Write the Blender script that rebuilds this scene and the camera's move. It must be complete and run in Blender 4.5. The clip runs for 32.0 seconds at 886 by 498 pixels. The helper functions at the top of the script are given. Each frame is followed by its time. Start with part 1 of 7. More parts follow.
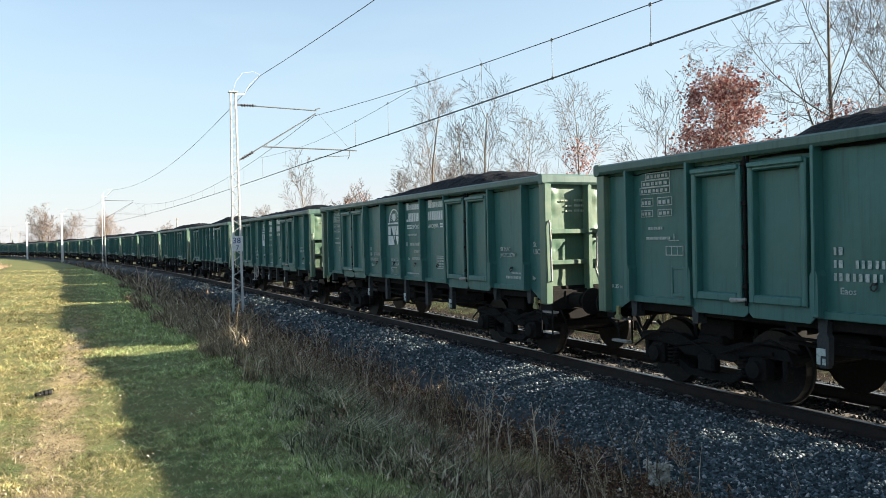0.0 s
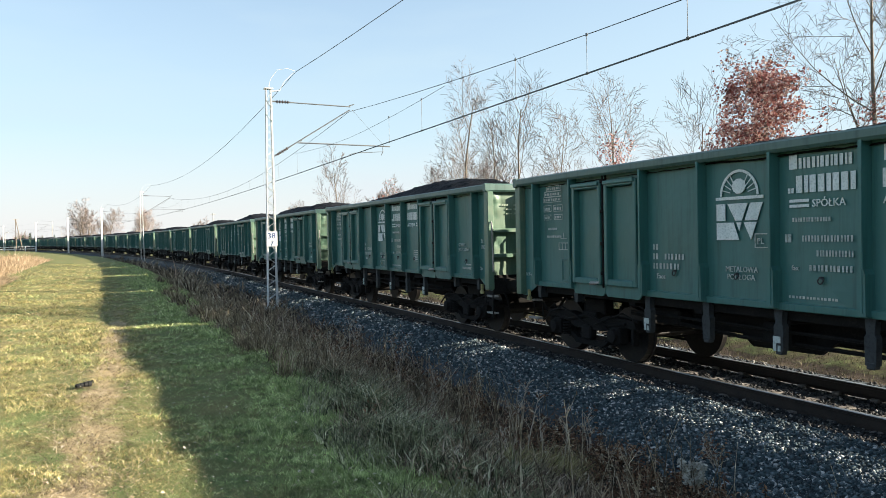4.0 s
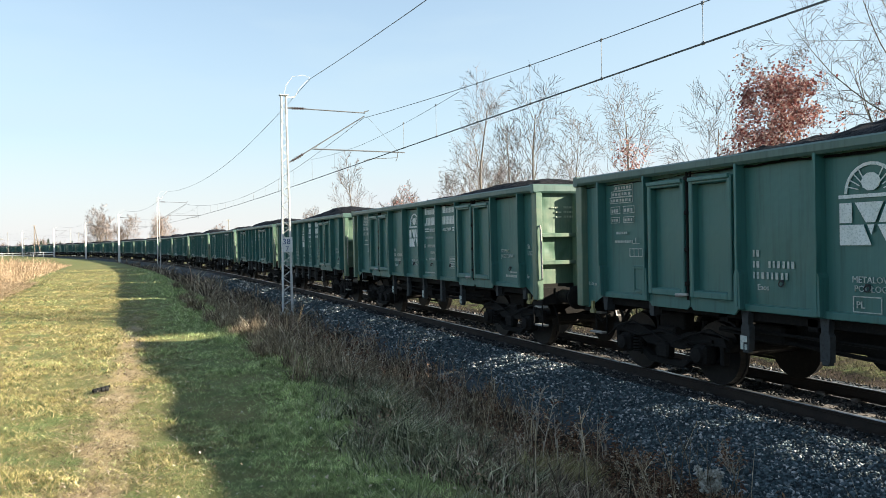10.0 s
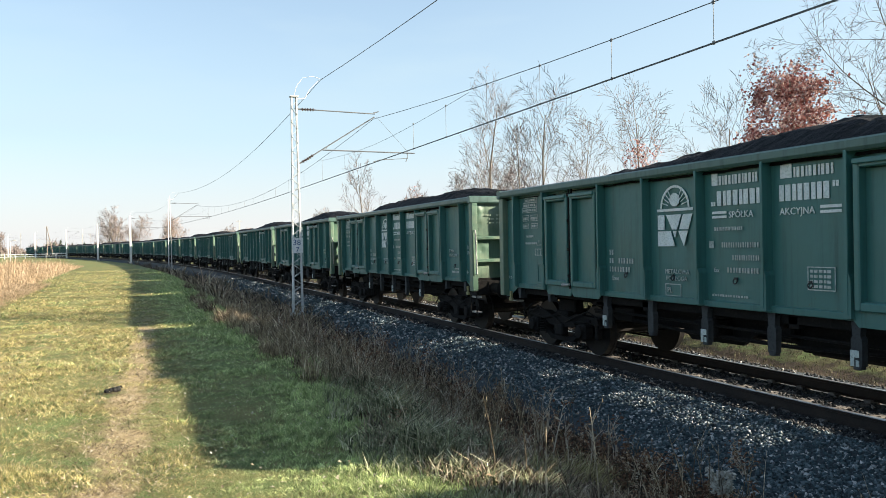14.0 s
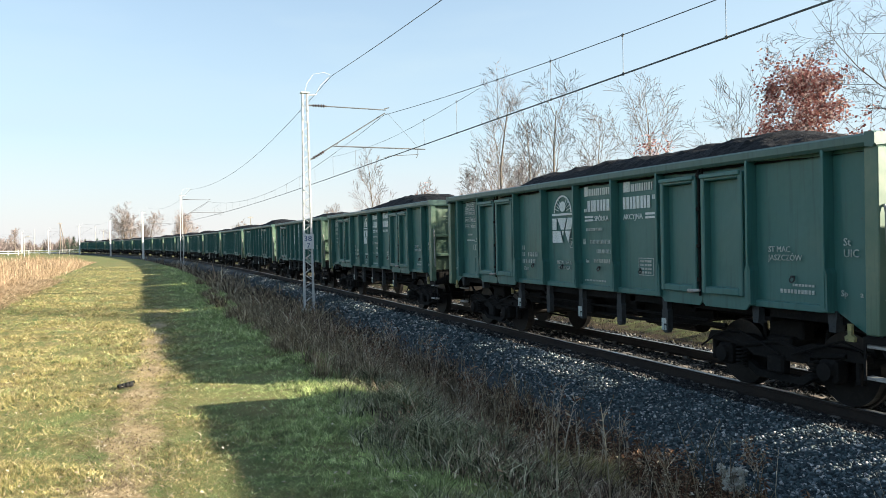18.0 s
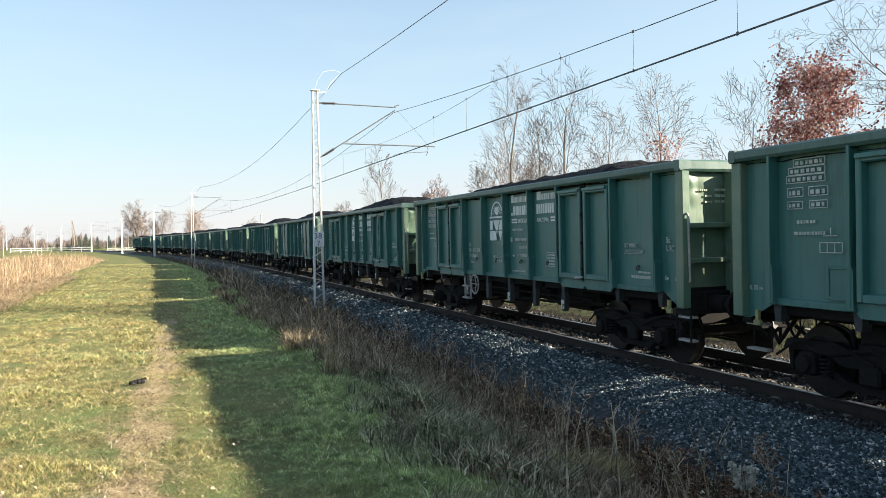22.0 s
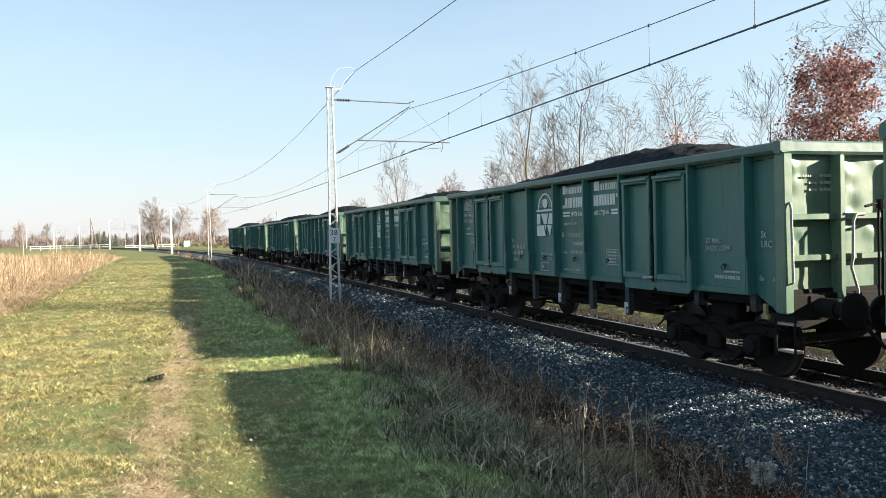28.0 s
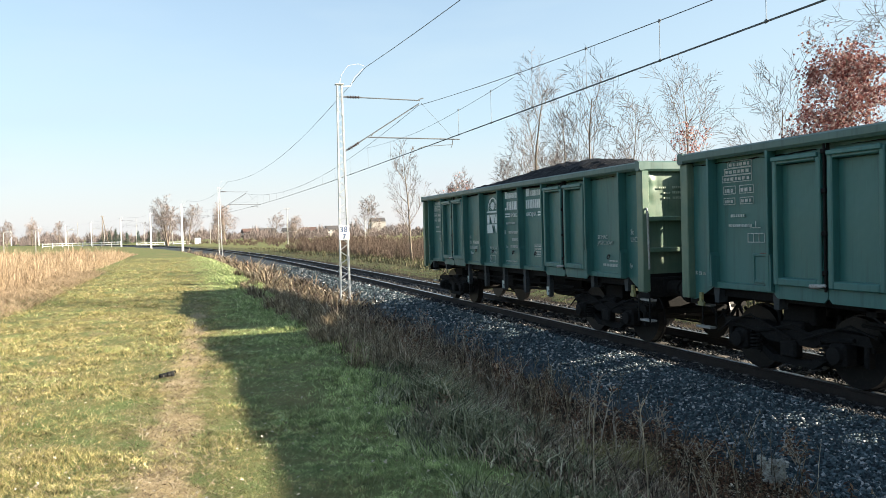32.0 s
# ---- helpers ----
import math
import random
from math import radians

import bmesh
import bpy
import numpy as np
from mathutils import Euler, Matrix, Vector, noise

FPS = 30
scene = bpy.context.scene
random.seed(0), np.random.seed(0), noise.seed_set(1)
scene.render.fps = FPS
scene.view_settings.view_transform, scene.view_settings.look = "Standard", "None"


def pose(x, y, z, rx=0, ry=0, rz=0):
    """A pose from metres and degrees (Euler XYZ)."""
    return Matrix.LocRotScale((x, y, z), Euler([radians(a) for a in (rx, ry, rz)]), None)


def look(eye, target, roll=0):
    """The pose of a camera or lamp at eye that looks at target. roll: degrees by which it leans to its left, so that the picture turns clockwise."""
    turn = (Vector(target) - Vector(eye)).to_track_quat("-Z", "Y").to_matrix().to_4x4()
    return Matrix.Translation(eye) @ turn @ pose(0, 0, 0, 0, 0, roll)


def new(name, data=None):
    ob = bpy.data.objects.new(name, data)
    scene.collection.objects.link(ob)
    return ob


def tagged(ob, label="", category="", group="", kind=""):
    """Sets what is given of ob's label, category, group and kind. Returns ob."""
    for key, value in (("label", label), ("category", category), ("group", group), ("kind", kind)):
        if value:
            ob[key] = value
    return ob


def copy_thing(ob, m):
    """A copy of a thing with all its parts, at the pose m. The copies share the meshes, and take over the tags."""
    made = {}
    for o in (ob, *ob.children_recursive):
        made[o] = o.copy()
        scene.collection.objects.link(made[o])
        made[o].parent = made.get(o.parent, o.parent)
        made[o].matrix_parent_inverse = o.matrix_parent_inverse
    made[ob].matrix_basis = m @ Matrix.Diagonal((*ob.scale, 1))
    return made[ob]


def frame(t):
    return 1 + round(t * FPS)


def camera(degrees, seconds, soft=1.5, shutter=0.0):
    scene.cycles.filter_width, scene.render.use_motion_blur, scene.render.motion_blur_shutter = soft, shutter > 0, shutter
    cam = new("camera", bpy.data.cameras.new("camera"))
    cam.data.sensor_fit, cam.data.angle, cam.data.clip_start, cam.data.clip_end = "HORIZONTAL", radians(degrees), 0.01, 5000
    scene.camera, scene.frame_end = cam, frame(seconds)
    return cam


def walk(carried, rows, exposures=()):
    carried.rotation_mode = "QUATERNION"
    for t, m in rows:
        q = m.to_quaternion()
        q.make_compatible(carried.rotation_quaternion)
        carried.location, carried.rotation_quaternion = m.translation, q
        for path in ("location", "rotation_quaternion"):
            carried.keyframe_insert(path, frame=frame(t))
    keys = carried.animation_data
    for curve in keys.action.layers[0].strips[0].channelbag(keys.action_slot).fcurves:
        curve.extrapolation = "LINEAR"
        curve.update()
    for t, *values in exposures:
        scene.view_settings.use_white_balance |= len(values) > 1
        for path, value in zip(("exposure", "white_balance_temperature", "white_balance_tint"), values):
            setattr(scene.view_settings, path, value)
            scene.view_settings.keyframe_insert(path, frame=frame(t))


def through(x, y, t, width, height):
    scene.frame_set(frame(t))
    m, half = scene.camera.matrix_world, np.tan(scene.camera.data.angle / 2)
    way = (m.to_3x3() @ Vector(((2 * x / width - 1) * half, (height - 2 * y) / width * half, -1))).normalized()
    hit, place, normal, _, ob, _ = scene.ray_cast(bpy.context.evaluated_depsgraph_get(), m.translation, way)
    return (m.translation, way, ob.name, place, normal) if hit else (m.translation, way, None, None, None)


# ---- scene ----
# Rail head at z = 0; the straight track runs along y at x = TRACK_X and bends left past CURVE_S.
TRACK_X, CURVE_S, CURVE_R = 8.846, 41.25, 941.0
EYE = (0.0, 0.0, 2.152)


def aim(turn, tilt, lean):
    """Camera pose: degrees right of +y, degrees up, degrees of lean."""
    a, b = radians(turn), radians(tilt)
    to = (EYE[0] + math.sin(a) * math.cos(b), EYE[1] + math.cos(a) * math.cos(b), EYE[2] + math.sin(b))
    return look(EYE, to, -lean)


cam = camera(58.64, 32.0, soft=0.8)
walk(cam, [
    (0.0, aim(25.802, -0.723, 1.216)),
    (0.5, aim(25.669, -0.827, 1.159)),
    (1.0, aim(25.146, -0.955, 1.147)),
    (1.5, aim(24.398, -1.147, 1.147)),
    (2.0, aim(24.163, -1.142, 1.107)),
    (2.5, aim(24.007, -1.086, 1.064)),
    (3.0, aim(23.785, -1.067, 1.106)),
    (3.5, aim(23.541, -1.010, 0.996)),
    (5.5, aim(23.152, -0.864, 1.159)),
    (6.0, aim(23.091, -0.808, 1.138)),
    (6.5, aim(23.014, -0.776, 1.140)),
    (7.0, aim(22.906, -0.759, 1.137)),
    (7.5, aim(22.822, -0.707, 1.139)),
    (8.0, aim(22.764, -0.658, 1.079)),
    (8.5, aim(22.635, -0.644, 1.119)),
    (9.0, aim(22.533, -0.626, 1.100)),
    (9.5, aim(22.453, -0.570, 1.043)),
    (10.0, aim(22.369, -0.534, 1.029)),
    (10.5, aim(22.284, -0.484, 0.987)),
    (11.0, aim(22.221, -0.438, 1.028)),
    (11.5, aim(22.108, -0.427, 1.111)),
    (12.0, aim(22.021, -0.413, 1.096)),
    (12.5, aim(21.889, -0.470, 1.090)),
    (13.0, aim(21.818, -0.508, 1.114)),
    (13.5, aim(21.730, -0.483, 1.101)),
    (14.0, aim(21.645, -0.472, 1.110)),
    (14.5, aim(21.551, -0.410, 1.087)),
    (16.5, aim(21.173, -0.563, 1.111)),
    (17.0, aim(21.092, -0.600, 1.128)),
    (17.5, aim(20.985, -0.663, 1.102)),
    (18.0, aim(20.863, -0.748, 1.135)),
    (18.5, aim(20.806, -0.837, 1.215)),
    (19.0, aim(20.715, -0.811, 1.175)),
    (19.5, aim(20.609, -0.804, 1.171)),
    (20.0, aim(20.495, -0.858, 1.159)),
    (20.5, aim(20.404, -0.922, 1.156)),
    (21.0, aim(20.324, -0.891, 1.085)),
    (21.5, aim(20.250, -0.919, 1.132)),
    (22.0, aim(20.138, -0.924, 1.149)),
    (22.5, aim(20.036, -0.957, 1.245)),
    (23.0, aim(19.955, -0.990, 1.172)),
    (23.5, aim(19.847, -1.056, 1.204)),
    (24.0, aim(19.729, -1.128, 1.198)),
    (24.5, aim(19.660, -1.144, 1.205)),
    (25.0, aim(19.572, -1.185, 1.269)),
    (25.5, aim(19.483, -1.198, 1.355)),
    (27.5, aim(19.119, -1.230, 1.323)),
    (28.0, aim(19.017, -1.185, 1.404)),
    (28.5, aim(18.956, -1.124, 1.385)),
    (29.0, aim(18.849, -1.113, 1.419)),
    (29.5, aim(18.762, -1.131, 1.455)),
    (30.0, aim(18.633, -1.242, 1.522)),
    (30.5, aim(18.571, -1.280, 1.470)),
    (31.0, aim(18.440, -1.401, 1.522)),
    (31.5, aim(18.359, -1.426, 1.502)),
    (32.0, aim(18.299, -1.401, 1.520)),
])

# ---- light ----
SUN_EL, SUN_AZ = radians(19.35), radians(116.0)
world = bpy.data.worlds.new("sky")
scene.world = world
world.use_nodes = True
wn, wl = world.node_tree.nodes, world.node_tree.links
sky = wn.new("ShaderNodeTexSky")
sky.sky_type = "NISHITA"
sky.sun_disc = False
sky.sun_elevation, sky.sun_rotation = SUN_EL, SUN_AZ
sky.air_density, sky.dust_density, sky.ozone_density = 1.0, 0.6, 2.0
wn["Background"].inputs["Strength"].default_value = 0.066
# thin high haze over the blue, thicker towards the horizon
coord = wn.new("ShaderNodeTexCoord")
split = wn.new("ShaderNodeSeparateXYZ")
wl.new(coord.outputs["Generated"], split.inputs[0])
rise = wn.new("ShaderNodeValToRGB")
rise.color_ramp.elements[0].position, rise.color_ramp.elements[0].color = 0.0, (0.92, 0.92, 0.92, 1)
rise.color_ramp.elements[1].position, rise.color_ramp.elements[1].color = 0.4, (0.22, 0.22, 0.22, 1)
wl.new(split.outputs["Z"], rise.inputs["Fac"])
veil = wn.new("ShaderNodeTexNoise")
veil.inputs["Scale"].default_value, veil.inputs["Detail"].default_value = 2.2, 5
stretch = wn.new("ShaderNodeMapping")
stretch.inputs["Scale"].default_value = (1.0, 1.0, 4.5)
wl.new(coord.outputs["Generated"], stretch.inputs["Vector"])
wl.new(stretch.outputs["Vector"], veil.inputs["Vector"])
wisps = wn.new("ShaderNodeValToRGB")
wisps.color_ramp.elements[0].position, wisps.color_ramp.elements[0].color = 0.52, (0, 0, 0, 1)
wisps.color_ramp.elements[1].position, wisps.color_ramp.elements[1].color = 0.75, (0.25, 0.25, 0.25, 1)
wl.new(veil.outputs["Fac"], wisps.inputs["Fac"])
both = wn.new("ShaderNodeMath")
both.operation, both.use_clamp = "ADD", True
wl.new(rise.outputs["Color"], both.inputs[0])
wl.new(wisps.outputs["Color"], both.inputs[1])
sunward = wn.new("ShaderNodeVectorMath")
sunward.operation = "DOT_PRODUCT"
sunward.inputs[1].default_value = (math.sin(SUN_AZ), math.cos(SUN_AZ), 0.0)
wl.new(coord.outputs["Generated"], sunward.inputs[0])
glare = wn.new("ShaderNodeMapRange")
glare.inputs["From Min"].default_value, glare.inputs["From Max"].default_value = -0.1, 0.6
glare.inputs["To Min"].default_value, glare.inputs["To Max"].default_value = 0.0, 0.3
wl.new(sunward.outputs["Value"], glare.inputs["Value"])
thick = wn.new("ShaderNodeMath")
thick.operation, thick.use_clamp = "ADD", True
wl.new(both.outputs[0], thick.inputs[0])
wl.new(glare.outputs["Result"], thick.inputs[1])
haze = wn.new("ShaderNodeMix")
haze.data_type = "RGBA"
wl.new(thick.outputs[0], haze.inputs["Factor"])
wl.new(sky.outputs["Color"], haze.inputs["A"])
warm = wn.new("ShaderNodeValToRGB")
warm.color_ramp.elements[0].position, warm.color_ramp.elements[0].color = 0.02, (0.9, 0.915, 0.945, 1)
warm.color_ramp.elements[1].position, warm.color_ramp.elements[1].color = 0.13, (0.7, 0.885, 0.985, 1)
wl.new(split.outputs["Z"], warm.inputs["Fac"])
gain = wn.new("ShaderNodeMix")
gain.data_type, gain.blend_type = "RGBA", "MULTIPLY"
gain.inputs["Factor"].default_value = 1.0
gain.inputs["B"].default_value = (4.0, 4.0, 4.0, 1)
wl.new(warm.outputs["Color"], gain.inputs["A"])
wl.new(gain.outputs["Result"], haze.inputs["B"])
wl.new(haze.outputs["Result"], wn["Background"].inputs["Color"])

sun = new("sun", bpy.data.lights.new("sun", "SUN"))
sun.data.energy, sun.data.angle, sun.data.color = 5.0, radians(0.53), (1.0, 0.89, 0.72)
sun.matrix_world = look((0, 0, 0), (-math.sin(SUN_AZ) * math.cos(SUN_EL), -math.cos(SUN_AZ) * math.cos(SUN_EL), -math.sin(SUN_EL)))
scene.view_settings.exposure = 1.9


# ---- materials ----
def material(name, rough=0.8, metal=0.0, spec=0.3):
    m = bpy.data.materials.new(name)
    m.use_nodes = True
    b = m.node_tree.nodes["Principled BSDF"]
    b.inputs["Roughness"].default_value = rough
    b.inputs["Metallic"].default_value = metal
    b.inputs["Specular IOR Level"].default_value = spec
    return m, m.node_tree.nodes, m.node_tree.links, b


def noise_node(n, l, scale, detail=4.0, rough=0.6, stretch=None, source="Object"):
    tc = n.new("ShaderNodeTexCoord")
    t = n.new("ShaderNodeTexNoise")
    t.inputs["Scale"].default_value, t.inputs["Detail"].default_value, t.inputs["Roughness"].default_value = scale, detail, rough
    if stretch:
        mp = n.new("ShaderNodeMapping")
        mp.inputs["Scale"].default_value = stretch
        l.new(tc.outputs[source], mp.inputs["Vector"])
        l.new(mp.outputs["Vector"], t.inputs["Vector"])
    else:
        l.new(tc.outputs[source], t.inputs["Vector"])
    return t.outputs["Fac"]


def ramp(n, l, fac, stops):
    r = n.new("ShaderNodeValToRGB")
    els = r.color_ramp.elements
    els[0].position, els[0].color = stops[0][0], (*stops[0][1], 1)
    els[1].position, els[1].color = stops[-1][0], (*stops[-1][1], 1)
    for p, c in stops[1:-1]:
        e = els.new(p)
        e.color = (*c, 1)
    l.new(fac, r.inputs["Fac"])
    return r.outputs["Color"]


def mix(n, l, fac, a, b, mode="MIX"):
    m = n.new("ShaderNodeMix")
    m.data_type, m.blend_type = "RGBA", mode
    for sock, v in ((m.inputs["Factor"], fac), (m.inputs["A"], a), (m.inputs["B"], b)):
        if isinstance(v, (int, float)):
            sock.default_value = v
        elif isinstance(v, tuple):
            sock.default_value = (*v, 1)
        else:
            l.new(v, sock)
    return m.outputs["Result"]


def bump(n, l, b, height, strength, dist):
    k = n.new("ShaderNodeBump")
    k.inputs["Strength"].default_value, k.inputs["Distance"].default_value = strength, dist
    l.new(height, k.inputs["Height"])
    l.new(k.outputs["Normal"], b.inputs["Normal"])


def island(n):
    return n.new("ShaderNodeNewGeometry").outputs["Random Per Island"]


def two_scale(name, c1, c2, c3, s1, s2, rough=0.85, bs=0.4, bd=0.01, metal=0.0, spec=0.3, source="Object", stretch=None):
    """Base colour from a coarse and a fine noise, with fine relief."""
    m, n, l, b = material(name, rough, metal, spec)
    a = noise_node(n, l, s1, 3, source=source, stretch=stretch)
    f = noise_node(n, l, s2, 5, 0.7, source=source)
    col = mix(n, l, ramp(n, l, a, [(0.35, (0, 0, 0)), (0.68, (1, 1, 1))]), c1, c2)
    col = mix(n, l, ramp(n, l, f, [(0.5, (0, 0, 0)), (0.75, (1, 1, 1))]), col, c3)
    l.new(col, b.inputs["Base Color"])
    bump(n, l, b, f, bs, bd)
    return m


def leafy(name, stops, rough=0.7, through=0.3, clump=0.0):
    """Blades and leaves: a tint for each piece, and some light let through."""
    m, n, l, b = material(name, rough, 0, 0.2)
    r = ramp(n, l, island(n), stops)
    if clump:
        lo, hi = 1 - clump, 1 + clump * 0.9
        r = mix(n, l, 1.0, r, ramp(n, l, noise_node(n, l, 4.5, 5, 0.75), [(0.34, (lo, lo, lo)), (0.66, (hi, hi, hi))]), "MULTIPLY")
    l.new(r, b.inputs["Base Color"])
    if through:
        tr = n.new("ShaderNodeBsdfTranslucent")
        l.new(r, tr.inputs["Color"])
        mx = n.new("ShaderNodeMixShader")
        mx.inputs["Fac"].default_value = through
        l.new(b.outputs["BSDF"], mx.inputs[1])
        l.new(tr.outputs["BSDF"], mx.inputs[2])
        l.new(mx.outputs["Shader"], n["Material Output"].inputs["Surface"])
    return m


def patchy(name, fresh, dry):
    """Grass: each blade takes a tint from the fresh or the dry range, in patches; sunlit meadow painted strawier, the
    train's shade greener.
    """
    m, n, l, b = material(name, 0.65, 0, 0.25)
    r = island(n)
    geo = n.new("ShaderNodeNewGeometry")
    sep = n.new("ShaderNodeSeparateXYZ")
    l.new(geo.outputs["Position"], sep.inputs[0])
    # mask across x: greener tint put in where the train's shadow lies
    shade_green = n.new("ShaderNodeMapRange")
    shade_green.inputs["From Min"].default_value, shade_green.inputs["From Max"].default_value = 0.2, 1.3
    shade_green.inputs["To Min"].default_value, shade_green.inputs["To Max"].default_value = 0.14, -0.3
    l.new(sep.outputs["X"], shade_green.inputs["Value"])
    total = None
    for sock, k in ((noise_node(n, l, 1.1, 4), 1.0), (noise_node(n, l, 6.0, 2), 0.5), (r, 0.35), (shade_green.outputs["Result"], 1.0)):
        a = n.new("ShaderNodeMath")
        a.operation = "MULTIPLY_ADD"
        l.new(sock, a.inputs[0])
        a.inputs[1].default_value = k
        if total is None:
            a.inputs[2].default_value = 0.0
        else:
            l.new(total, a.inputs[2])
        total = a.outputs[0]
    f = ramp(n, l, total, [(0.8, (0, 0, 0)), (1.08, (1, 1, 1))])
    second = n.new("ShaderNodeMath")
    second.operation = "FRACT"
    third = n.new("ShaderNodeMath")
    third.operation = "MULTIPLY"
    third.inputs[1].default_value = 7.31
    l.new(r, third.inputs[0])
    l.new(third.outputs[0], second.inputs[0])
    col = mix(n, l, f, ramp(n, l, second.outputs[0], fresh), ramp(n, l, second.outputs[0], dry))
    for scale, lo, hi in ((9.0, 0.36, 1.7), (3.4, 0.6, 1.42)):
        col = mix(n, l, 1.0, col, ramp(n, l, noise_node(n, l, scale, 3, 0.6), [(0.32, (lo, lo, lo)), (0.68, (hi, hi, hi))]), "MULTIPLY")
    l.new(col, b.inputs["Base Color"])
    tr = n.new("ShaderNodeBsdfTranslucent")
    l.new(col, tr.inputs["Color"])
    mx = n.new("ShaderNodeMixShader")
    mx.inputs["Fac"].default_value = 0.35
    l.new(b.outputs["BSDF"], mx.inputs[1])
    l.new(tr.outputs["BSDF"], mx.inputs[2])
    l.new(mx.outputs["Shader"], n["Material Output"].inputs["Surface"])
    return m


def paint(name, base, dust, rust, amount=0.6, buckle=0.38):
    """Wagon paint: dusty and faded blots, dark runs from above, scuffs, rusty specks, a little gloss over buckled sheet."""
    m, n, l, b = material(name, 0.45, 0, 0.5)
    oi = n.new("ShaderNodeObjectInfo").outputs["Random"]
    col = mix(n, l, ramp(n, l, oi, [(0.0, (0, 0, 0)), (1.0, (1, 1, 1))]), base, tuple(c * k for c, k in zip(base, (1.22, 1.08, 1.12))))
    blot = noise_node(n, l, 1.3, 5, 0.65)
    col = mix(n, l, ramp(n, l, blot, [(0.45, (0, 0, 0)), (0.72, (amount, amount, amount))]), col, dust)
    streak = noise_node(n, l, 1.0, 6, 0.7, (11.0, 11.0, 0.6))
    col = mix(n, l, ramp(n, l, streak, [(0.5, (0, 0, 0)), (0.72, (0.55, 0.55, 0.55))]), col, tuple(c * 0.4 for c in base))
    pale = noise_node(n, l, 1.0, 5, 0.7, (15.0, 15.0, 1.1))
    col = mix(n, l, ramp(n, l, pale, [(0.6, (0, 0, 0)), (0.78, (0.28, 0.28, 0.28))]), col, tuple(c * 1.5 + 0.02 for c in dust))
    scuff = noise_node(n, l, 4.0, 6, 0.8, (1.0, 1.0, 6.0))
    col = mix(n, l, ramp(n, l, scuff, [(0.68, (0, 0, 0)), (0.72, (0.35, 0.35, 0.35))]), col, tuple(c * 1.7 + 0.01 for c in base))
    speck = noise_node(n, l, 14.0, 7, 0.8)
    col = mix(n, l, ramp(n, l, speck, [(0.64, (0, 0, 0)), (0.72, (0.85, 0.85, 0.85))]), col, rust)
    l.new(col, b.inputs["Base Color"])
    l.new(ramp(n, l, blot, [(0.3, (0.34, 0.34, 0.34)), (0.75, (0.58, 0.58, 0.58))]), b.inputs["Roughness"])
    bump(n, l, b, noise_node(n, l, 1.5, 3), buckle, 0.06)
    return m


# paler copy of the body green: sunlight on the ends put into the colour
M_ENDLIT = paint("end_paint", (0.085, 0.16, 0.11), (0.21, 0.24, 0.16), (0.16, 0.12, 0.08), 0.8, 0.1)
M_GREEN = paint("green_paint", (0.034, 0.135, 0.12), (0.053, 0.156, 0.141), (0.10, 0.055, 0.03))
M_RIM = paint("rim_paint", (0.055, 0.12, 0.1), (0.1, 0.15, 0.13), (0.09, 0.06, 0.04))
M_WHITE = two_scale("white_marking", (0.52, 0.56, 0.53), (0.34, 0.4, 0.37), (0.06, 0.12, 0.105), 5, 26, 0.7, 0.1, 0.002)
M_LETTER = two_scale("white_lettering", (0.74, 0.78, 0.76), (0.6, 0.66, 0.63), (0.3, 0.38, 0.36), 5, 40, 0.7, 0.1, 0.002)
M_FAINT = two_scale("worn_stencil", (0.42, 0.47, 0.37), (0.32, 0.37, 0.28), (0.2, 0.24, 0.17), 5, 30, 0.7, 0.05, 0.002)
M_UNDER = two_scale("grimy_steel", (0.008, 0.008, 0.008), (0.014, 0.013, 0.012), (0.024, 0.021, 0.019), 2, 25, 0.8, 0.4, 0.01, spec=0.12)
M_WHEEL = two_scale("wheel_steel", (0.018, 0.016, 0.015), (0.012, 0.011, 0.01), (0.035, 0.03, 0.027), 3, 20, 0.42, 0.2, 0.005, metal=0.3)
M_COAL = two_scale("coal", (0.005, 0.0055, 0.007), (0.009, 0.0095, 0.012), (0.018, 0.019, 0.023), 3, 14, 0.8, 0.8, 0.05, spec=0.2)
M_GUSSET = two_scale("gusset_steel", (0.05, 0.056, 0.058), (0.03, 0.034, 0.036), (0.015, 0.015, 0.015), 4, 22, 0.7, 0.3, 0.006)
M_VERGE = leafy("dull_verge", [(0, (0.04, 0.04, 0.022)), (0.5, (0.085, 0.08, 0.045)), (0.85, (0.15, 0.135, 0.08)), (1, (0.24, 0.21, 0.14))], 0.85, 0.15)
M_STEP = two_scale("bare_steel", (0.4, 0.4, 0.38), (0.28, 0.27, 0.25), (0.15, 0.12, 0.1), 4, 30, 0.55, 0.2, 0.004)
M_YELLOW = two_scale("yellow_paint", (0.34, 0.31, 0.12), (0.2, 0.19, 0.1), (0.08, 0.09, 0.06), 8, 40, 0.6, 0.2, 0.003)
M_RUSTPLATE = two_scale("rusty_plate", (0.16, 0.07, 0.04), (0.11, 0.05, 0.035), (0.2, 0.1, 0.06), 6, 30, 0.85, 0.4, 0.004)
M_RAIL = two_scale("rail_side", (0.022, 0.017, 0.014), (0.035, 0.024, 0.018), (0.015, 0.012, 0.01), 4, 30, 0.8, 0.3, 0.004)
M_RAILTOP = two_scale("rail_head", (0.42, 0.42, 0.42), (0.36, 0.35, 0.34), (0.25, 0.22, 0.2), 3, 20, 0.32, 0.05, 0.001, metal=0.9)
M_SLEEPER = two_scale("sleeper", (0.17, 0.155, 0.14), (0.12, 0.105, 0.095), (0.08, 0.07, 0.06), 3, 25, 0.9, 0.4, 0.006)
M_STONE = material("ballast_stone", 0.8, 0, 0.3)
_n, _l, _b = M_STONE[1:]
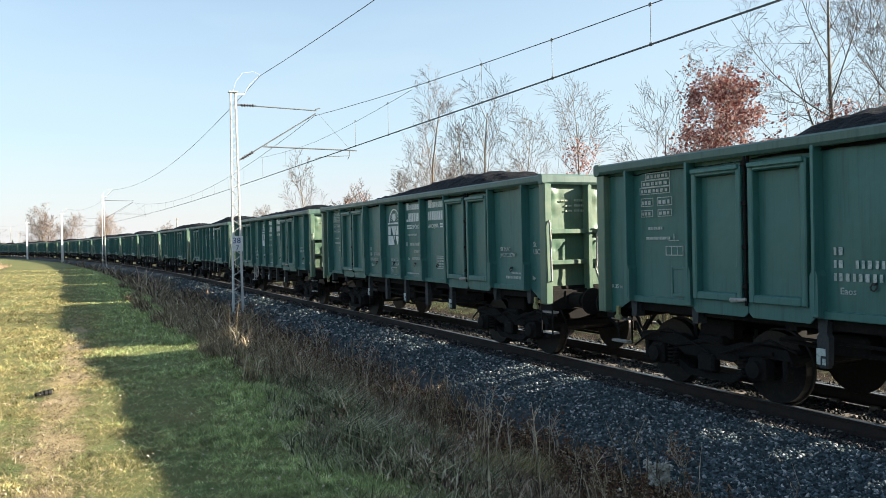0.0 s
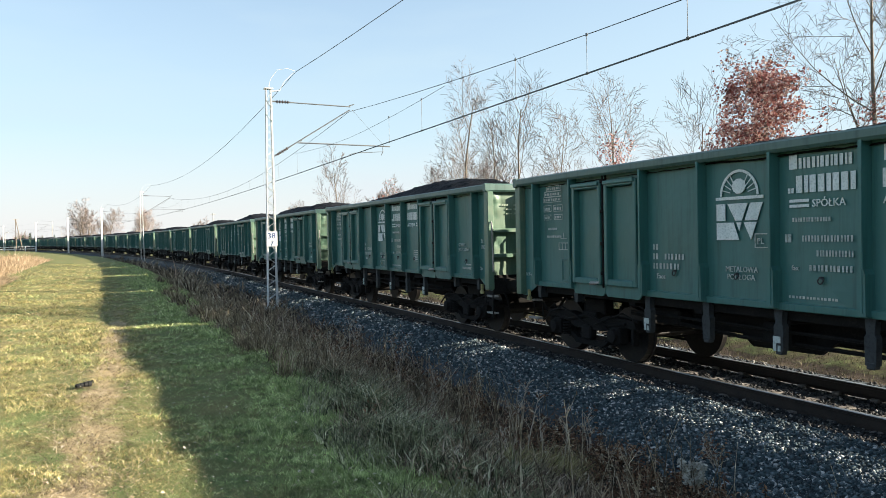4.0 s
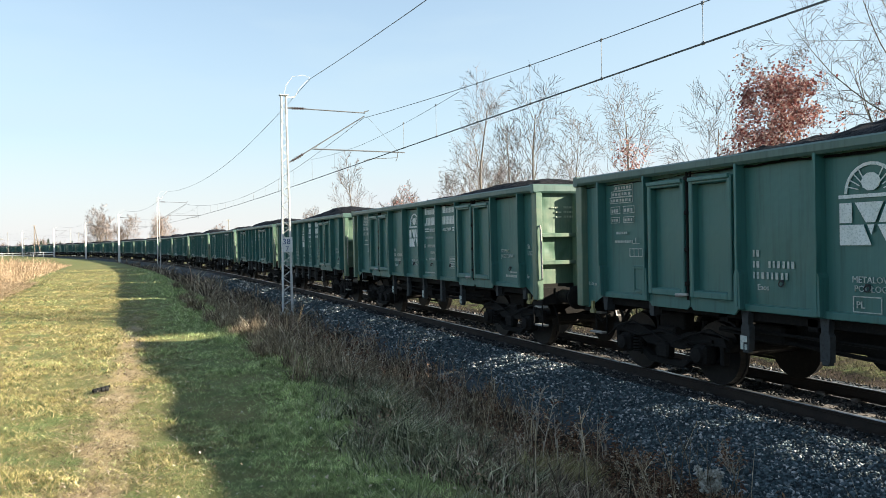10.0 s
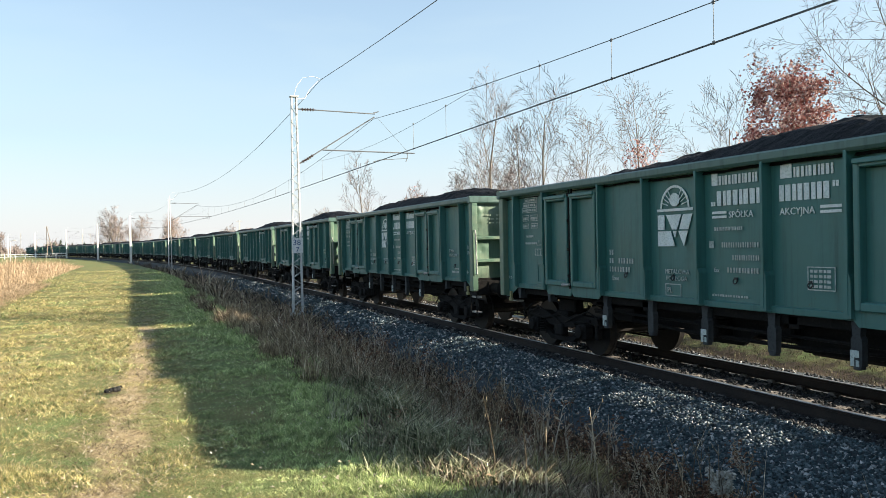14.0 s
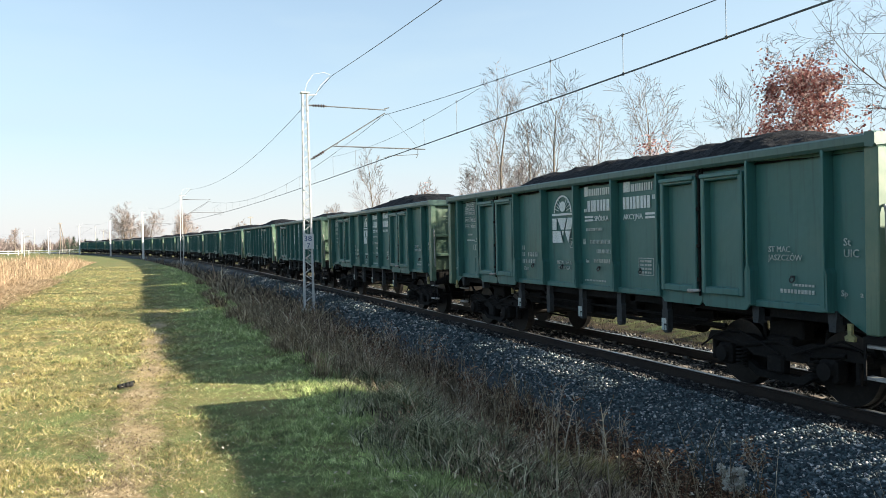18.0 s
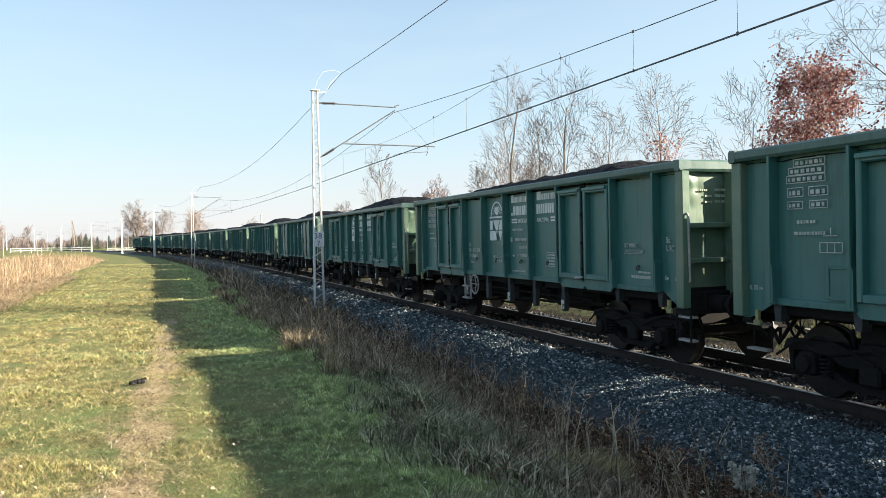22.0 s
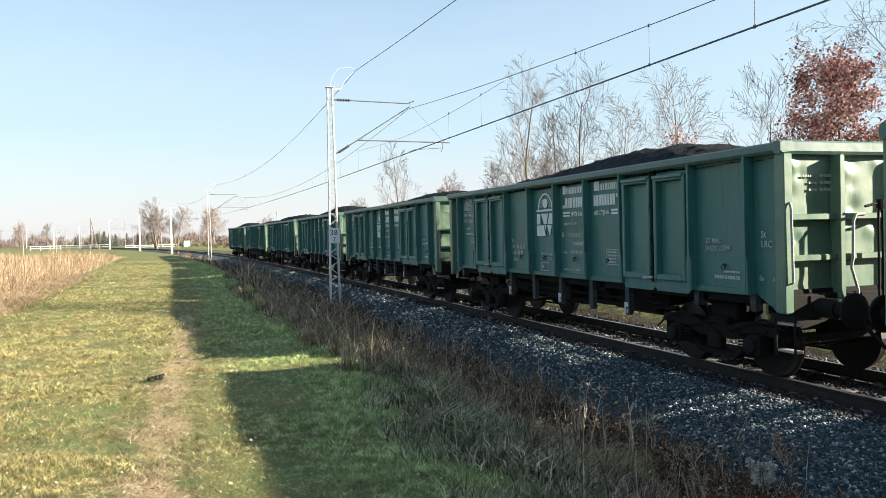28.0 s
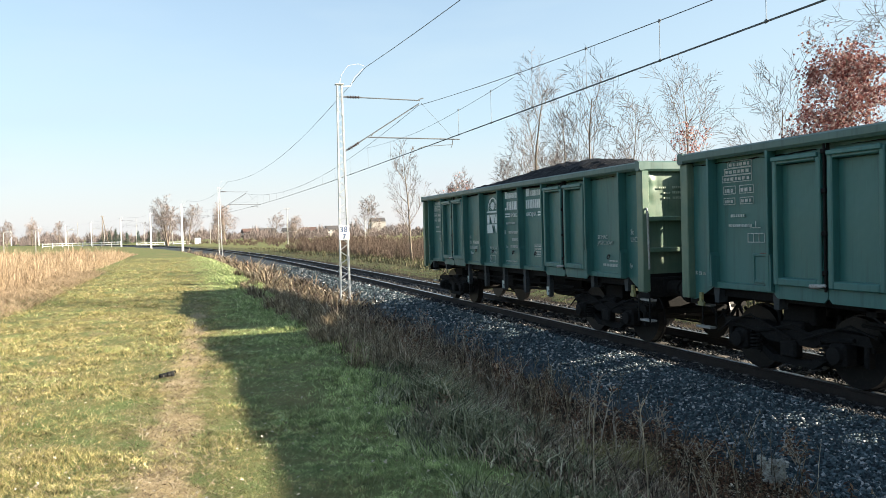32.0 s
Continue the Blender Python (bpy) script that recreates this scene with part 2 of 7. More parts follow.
# blue light of the sky put into the darker stone tints
_c = ramp(_n, _l, island(_n), [(0.0, (0.013, 0.025, 0.03)), (0.5, (0.052, 0.088, 0.1)), (0.85, (0.16, 0.205, 0.22)), (1.0, (0.66, 0.63, 0.6))])
_l.new(mix(_n, _l, ramp(_n, _l, noise_node(_n, _l, 30, 3), [(0.4, (0, 0, 0)), (0.8, (0.6, 0.6, 0.6))]), _c, (0.09, 0.085, 0.085)), _b.inputs["Base Color"])
M_STONE = M_STONE[0]
# dark copy of the ballast stone: shade under the train put into its colour
M_SHADESTONE = leafy("coal_dusted_stone", [(0.0, (0.016, 0.016, 0.017)), (0.6, (0.036, 0.036, 0.037)), (0.9, (0.09, 0.088, 0.083)), (1.0, (0.3, 0.285, 0.26))], 0.8, 0)
M_BED = two_scale("ballast_bed", (0.05, 0.064, 0.072), (0.035, 0.042, 0.048), (0.1, 0.11, 0.11), 1.2, 14, 0.9, 1.0, 0.05)
M_MAST = two_scale("silver_paint", (0.68, 0.69, 0.68), (0.55, 0.56, 0.55), (0.36, 0.35, 0.33), 3, 30, 0.6, 0.2, 0.003)
M_CONC = two_scale("concrete", (0.42, 0.4, 0.36), (0.32, 0.3, 0.27), (0.2, 0.19, 0.17), 2, 20, 0.9, 0.4, 0.006)
M_WIRE = two_scale("wire_metal", (0.15, 0.16, 0.17), (0.12, 0.125, 0.13), (0.17, 0.165, 0.16), 3, 20, 0.6, 0.0, 0.001, metal=0.2)
M_INSUL = two_scale("insulator", (0.045, 0.035, 0.035), (0.06, 0.04, 0.035), (0.09, 0.07, 0.06), 8, 30, 0.3, 0.0, 0.001)
M_SIGN = two_scale("sign_white", (0.75, 0.76, 0.76), (0.66, 0.67, 0.67), (0.5, 0.5, 0.48), 5, 40, 0.5, 0.05, 0.001)
M_BLUE = two_scale("sign_blue", (0.03, 0.08, 0.22), (0.03, 0.07, 0.18), (0.06, 0.1, 0.2), 8, 40, 0.5, 0.0, 0.001)
M_BARK = two_scale("bark", (0.2, 0.165, 0.13), (0.13, 0.105, 0.08), (0.28, 0.24, 0.19), 2, 18, 0.9, 0.6, 0.02)
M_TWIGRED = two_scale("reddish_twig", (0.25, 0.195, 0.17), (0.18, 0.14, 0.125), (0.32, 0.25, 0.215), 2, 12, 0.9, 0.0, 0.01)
M_TWIG = two_scale("twig", (0.15, 0.118, 0.105), (0.1, 0.08, 0.072), (0.21, 0.17, 0.15), 2, 12, 0.9, 0.2, 0.01)
# palest stops put sun glints into the tints of single leaves
M_LEAFRED = leafy("red_leaf", [(0, (0.12, 0.042, 0.04)), (0.32, (0.3, 0.098, 0.085)), (0.62, (0.53, 0.26, 0.22)), (1, (0.82, 0.66, 0.58))], 0.4, 0.45)
M_GRASS = patchy("grass_blade", [(0, (0.14, 0.19, 0.075)), (0.38, (0.275, 0.35, 0.135)), (0.75, (0.42, 0.48, 0.21)), (1, (0.57, 0.58, 0.34))], [(0, (0.17, 0.17, 0.06)), (0.35, (0.29, 0.255, 0.1)), (0.7, (0.39, 0.32, 0.15)), (1, (0.52, 0.43, 0.25))])
M_STRAW = leafy("dry_grass", [(0, (0.06, 0.045, 0.03)), (0.5, (0.22, 0.17, 0.11)), (0.82, (0.42, 0.34, 0.23)), (1, (0.66, 0.57, 0.43))], 0.8, 0.3, 0.7)
M_TALL = leafy("drooping_grass", [(0, (0.035, 0.045, 0.022)), (0.4, (0.15, 0.165, 0.085)), (0.75, (0.33, 0.335, 0.2)), (1, (0.64, 0.6, 0.44))], 0.6, 0.25, 0.75)
M_WEED = leafy("withered_weed", [(0, (0.02, 0.014, 0.011)), (0.5, (0.1, 0.068, 0.05)), (0.8, (0.36, 0.26, 0.19)), (1, (0.66, 0.56, 0.45))], 0.85, 0.2, 0.75)
M_REED = leafy("dry_reed", [(0, (0.2, 0.135, 0.08)), (0.5, (0.4, 0.29, 0.18)), (1, (0.6, 0.47, 0.33))], 0.8, 0.3, 0.8)
M_DEADLEAF = leafy("dead_leaf", [(0, (0.07, 0.035, 0.022)), (0.5, (0.17, 0.085, 0.05)), (0.85, (0.32, 0.19, 0.11)), (1, (0.55, 0.45, 0.32))], 0.8, 0.2)
M_PALELEAF = leafy("pale_leaf", [(0, (0.16, 0.11, 0.065)), (0.4, (0.34, 0.27, 0.18)), (0.8, (0.52, 0.45, 0.34)), (1, (0.72, 0.66, 0.55))], 0.8, 0.25)
M_PALESTEM = two_scale("pale_stem", (0.5, 0.43, 0.34), (0.34, 0.27, 0.2), (0.62, 0.55, 0.45), 9, 40, 0.8, 0.1, 0.002)
M_WOOL = leafy("seed_wool", [(0, (0.3, 0.29, 0.24)), (0.6, (0.5, 0.48, 0.42)), (1, (0.7, 0.68, 0.6))], 0.9, 0.3)
M_TUSSOCK = leafy("yellowed_grass", [(0, (0.13, 0.14, 0.05)), (0.5, (0.33, 0.28, 0.12)), (1, (0.58, 0.5, 0.3))], 0.7, 0.3)
M_BRUSH = leafy("brushwood", [(0, (0.06, 0.042, 0.034)), (0.5, (0.11, 0.08, 0.062)), (1, (0.2, 0.15, 0.115))], 0.9, 0.1, 0.4)
M_EVERGREEN = leafy("evergreen", [(0, (0.035, 0.06, 0.045)), (0.6, (0.055, 0.085, 0.06)), (1, (0.08, 0.11, 0.075))], 0.8, 0.1)
# pale, narrow range of tints: distance haze put into the wood's colour
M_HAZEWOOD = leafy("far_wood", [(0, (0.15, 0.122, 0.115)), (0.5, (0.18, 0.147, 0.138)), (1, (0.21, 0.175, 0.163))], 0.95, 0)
M_PLASTER = two_scale("plaster", (0.42, 0.4, 0.37), (0.36, 0.34, 0.32), (0.3, 0.28, 0.26), 0.6, 8, 0.9, 0.1, 0.01)
M_ROOF = two_scale("roof_tile", (0.14, 0.085, 0.07), (0.11, 0.07, 0.06), (0.08, 0.06, 0.055), 0.8, 6, 0.85, 0.3, 0.02)
M_ROOFDARK = two_scale("roof_dark", (0.09, 0.085, 0.085), (0.07, 0.065, 0.065), (0.05, 0.045, 0.045), 0.8, 6, 0.85, 0.3, 0.02)
M_WINDOW = two_scale("window_glass", (0.03, 0.04, 0.05), (0.04, 0.05, 0.06), (0.05, 0.06, 0.07), 2, 6, 0.15, 0.0, 0.001, spec=0.6)
M_BLACK = two_scale("black_rubber", (0.008, 0.008, 0.008), (0.012, 0.011, 0.011), (0.02, 0.018, 0.017), 6, 40, 0.7, 0.3, 0.003)


def ground_material():
    """Turf with worn straw-coloured patches, a trodden path, earth and dead leaves by the track."""
    m, n, l, b = material("turf", 0.95, 0, 0.15)
    big = noise_node(n, l, 0.35, 4)
    mid = noise_node(n, l, 2.2, 5, 0.65)
    fine = noise_node(n, l, 22.0, 6, 0.75)
    green = mix(n, l, ramp(n, l, mid, [(0.38, (0, 0, 0)), (0.66, (1, 1, 1))]), (0.13, 0.17, 0.062), (0.18, 0.165, 0.07))
    green = mix(n, l, ramp(n, l, big, [(0.45, (0, 0, 0)), (0.7, (0.7, 0.7, 0.7))]), green, (0.24, 0.19, 0.085))
    green = mix(n, l, ramp(n, l, fine, [(0.45, (0, 0, 0)), (0.8, (0.75, 0.75, 0.75))]), green, (0.055, 0.07, 0.026))
    earth = mix(n, l, ramp(n, l, mid, [(0.4, (0, 0, 0)), (0.65, (1, 1, 1))]), (0.03, 0.021, 0.015), (0.075, 0.054, 0.038))
    earth = mix(n, l, ramp(n, l, fine, [(0.5, (0, 0, 0)), (0.75, (1, 1, 1))]), earth, (0.03, 0.022, 0.016))
    worn = mix(n, l, ramp(n, l, fine, [(0.4, (0, 0, 0)), (0.7, (1, 1, 1))]), (0.42, 0.33, 0.19), (0.24, 0.175, 0.1))
    at = n.new("ShaderNodeAttribute")
    at.attribute_name = "soil"
    sep = n.new("ShaderNodeSeparateColor")
    l.new(at.outputs["Color"], sep.inputs["Color"])
    def edge(sock):
        a = n.new("ShaderNodeMath")
        a.operation = "MULTIPLY_ADD"
        l.new(mid, a.inputs[0])
        a.inputs[1].default_value = 0.9
        l.new(sock, a.inputs[2])
        return ramp(n, l, a.outputs[0], [(0.75, (0, 0, 0)), (1.05, (1, 1, 1))])
    col = mix(n, l, edge(sep.outputs["Green"]), green, worn)
    col = mix(n, l, edge(sep.outputs["Red"]), col, earth)
    l.new(col, b.inputs["Base Color"])
    bump(n, l, b, fine, 0.8, 0.05)
    return m


M_TURF = ground_material()


# ---- building helpers ----
class Soup:
    """Vertices and faces of one mesh."""

    def __init__(self):
        self.v, self.f = [], []

    def add(self, vs, fs):
        k = len(self.v)
        self.v.extend(vs)
        self.f.extend([tuple(i + k for i in f) for f in fs])

    def box(self, x0, x1, y0, y1, z0, z1, c=0.0, m=None):
        """A box with chamfered edges of width c, moved by m."""
        if c <= 0:
            vs = [(x, y, z) for x in (x0, x1) for y in (y0, y1) for z in (z0, z1)]
            fs = [(0, 1, 3, 2), (4, 6, 7, 5), (0, 4, 5, 1), (2, 3, 7, 6), (0, 2, 6, 4), (1, 5, 7, 3)]
        else:
            lo, hi, vs, ids, fs = (x0, y0, z0), (x1, y1, z1), [], {}, []
            for i in range(8):
                s = ((i >> 2) & 1, (i >> 1) & 1, i & 1)
                for a in range(3):
                    ids[s, a] = len(vs)
                    vs.append(tuple((hi[k] - (0 if k == a else c)) if s[k] else (lo[k] + (0 if k == a else c)) for k in range(3)))
            for a in range(3):
                p, q = (a + 1) % 3, (a + 2) % 3
                for e in (0, 1):
                    def at(i, j):
                        t = [0, 0, 0]
                        t[a], t[p], t[q] = e, i, j
                        return tuple(t)
                    loop = [ids[at(*ij), a] for ij in ((0, 0), (1, 0), (1, 1), (0, 1))]
                    fs.append(tuple(loop if e else loop[::-1]))
                for i in (0, 1):
                    for j in (0, 1):
                        s0, s1 = [0, 0, 0], [0, 0, 0]
                        s0[p] = s1[p] = i
                        s0[q] = s1[q] = j
                        s1[a] = 1
                        s0, s1 = tuple(s0), tuple(s1)
                        loop = [ids[s0, p], ids[s1, p], ids[s1, q], ids[s0, q]]
                        fs.append(tuple(loop if i == j else loop[::-1]))
            for i in range(8):
                s = ((i >> 2) & 1, (i >> 1) & 1, i & 1)
                loop = [ids[s, 0], ids[s, 1], ids[s, 2]]
                fs.append(tuple(loop if sum(s) % 2 else loop[::-1]))
        if m is not None:
            vs = [tuple(m @ Vector(v)) for v in vs]
        self.add(vs, fs)
        return self

    def tube(self, pts, radii, n=6, cap=True):
        """A round bar along pts."""
        pts = [Vector(p) for p in pts]
        if isinstance(radii, (int, float)):
            radii = [radii] * len(pts)
        vs, fs = [], []
        d = (pts[1] - pts[0]).normalized()
        u = d.orthogonal().normalized()
        for i, p in enumerate(pts):
            d = (pts[min(i + 1, len(pts) - 1)] - pts[max(i - 1, 0)]).normalized()
            u = (u - d * u.dot(d)).normalized()
            w = d.cross(u)
            for k in range(n):
                a = 2 * math.pi * k / n
                vs.append(tuple(p + (u * math.cos(a) + w * math.sin(a)) * radii[i]))
        for i in range(len(pts) - 1):
            for k in range(n):
                a, b = i * n + k, i * n + (k + 1) % n
                fs.append((a, b, b + n, a + n))
        if cap:
            fs.append(tuple(range(n))[::-1])
            fs.append(tuple(range((len(pts) - 1) * n, len(pts) * n)))
        self.add(vs, fs)
        return self

    def disc(self, centre, axis, prof, n=20):
        """A turned body: prof holds (offset along the axis, radius)."""
        c, a = Vector(centre), Vector(axis).normalized()
        return self.tube([c + a * o for o, r in prof], [max(r, 1e-4) for o, r in prof], n) if all(p[0] != q[0] for p, q in zip(prof, prof[1:])) else self.tube([c + a * (o + i * 1e-5) for i, (o, r) in enumerate(prof)], [max(r, 1e-4) for o, r in prof], n)

    def prism(self, poly, axis, a, b):
        """A flat outline (two coordinates a point) pushed along axis from a to b."""
        n = len(poly)
        def at(p, h):
            return (h, p[0], p[1]) if axis == "x" else (p[0], h, p[1]) if axis == "y" else (p[0], p[1], h)
        vs = [at(p, a) for p in poly] + [at(p, b) for p in poly]
        fs = [tuple(range(n))[::-1], tuple(range(n, 2 * n))] + [(i, (i + 1) % n, (i + 1) % n + n, i + n) for i in range(n)]
        self.add(vs, fs)
        return self

    def mesh(self, name, mat, smooth=False, fix=True):
        me = bpy.data.meshes.new(name)
        me.from_pydata(self.v, [], self.f)
        if fix:
            bm = bmesh.new()
            bm.from_mesh(me)
            bmesh.ops.recalc_face_normals(bm, faces=bm.faces)
            bm.to_mesh(me)
            bm.free()
        me.materials.append(mat)
        if smooth:
            me.polygons.foreach_set("use_smooth", [True] * len(me.polygons))
        return me


def array_mesh(name, mat, verts, faces):
    """A mesh from number arrays: faces is (count, corners)."""
    me = bpy.data.meshes.new(name)
    verts, faces = np.asarray(verts, np.float32), np.asarray(faces, np.int32)
    k = faces.shape[1]
    me.vertices.add(len(verts))
    me.vertices.foreach_set("co", verts.ravel())
    me.loops.add(faces.size)
    me.loops.foreach_set("vertex_index", faces.ravel())
    me.polygons.add(len(faces))
    me.polygons.foreach_set("loop_start", np.arange(0, faces.size, k, dtype=np.int32))
    me.polygons.foreach_set("loop_total", np.full(len(faces), k, np.int32))
    me.update(calc_edges=True)
    me.materials.append(mat)
    return me


def put(name, me, parent=None, m=None, label=""):
    """A mesh as one object, under a thing or under a part."""
    ob = new(name, me)
    if parent is not None:
        ob.parent = parent
    if m is not None:
        ob.matrix_basis = m
    return tagged(ob, label) if label else ob


def part(name, soup, mat, parent, label="", m=None, smooth=False):
    return put(name, soup.mesh(name, mat, smooth), parent, m, label)


def thing(name, label, category, group="", m=None, kind=""):
    ob = new(name)
    ob.empty_display_size = 0.2
    if m is not None:
        ob.matrix_basis = m
    return tagged(ob, label, category, group, kind)


def text_mesh(words, size, mat, depth=0.004):
    """Raised lettering, its foot at the origin, in the xy plane."""
    cu = bpy.data.curves.new("lettering", "FONT")
    cu.body, cu.size, cu.extrude, cu.resolution_u = words, size, depth, 2
    ob = bpy.data.objects.new("lettering", cu)
    scene.collection.objects.link(ob)
    me = bpy.data.meshes.new_from_object(ob.evaluated_get(bpy.context.evaluated_depsgraph_get()))
    bpy.data.objects.remove(ob)
    bpy.data.curves.remove(cu)
    me.materials.clear()
    me.materials.append(mat)
    return me


# ---- the line of the track ----
def track(s, d=0.0):
    """World x, y at arc s, d metres left of the track's middle, and the turn there in radians."""
    u = max(s - CURVE_S, 0.0) / CURVE_R
    x = TRACK_X - CURVE_R * (1 - math.cos(u)) - d * math.cos(u)
    y = min(s, CURVE_S) + CURVE_R * math.sin(u) - d * math.sin(u)
    return x, y, u


def on_track(x, y):
    """Arc and offset to the left of the track for world places (arrays)."""
    x, y = np.asarray(x, float), np.asarray(y, float)
    cx = TRACK_X - CURVE_R
    r = np.hypot(x - cx, y - CURVE_S)
    bent = (y > CURVE_S) & (x > cx)
    s = np.where(bent, CURVE_S + CURVE_R * np.arctan2(y - CURVE_S, np.maximum(x - cx, 1e-6)), y)
    d = np.where(bent, CURVE_R - r, np.where(x > cx, TRACK_X - x, 9e3))
    return s, d


def step(a, b, x):
    t = np.clip((np.asarray(x, float) - a) / (b - a), 0, 1)
    return t * t * (3 - 2 * t)


def wave(x, y, f, ph=0.0):
    return np.sin(x * f + 1.3 * np.sin(y * f * 0.7 + ph)) * np.sin(y * f * 0.9 + ph + 0.8 * np.sin(x * f * 0.6))


def ground_z(x, y):
    """Height of the ground."""
    x, y = np.asarray(x, float), np.asarray(y, float)
    s, d = on_track(x, y)
    far = step(60, 200, np.hypot(x, y))
    field = 0.30 + 0.24 * (1 - step(4, 24, y)) - 0.30 * far + 0.03 * wave(x, y, 0.6) + 0.012 * wave(x, y, 2.3, 1.0)
    right = -0.42 + 0.25 * step(4, 9, -d) + 0.04 * wave(x, y, 0.5, 2.0)
    low = -0.6
    left = -0.54 + (field + 0.54) * step(4.0, 6.9, d)
    z = np.where(d > 0, left, low + (right - low) * step(3.6, 5.0, -d))
    return z + 0.02 * wave(x, y, 3.7, 0.4) * step(3.2, 4.2, np.abs(d))


def path_x(y):
    """Where the trodden path runs across the meadow."""
    y = np.minimum(y, 30.0)
    return -0.46 + 0.055 * y - 0.00085 * y * y


def meadow_edge(y):
    """Offset from the track at which the short grass gives way to the bank."""
    return 7.1 - 1.1 * step(5, 13, y) - 0.6 * step(13, 22, y)


# ---- ground ----
def ground():
    xs = np.concatenate([-np.geomspace(3500, 170, 14), np.arange(-160, -12, 4.0), np.arange(-12, -3, 0.6), np.arange(-3, 16, 0.2), np.arange(16, 40, 1.5), np.geomspace(42, 3500, 22)])
    ys = np.concatenate([-np.geomspace(3500, 12, 18), np.arange(-10, 4, 1.0), np.arange(4, 40, 0.22), np.arange(40, 120, 1.2), np.arange(120, 420, 5.0), np.geomspace(430, 4500, 18)])
    X, Y = np.meshgrid(xs, ys)
    Z = ground_z(X, Y)
    nx, ny = len(xs), len(ys)
    i = np.arange((nx - 1) * (ny - 1))
    a = (i // (nx - 1)) * nx + i % (nx - 1)
    me = array_mesh("ground", M_TURF, np.stack([X, Y, Z], -1).reshape(-1, 3), np.stack([a, a + 1, a + nx + 1, a + nx], -1))
    s, d = on_track(X, Y)
    rim = meadow_edge(Y)
    earth = np.where(d > 0, 1 - step(rim - 1.5, rim - 0.1, d), 0.42 - 0.42 * step(7.0, 9.5, -d) + 0.58 * (1 - step(3.4, 4.4, -d)))
    path = np.exp(-((X - path_x(Y)) / 0.26) ** 2) * (1 - 0.75 * step(12, 32, Y)) * (0.72 + 0.25 * wave(X, Y, 1.9, 0.2)) + np.exp(-((X + 1.75 - 0.01 * Y) / 0.35) ** 2) * (1 - step(20, 40, Y)) * 0.35
    col = me.color_attributes.new("soil", "FLOAT_COLOR", "POINT")
    col.data.foreach_set("color", np.stack([earth, path, earth * 0, earth * 0 + 1], -1).astype(np.float32).ravel())
    me.polygons.foreach_set("use_smooth", np.ones(len(me.polygons), bool))
    tagged(new("ground", me), "meadow ground with a trodden path beside the railway", "ground", kind="structure")


ground()


def sweep(name, mat, section, s0, s1, pitch, closed=True):
    """A cross-section of (offset to the left, height) carried along the track."""
    stops = [s0]
    while stops[-1] < s1:
        stops.append(min(s1, stops[-1] + (pitch if stops[-1] > CURVE_S - 5 else 4 * pitch)))
    n, vs, fs = len(section), [], []
    for s in stops:
        for d, z in section:
            x, y, _ = track(s, d)
            vs.append((x, y, z))
    for i in range(len(stops) - 1):
        for k in range(n if closed else n - 1):
            a, b = i * n + k, i * n + (k + 1) % n
            fs.append((a, b, b + n, a + n))
    sp = Soup()
    sp.add(vs, fs)
    return sp.mesh(name, mat)


BED = [(-3.3, -0.66), (-2.0, -0.24), (-0.9, -0.2), (0.0, -0.22), (0.68, -0.2), (0.85, -0.17), (1.4, -0.165), (1.75, -0.22), (2.6, -0.40), (3.05, -0.49), (3.5, -0.68)]
bed = tagged(new("track_bed", sweep("track_bed", M_BED, BED + [(0.0, -0.9)], -560, 900, 6.0)), "grey crushed stone ballast bed under the railway track", "ballast", kind="structure")

RAIL = [(-0.075, -0.172), (0.075, -0.172), (0.075, -0.162), (0.012, -0.142), (0.009, -0.05), (0.034, -0.038), (0.036, -0.008), (-0.036, -0.008), (-0.034, -0.038), (-0.009, -0.05), (-0.012, -0.142), (-0.075, -0.162)]
HEAD = [(-0.034, -0.008), (0.034, -0.008), (0.028, 0.0), (-0.028, 0.0)]
for side in (-0.754, 0.754):
    rail = thing("rail", "long welded steel rail with a polished head on sleepers", "rail", "rails")
    put("rail_web", sweep("rail_web", M_RAIL, [(d + side, z) for d, z in RAIL], -560, 900, 5.0), rail)
    put("rail_head", sweep("rail_head", M_RAILTOP, [(d + side, z) for d, z in HEAD], -560, 900, 5.0), rail, label="shiny worn running surface")

sl = Soup()
sl.add([(-1.3, -0.13, -0.38), (1.3, -0.13, -0.38), (1.3, 0.13, -0.38), (-1.3, 0.13, -0.38), (-1.28, -0.1, -0.19), (-0.45, -0.08, -0.20), (0.45, -0.08, -0.20), (1.28, -0.1, -0.19), (1.28, 0.1, -0.19), (0.45, 0.08, -0.20), (-0.45, 0.08, -0.20), (-1.28, 0.1, -0.19)],
       [(3, 2, 1, 0), (4, 5, 10, 11), (5, 6, 9, 10), (6, 7, 8, 9), (0, 1, 7, 6, 5, 4), (2, 3, 11, 10, 9, 8), (1, 2, 8, 7), (3, 0, 4, 11)])
for r in (-0.754, 0.754):
    for e in (-1, 1):
        sl.box(r + e * 0.11 - 0.035, r + e * 0.11 + 0.035, -0.06, 0.06, -0.2, -0.145, 0.01)
sleeper_mesh = sl.mesh("sleeper", M_SLEEPER)
for k in range(250):
    s = 2.0 + 0.6 * k
    x, y, u = track(s)
    put("sleeper", sleeper_mesh, bed, pose(x, y, 0, 0, 0, math.degrees(u)))


# ---- wagons: local x forward along the train, y across, rail head at z = 0 ----
HALF, BODY, PITCH, SPEED, FIRST_S = 6.375, 1.38, 14.04, 16.657, 11.218
RIBS = [0.72, 1.95, 3.88, 5.13, 6.375, 7.62, 8.87, 10.8, 12.03]
SIDE_Z, RIM_Z = 1.25, 3.09


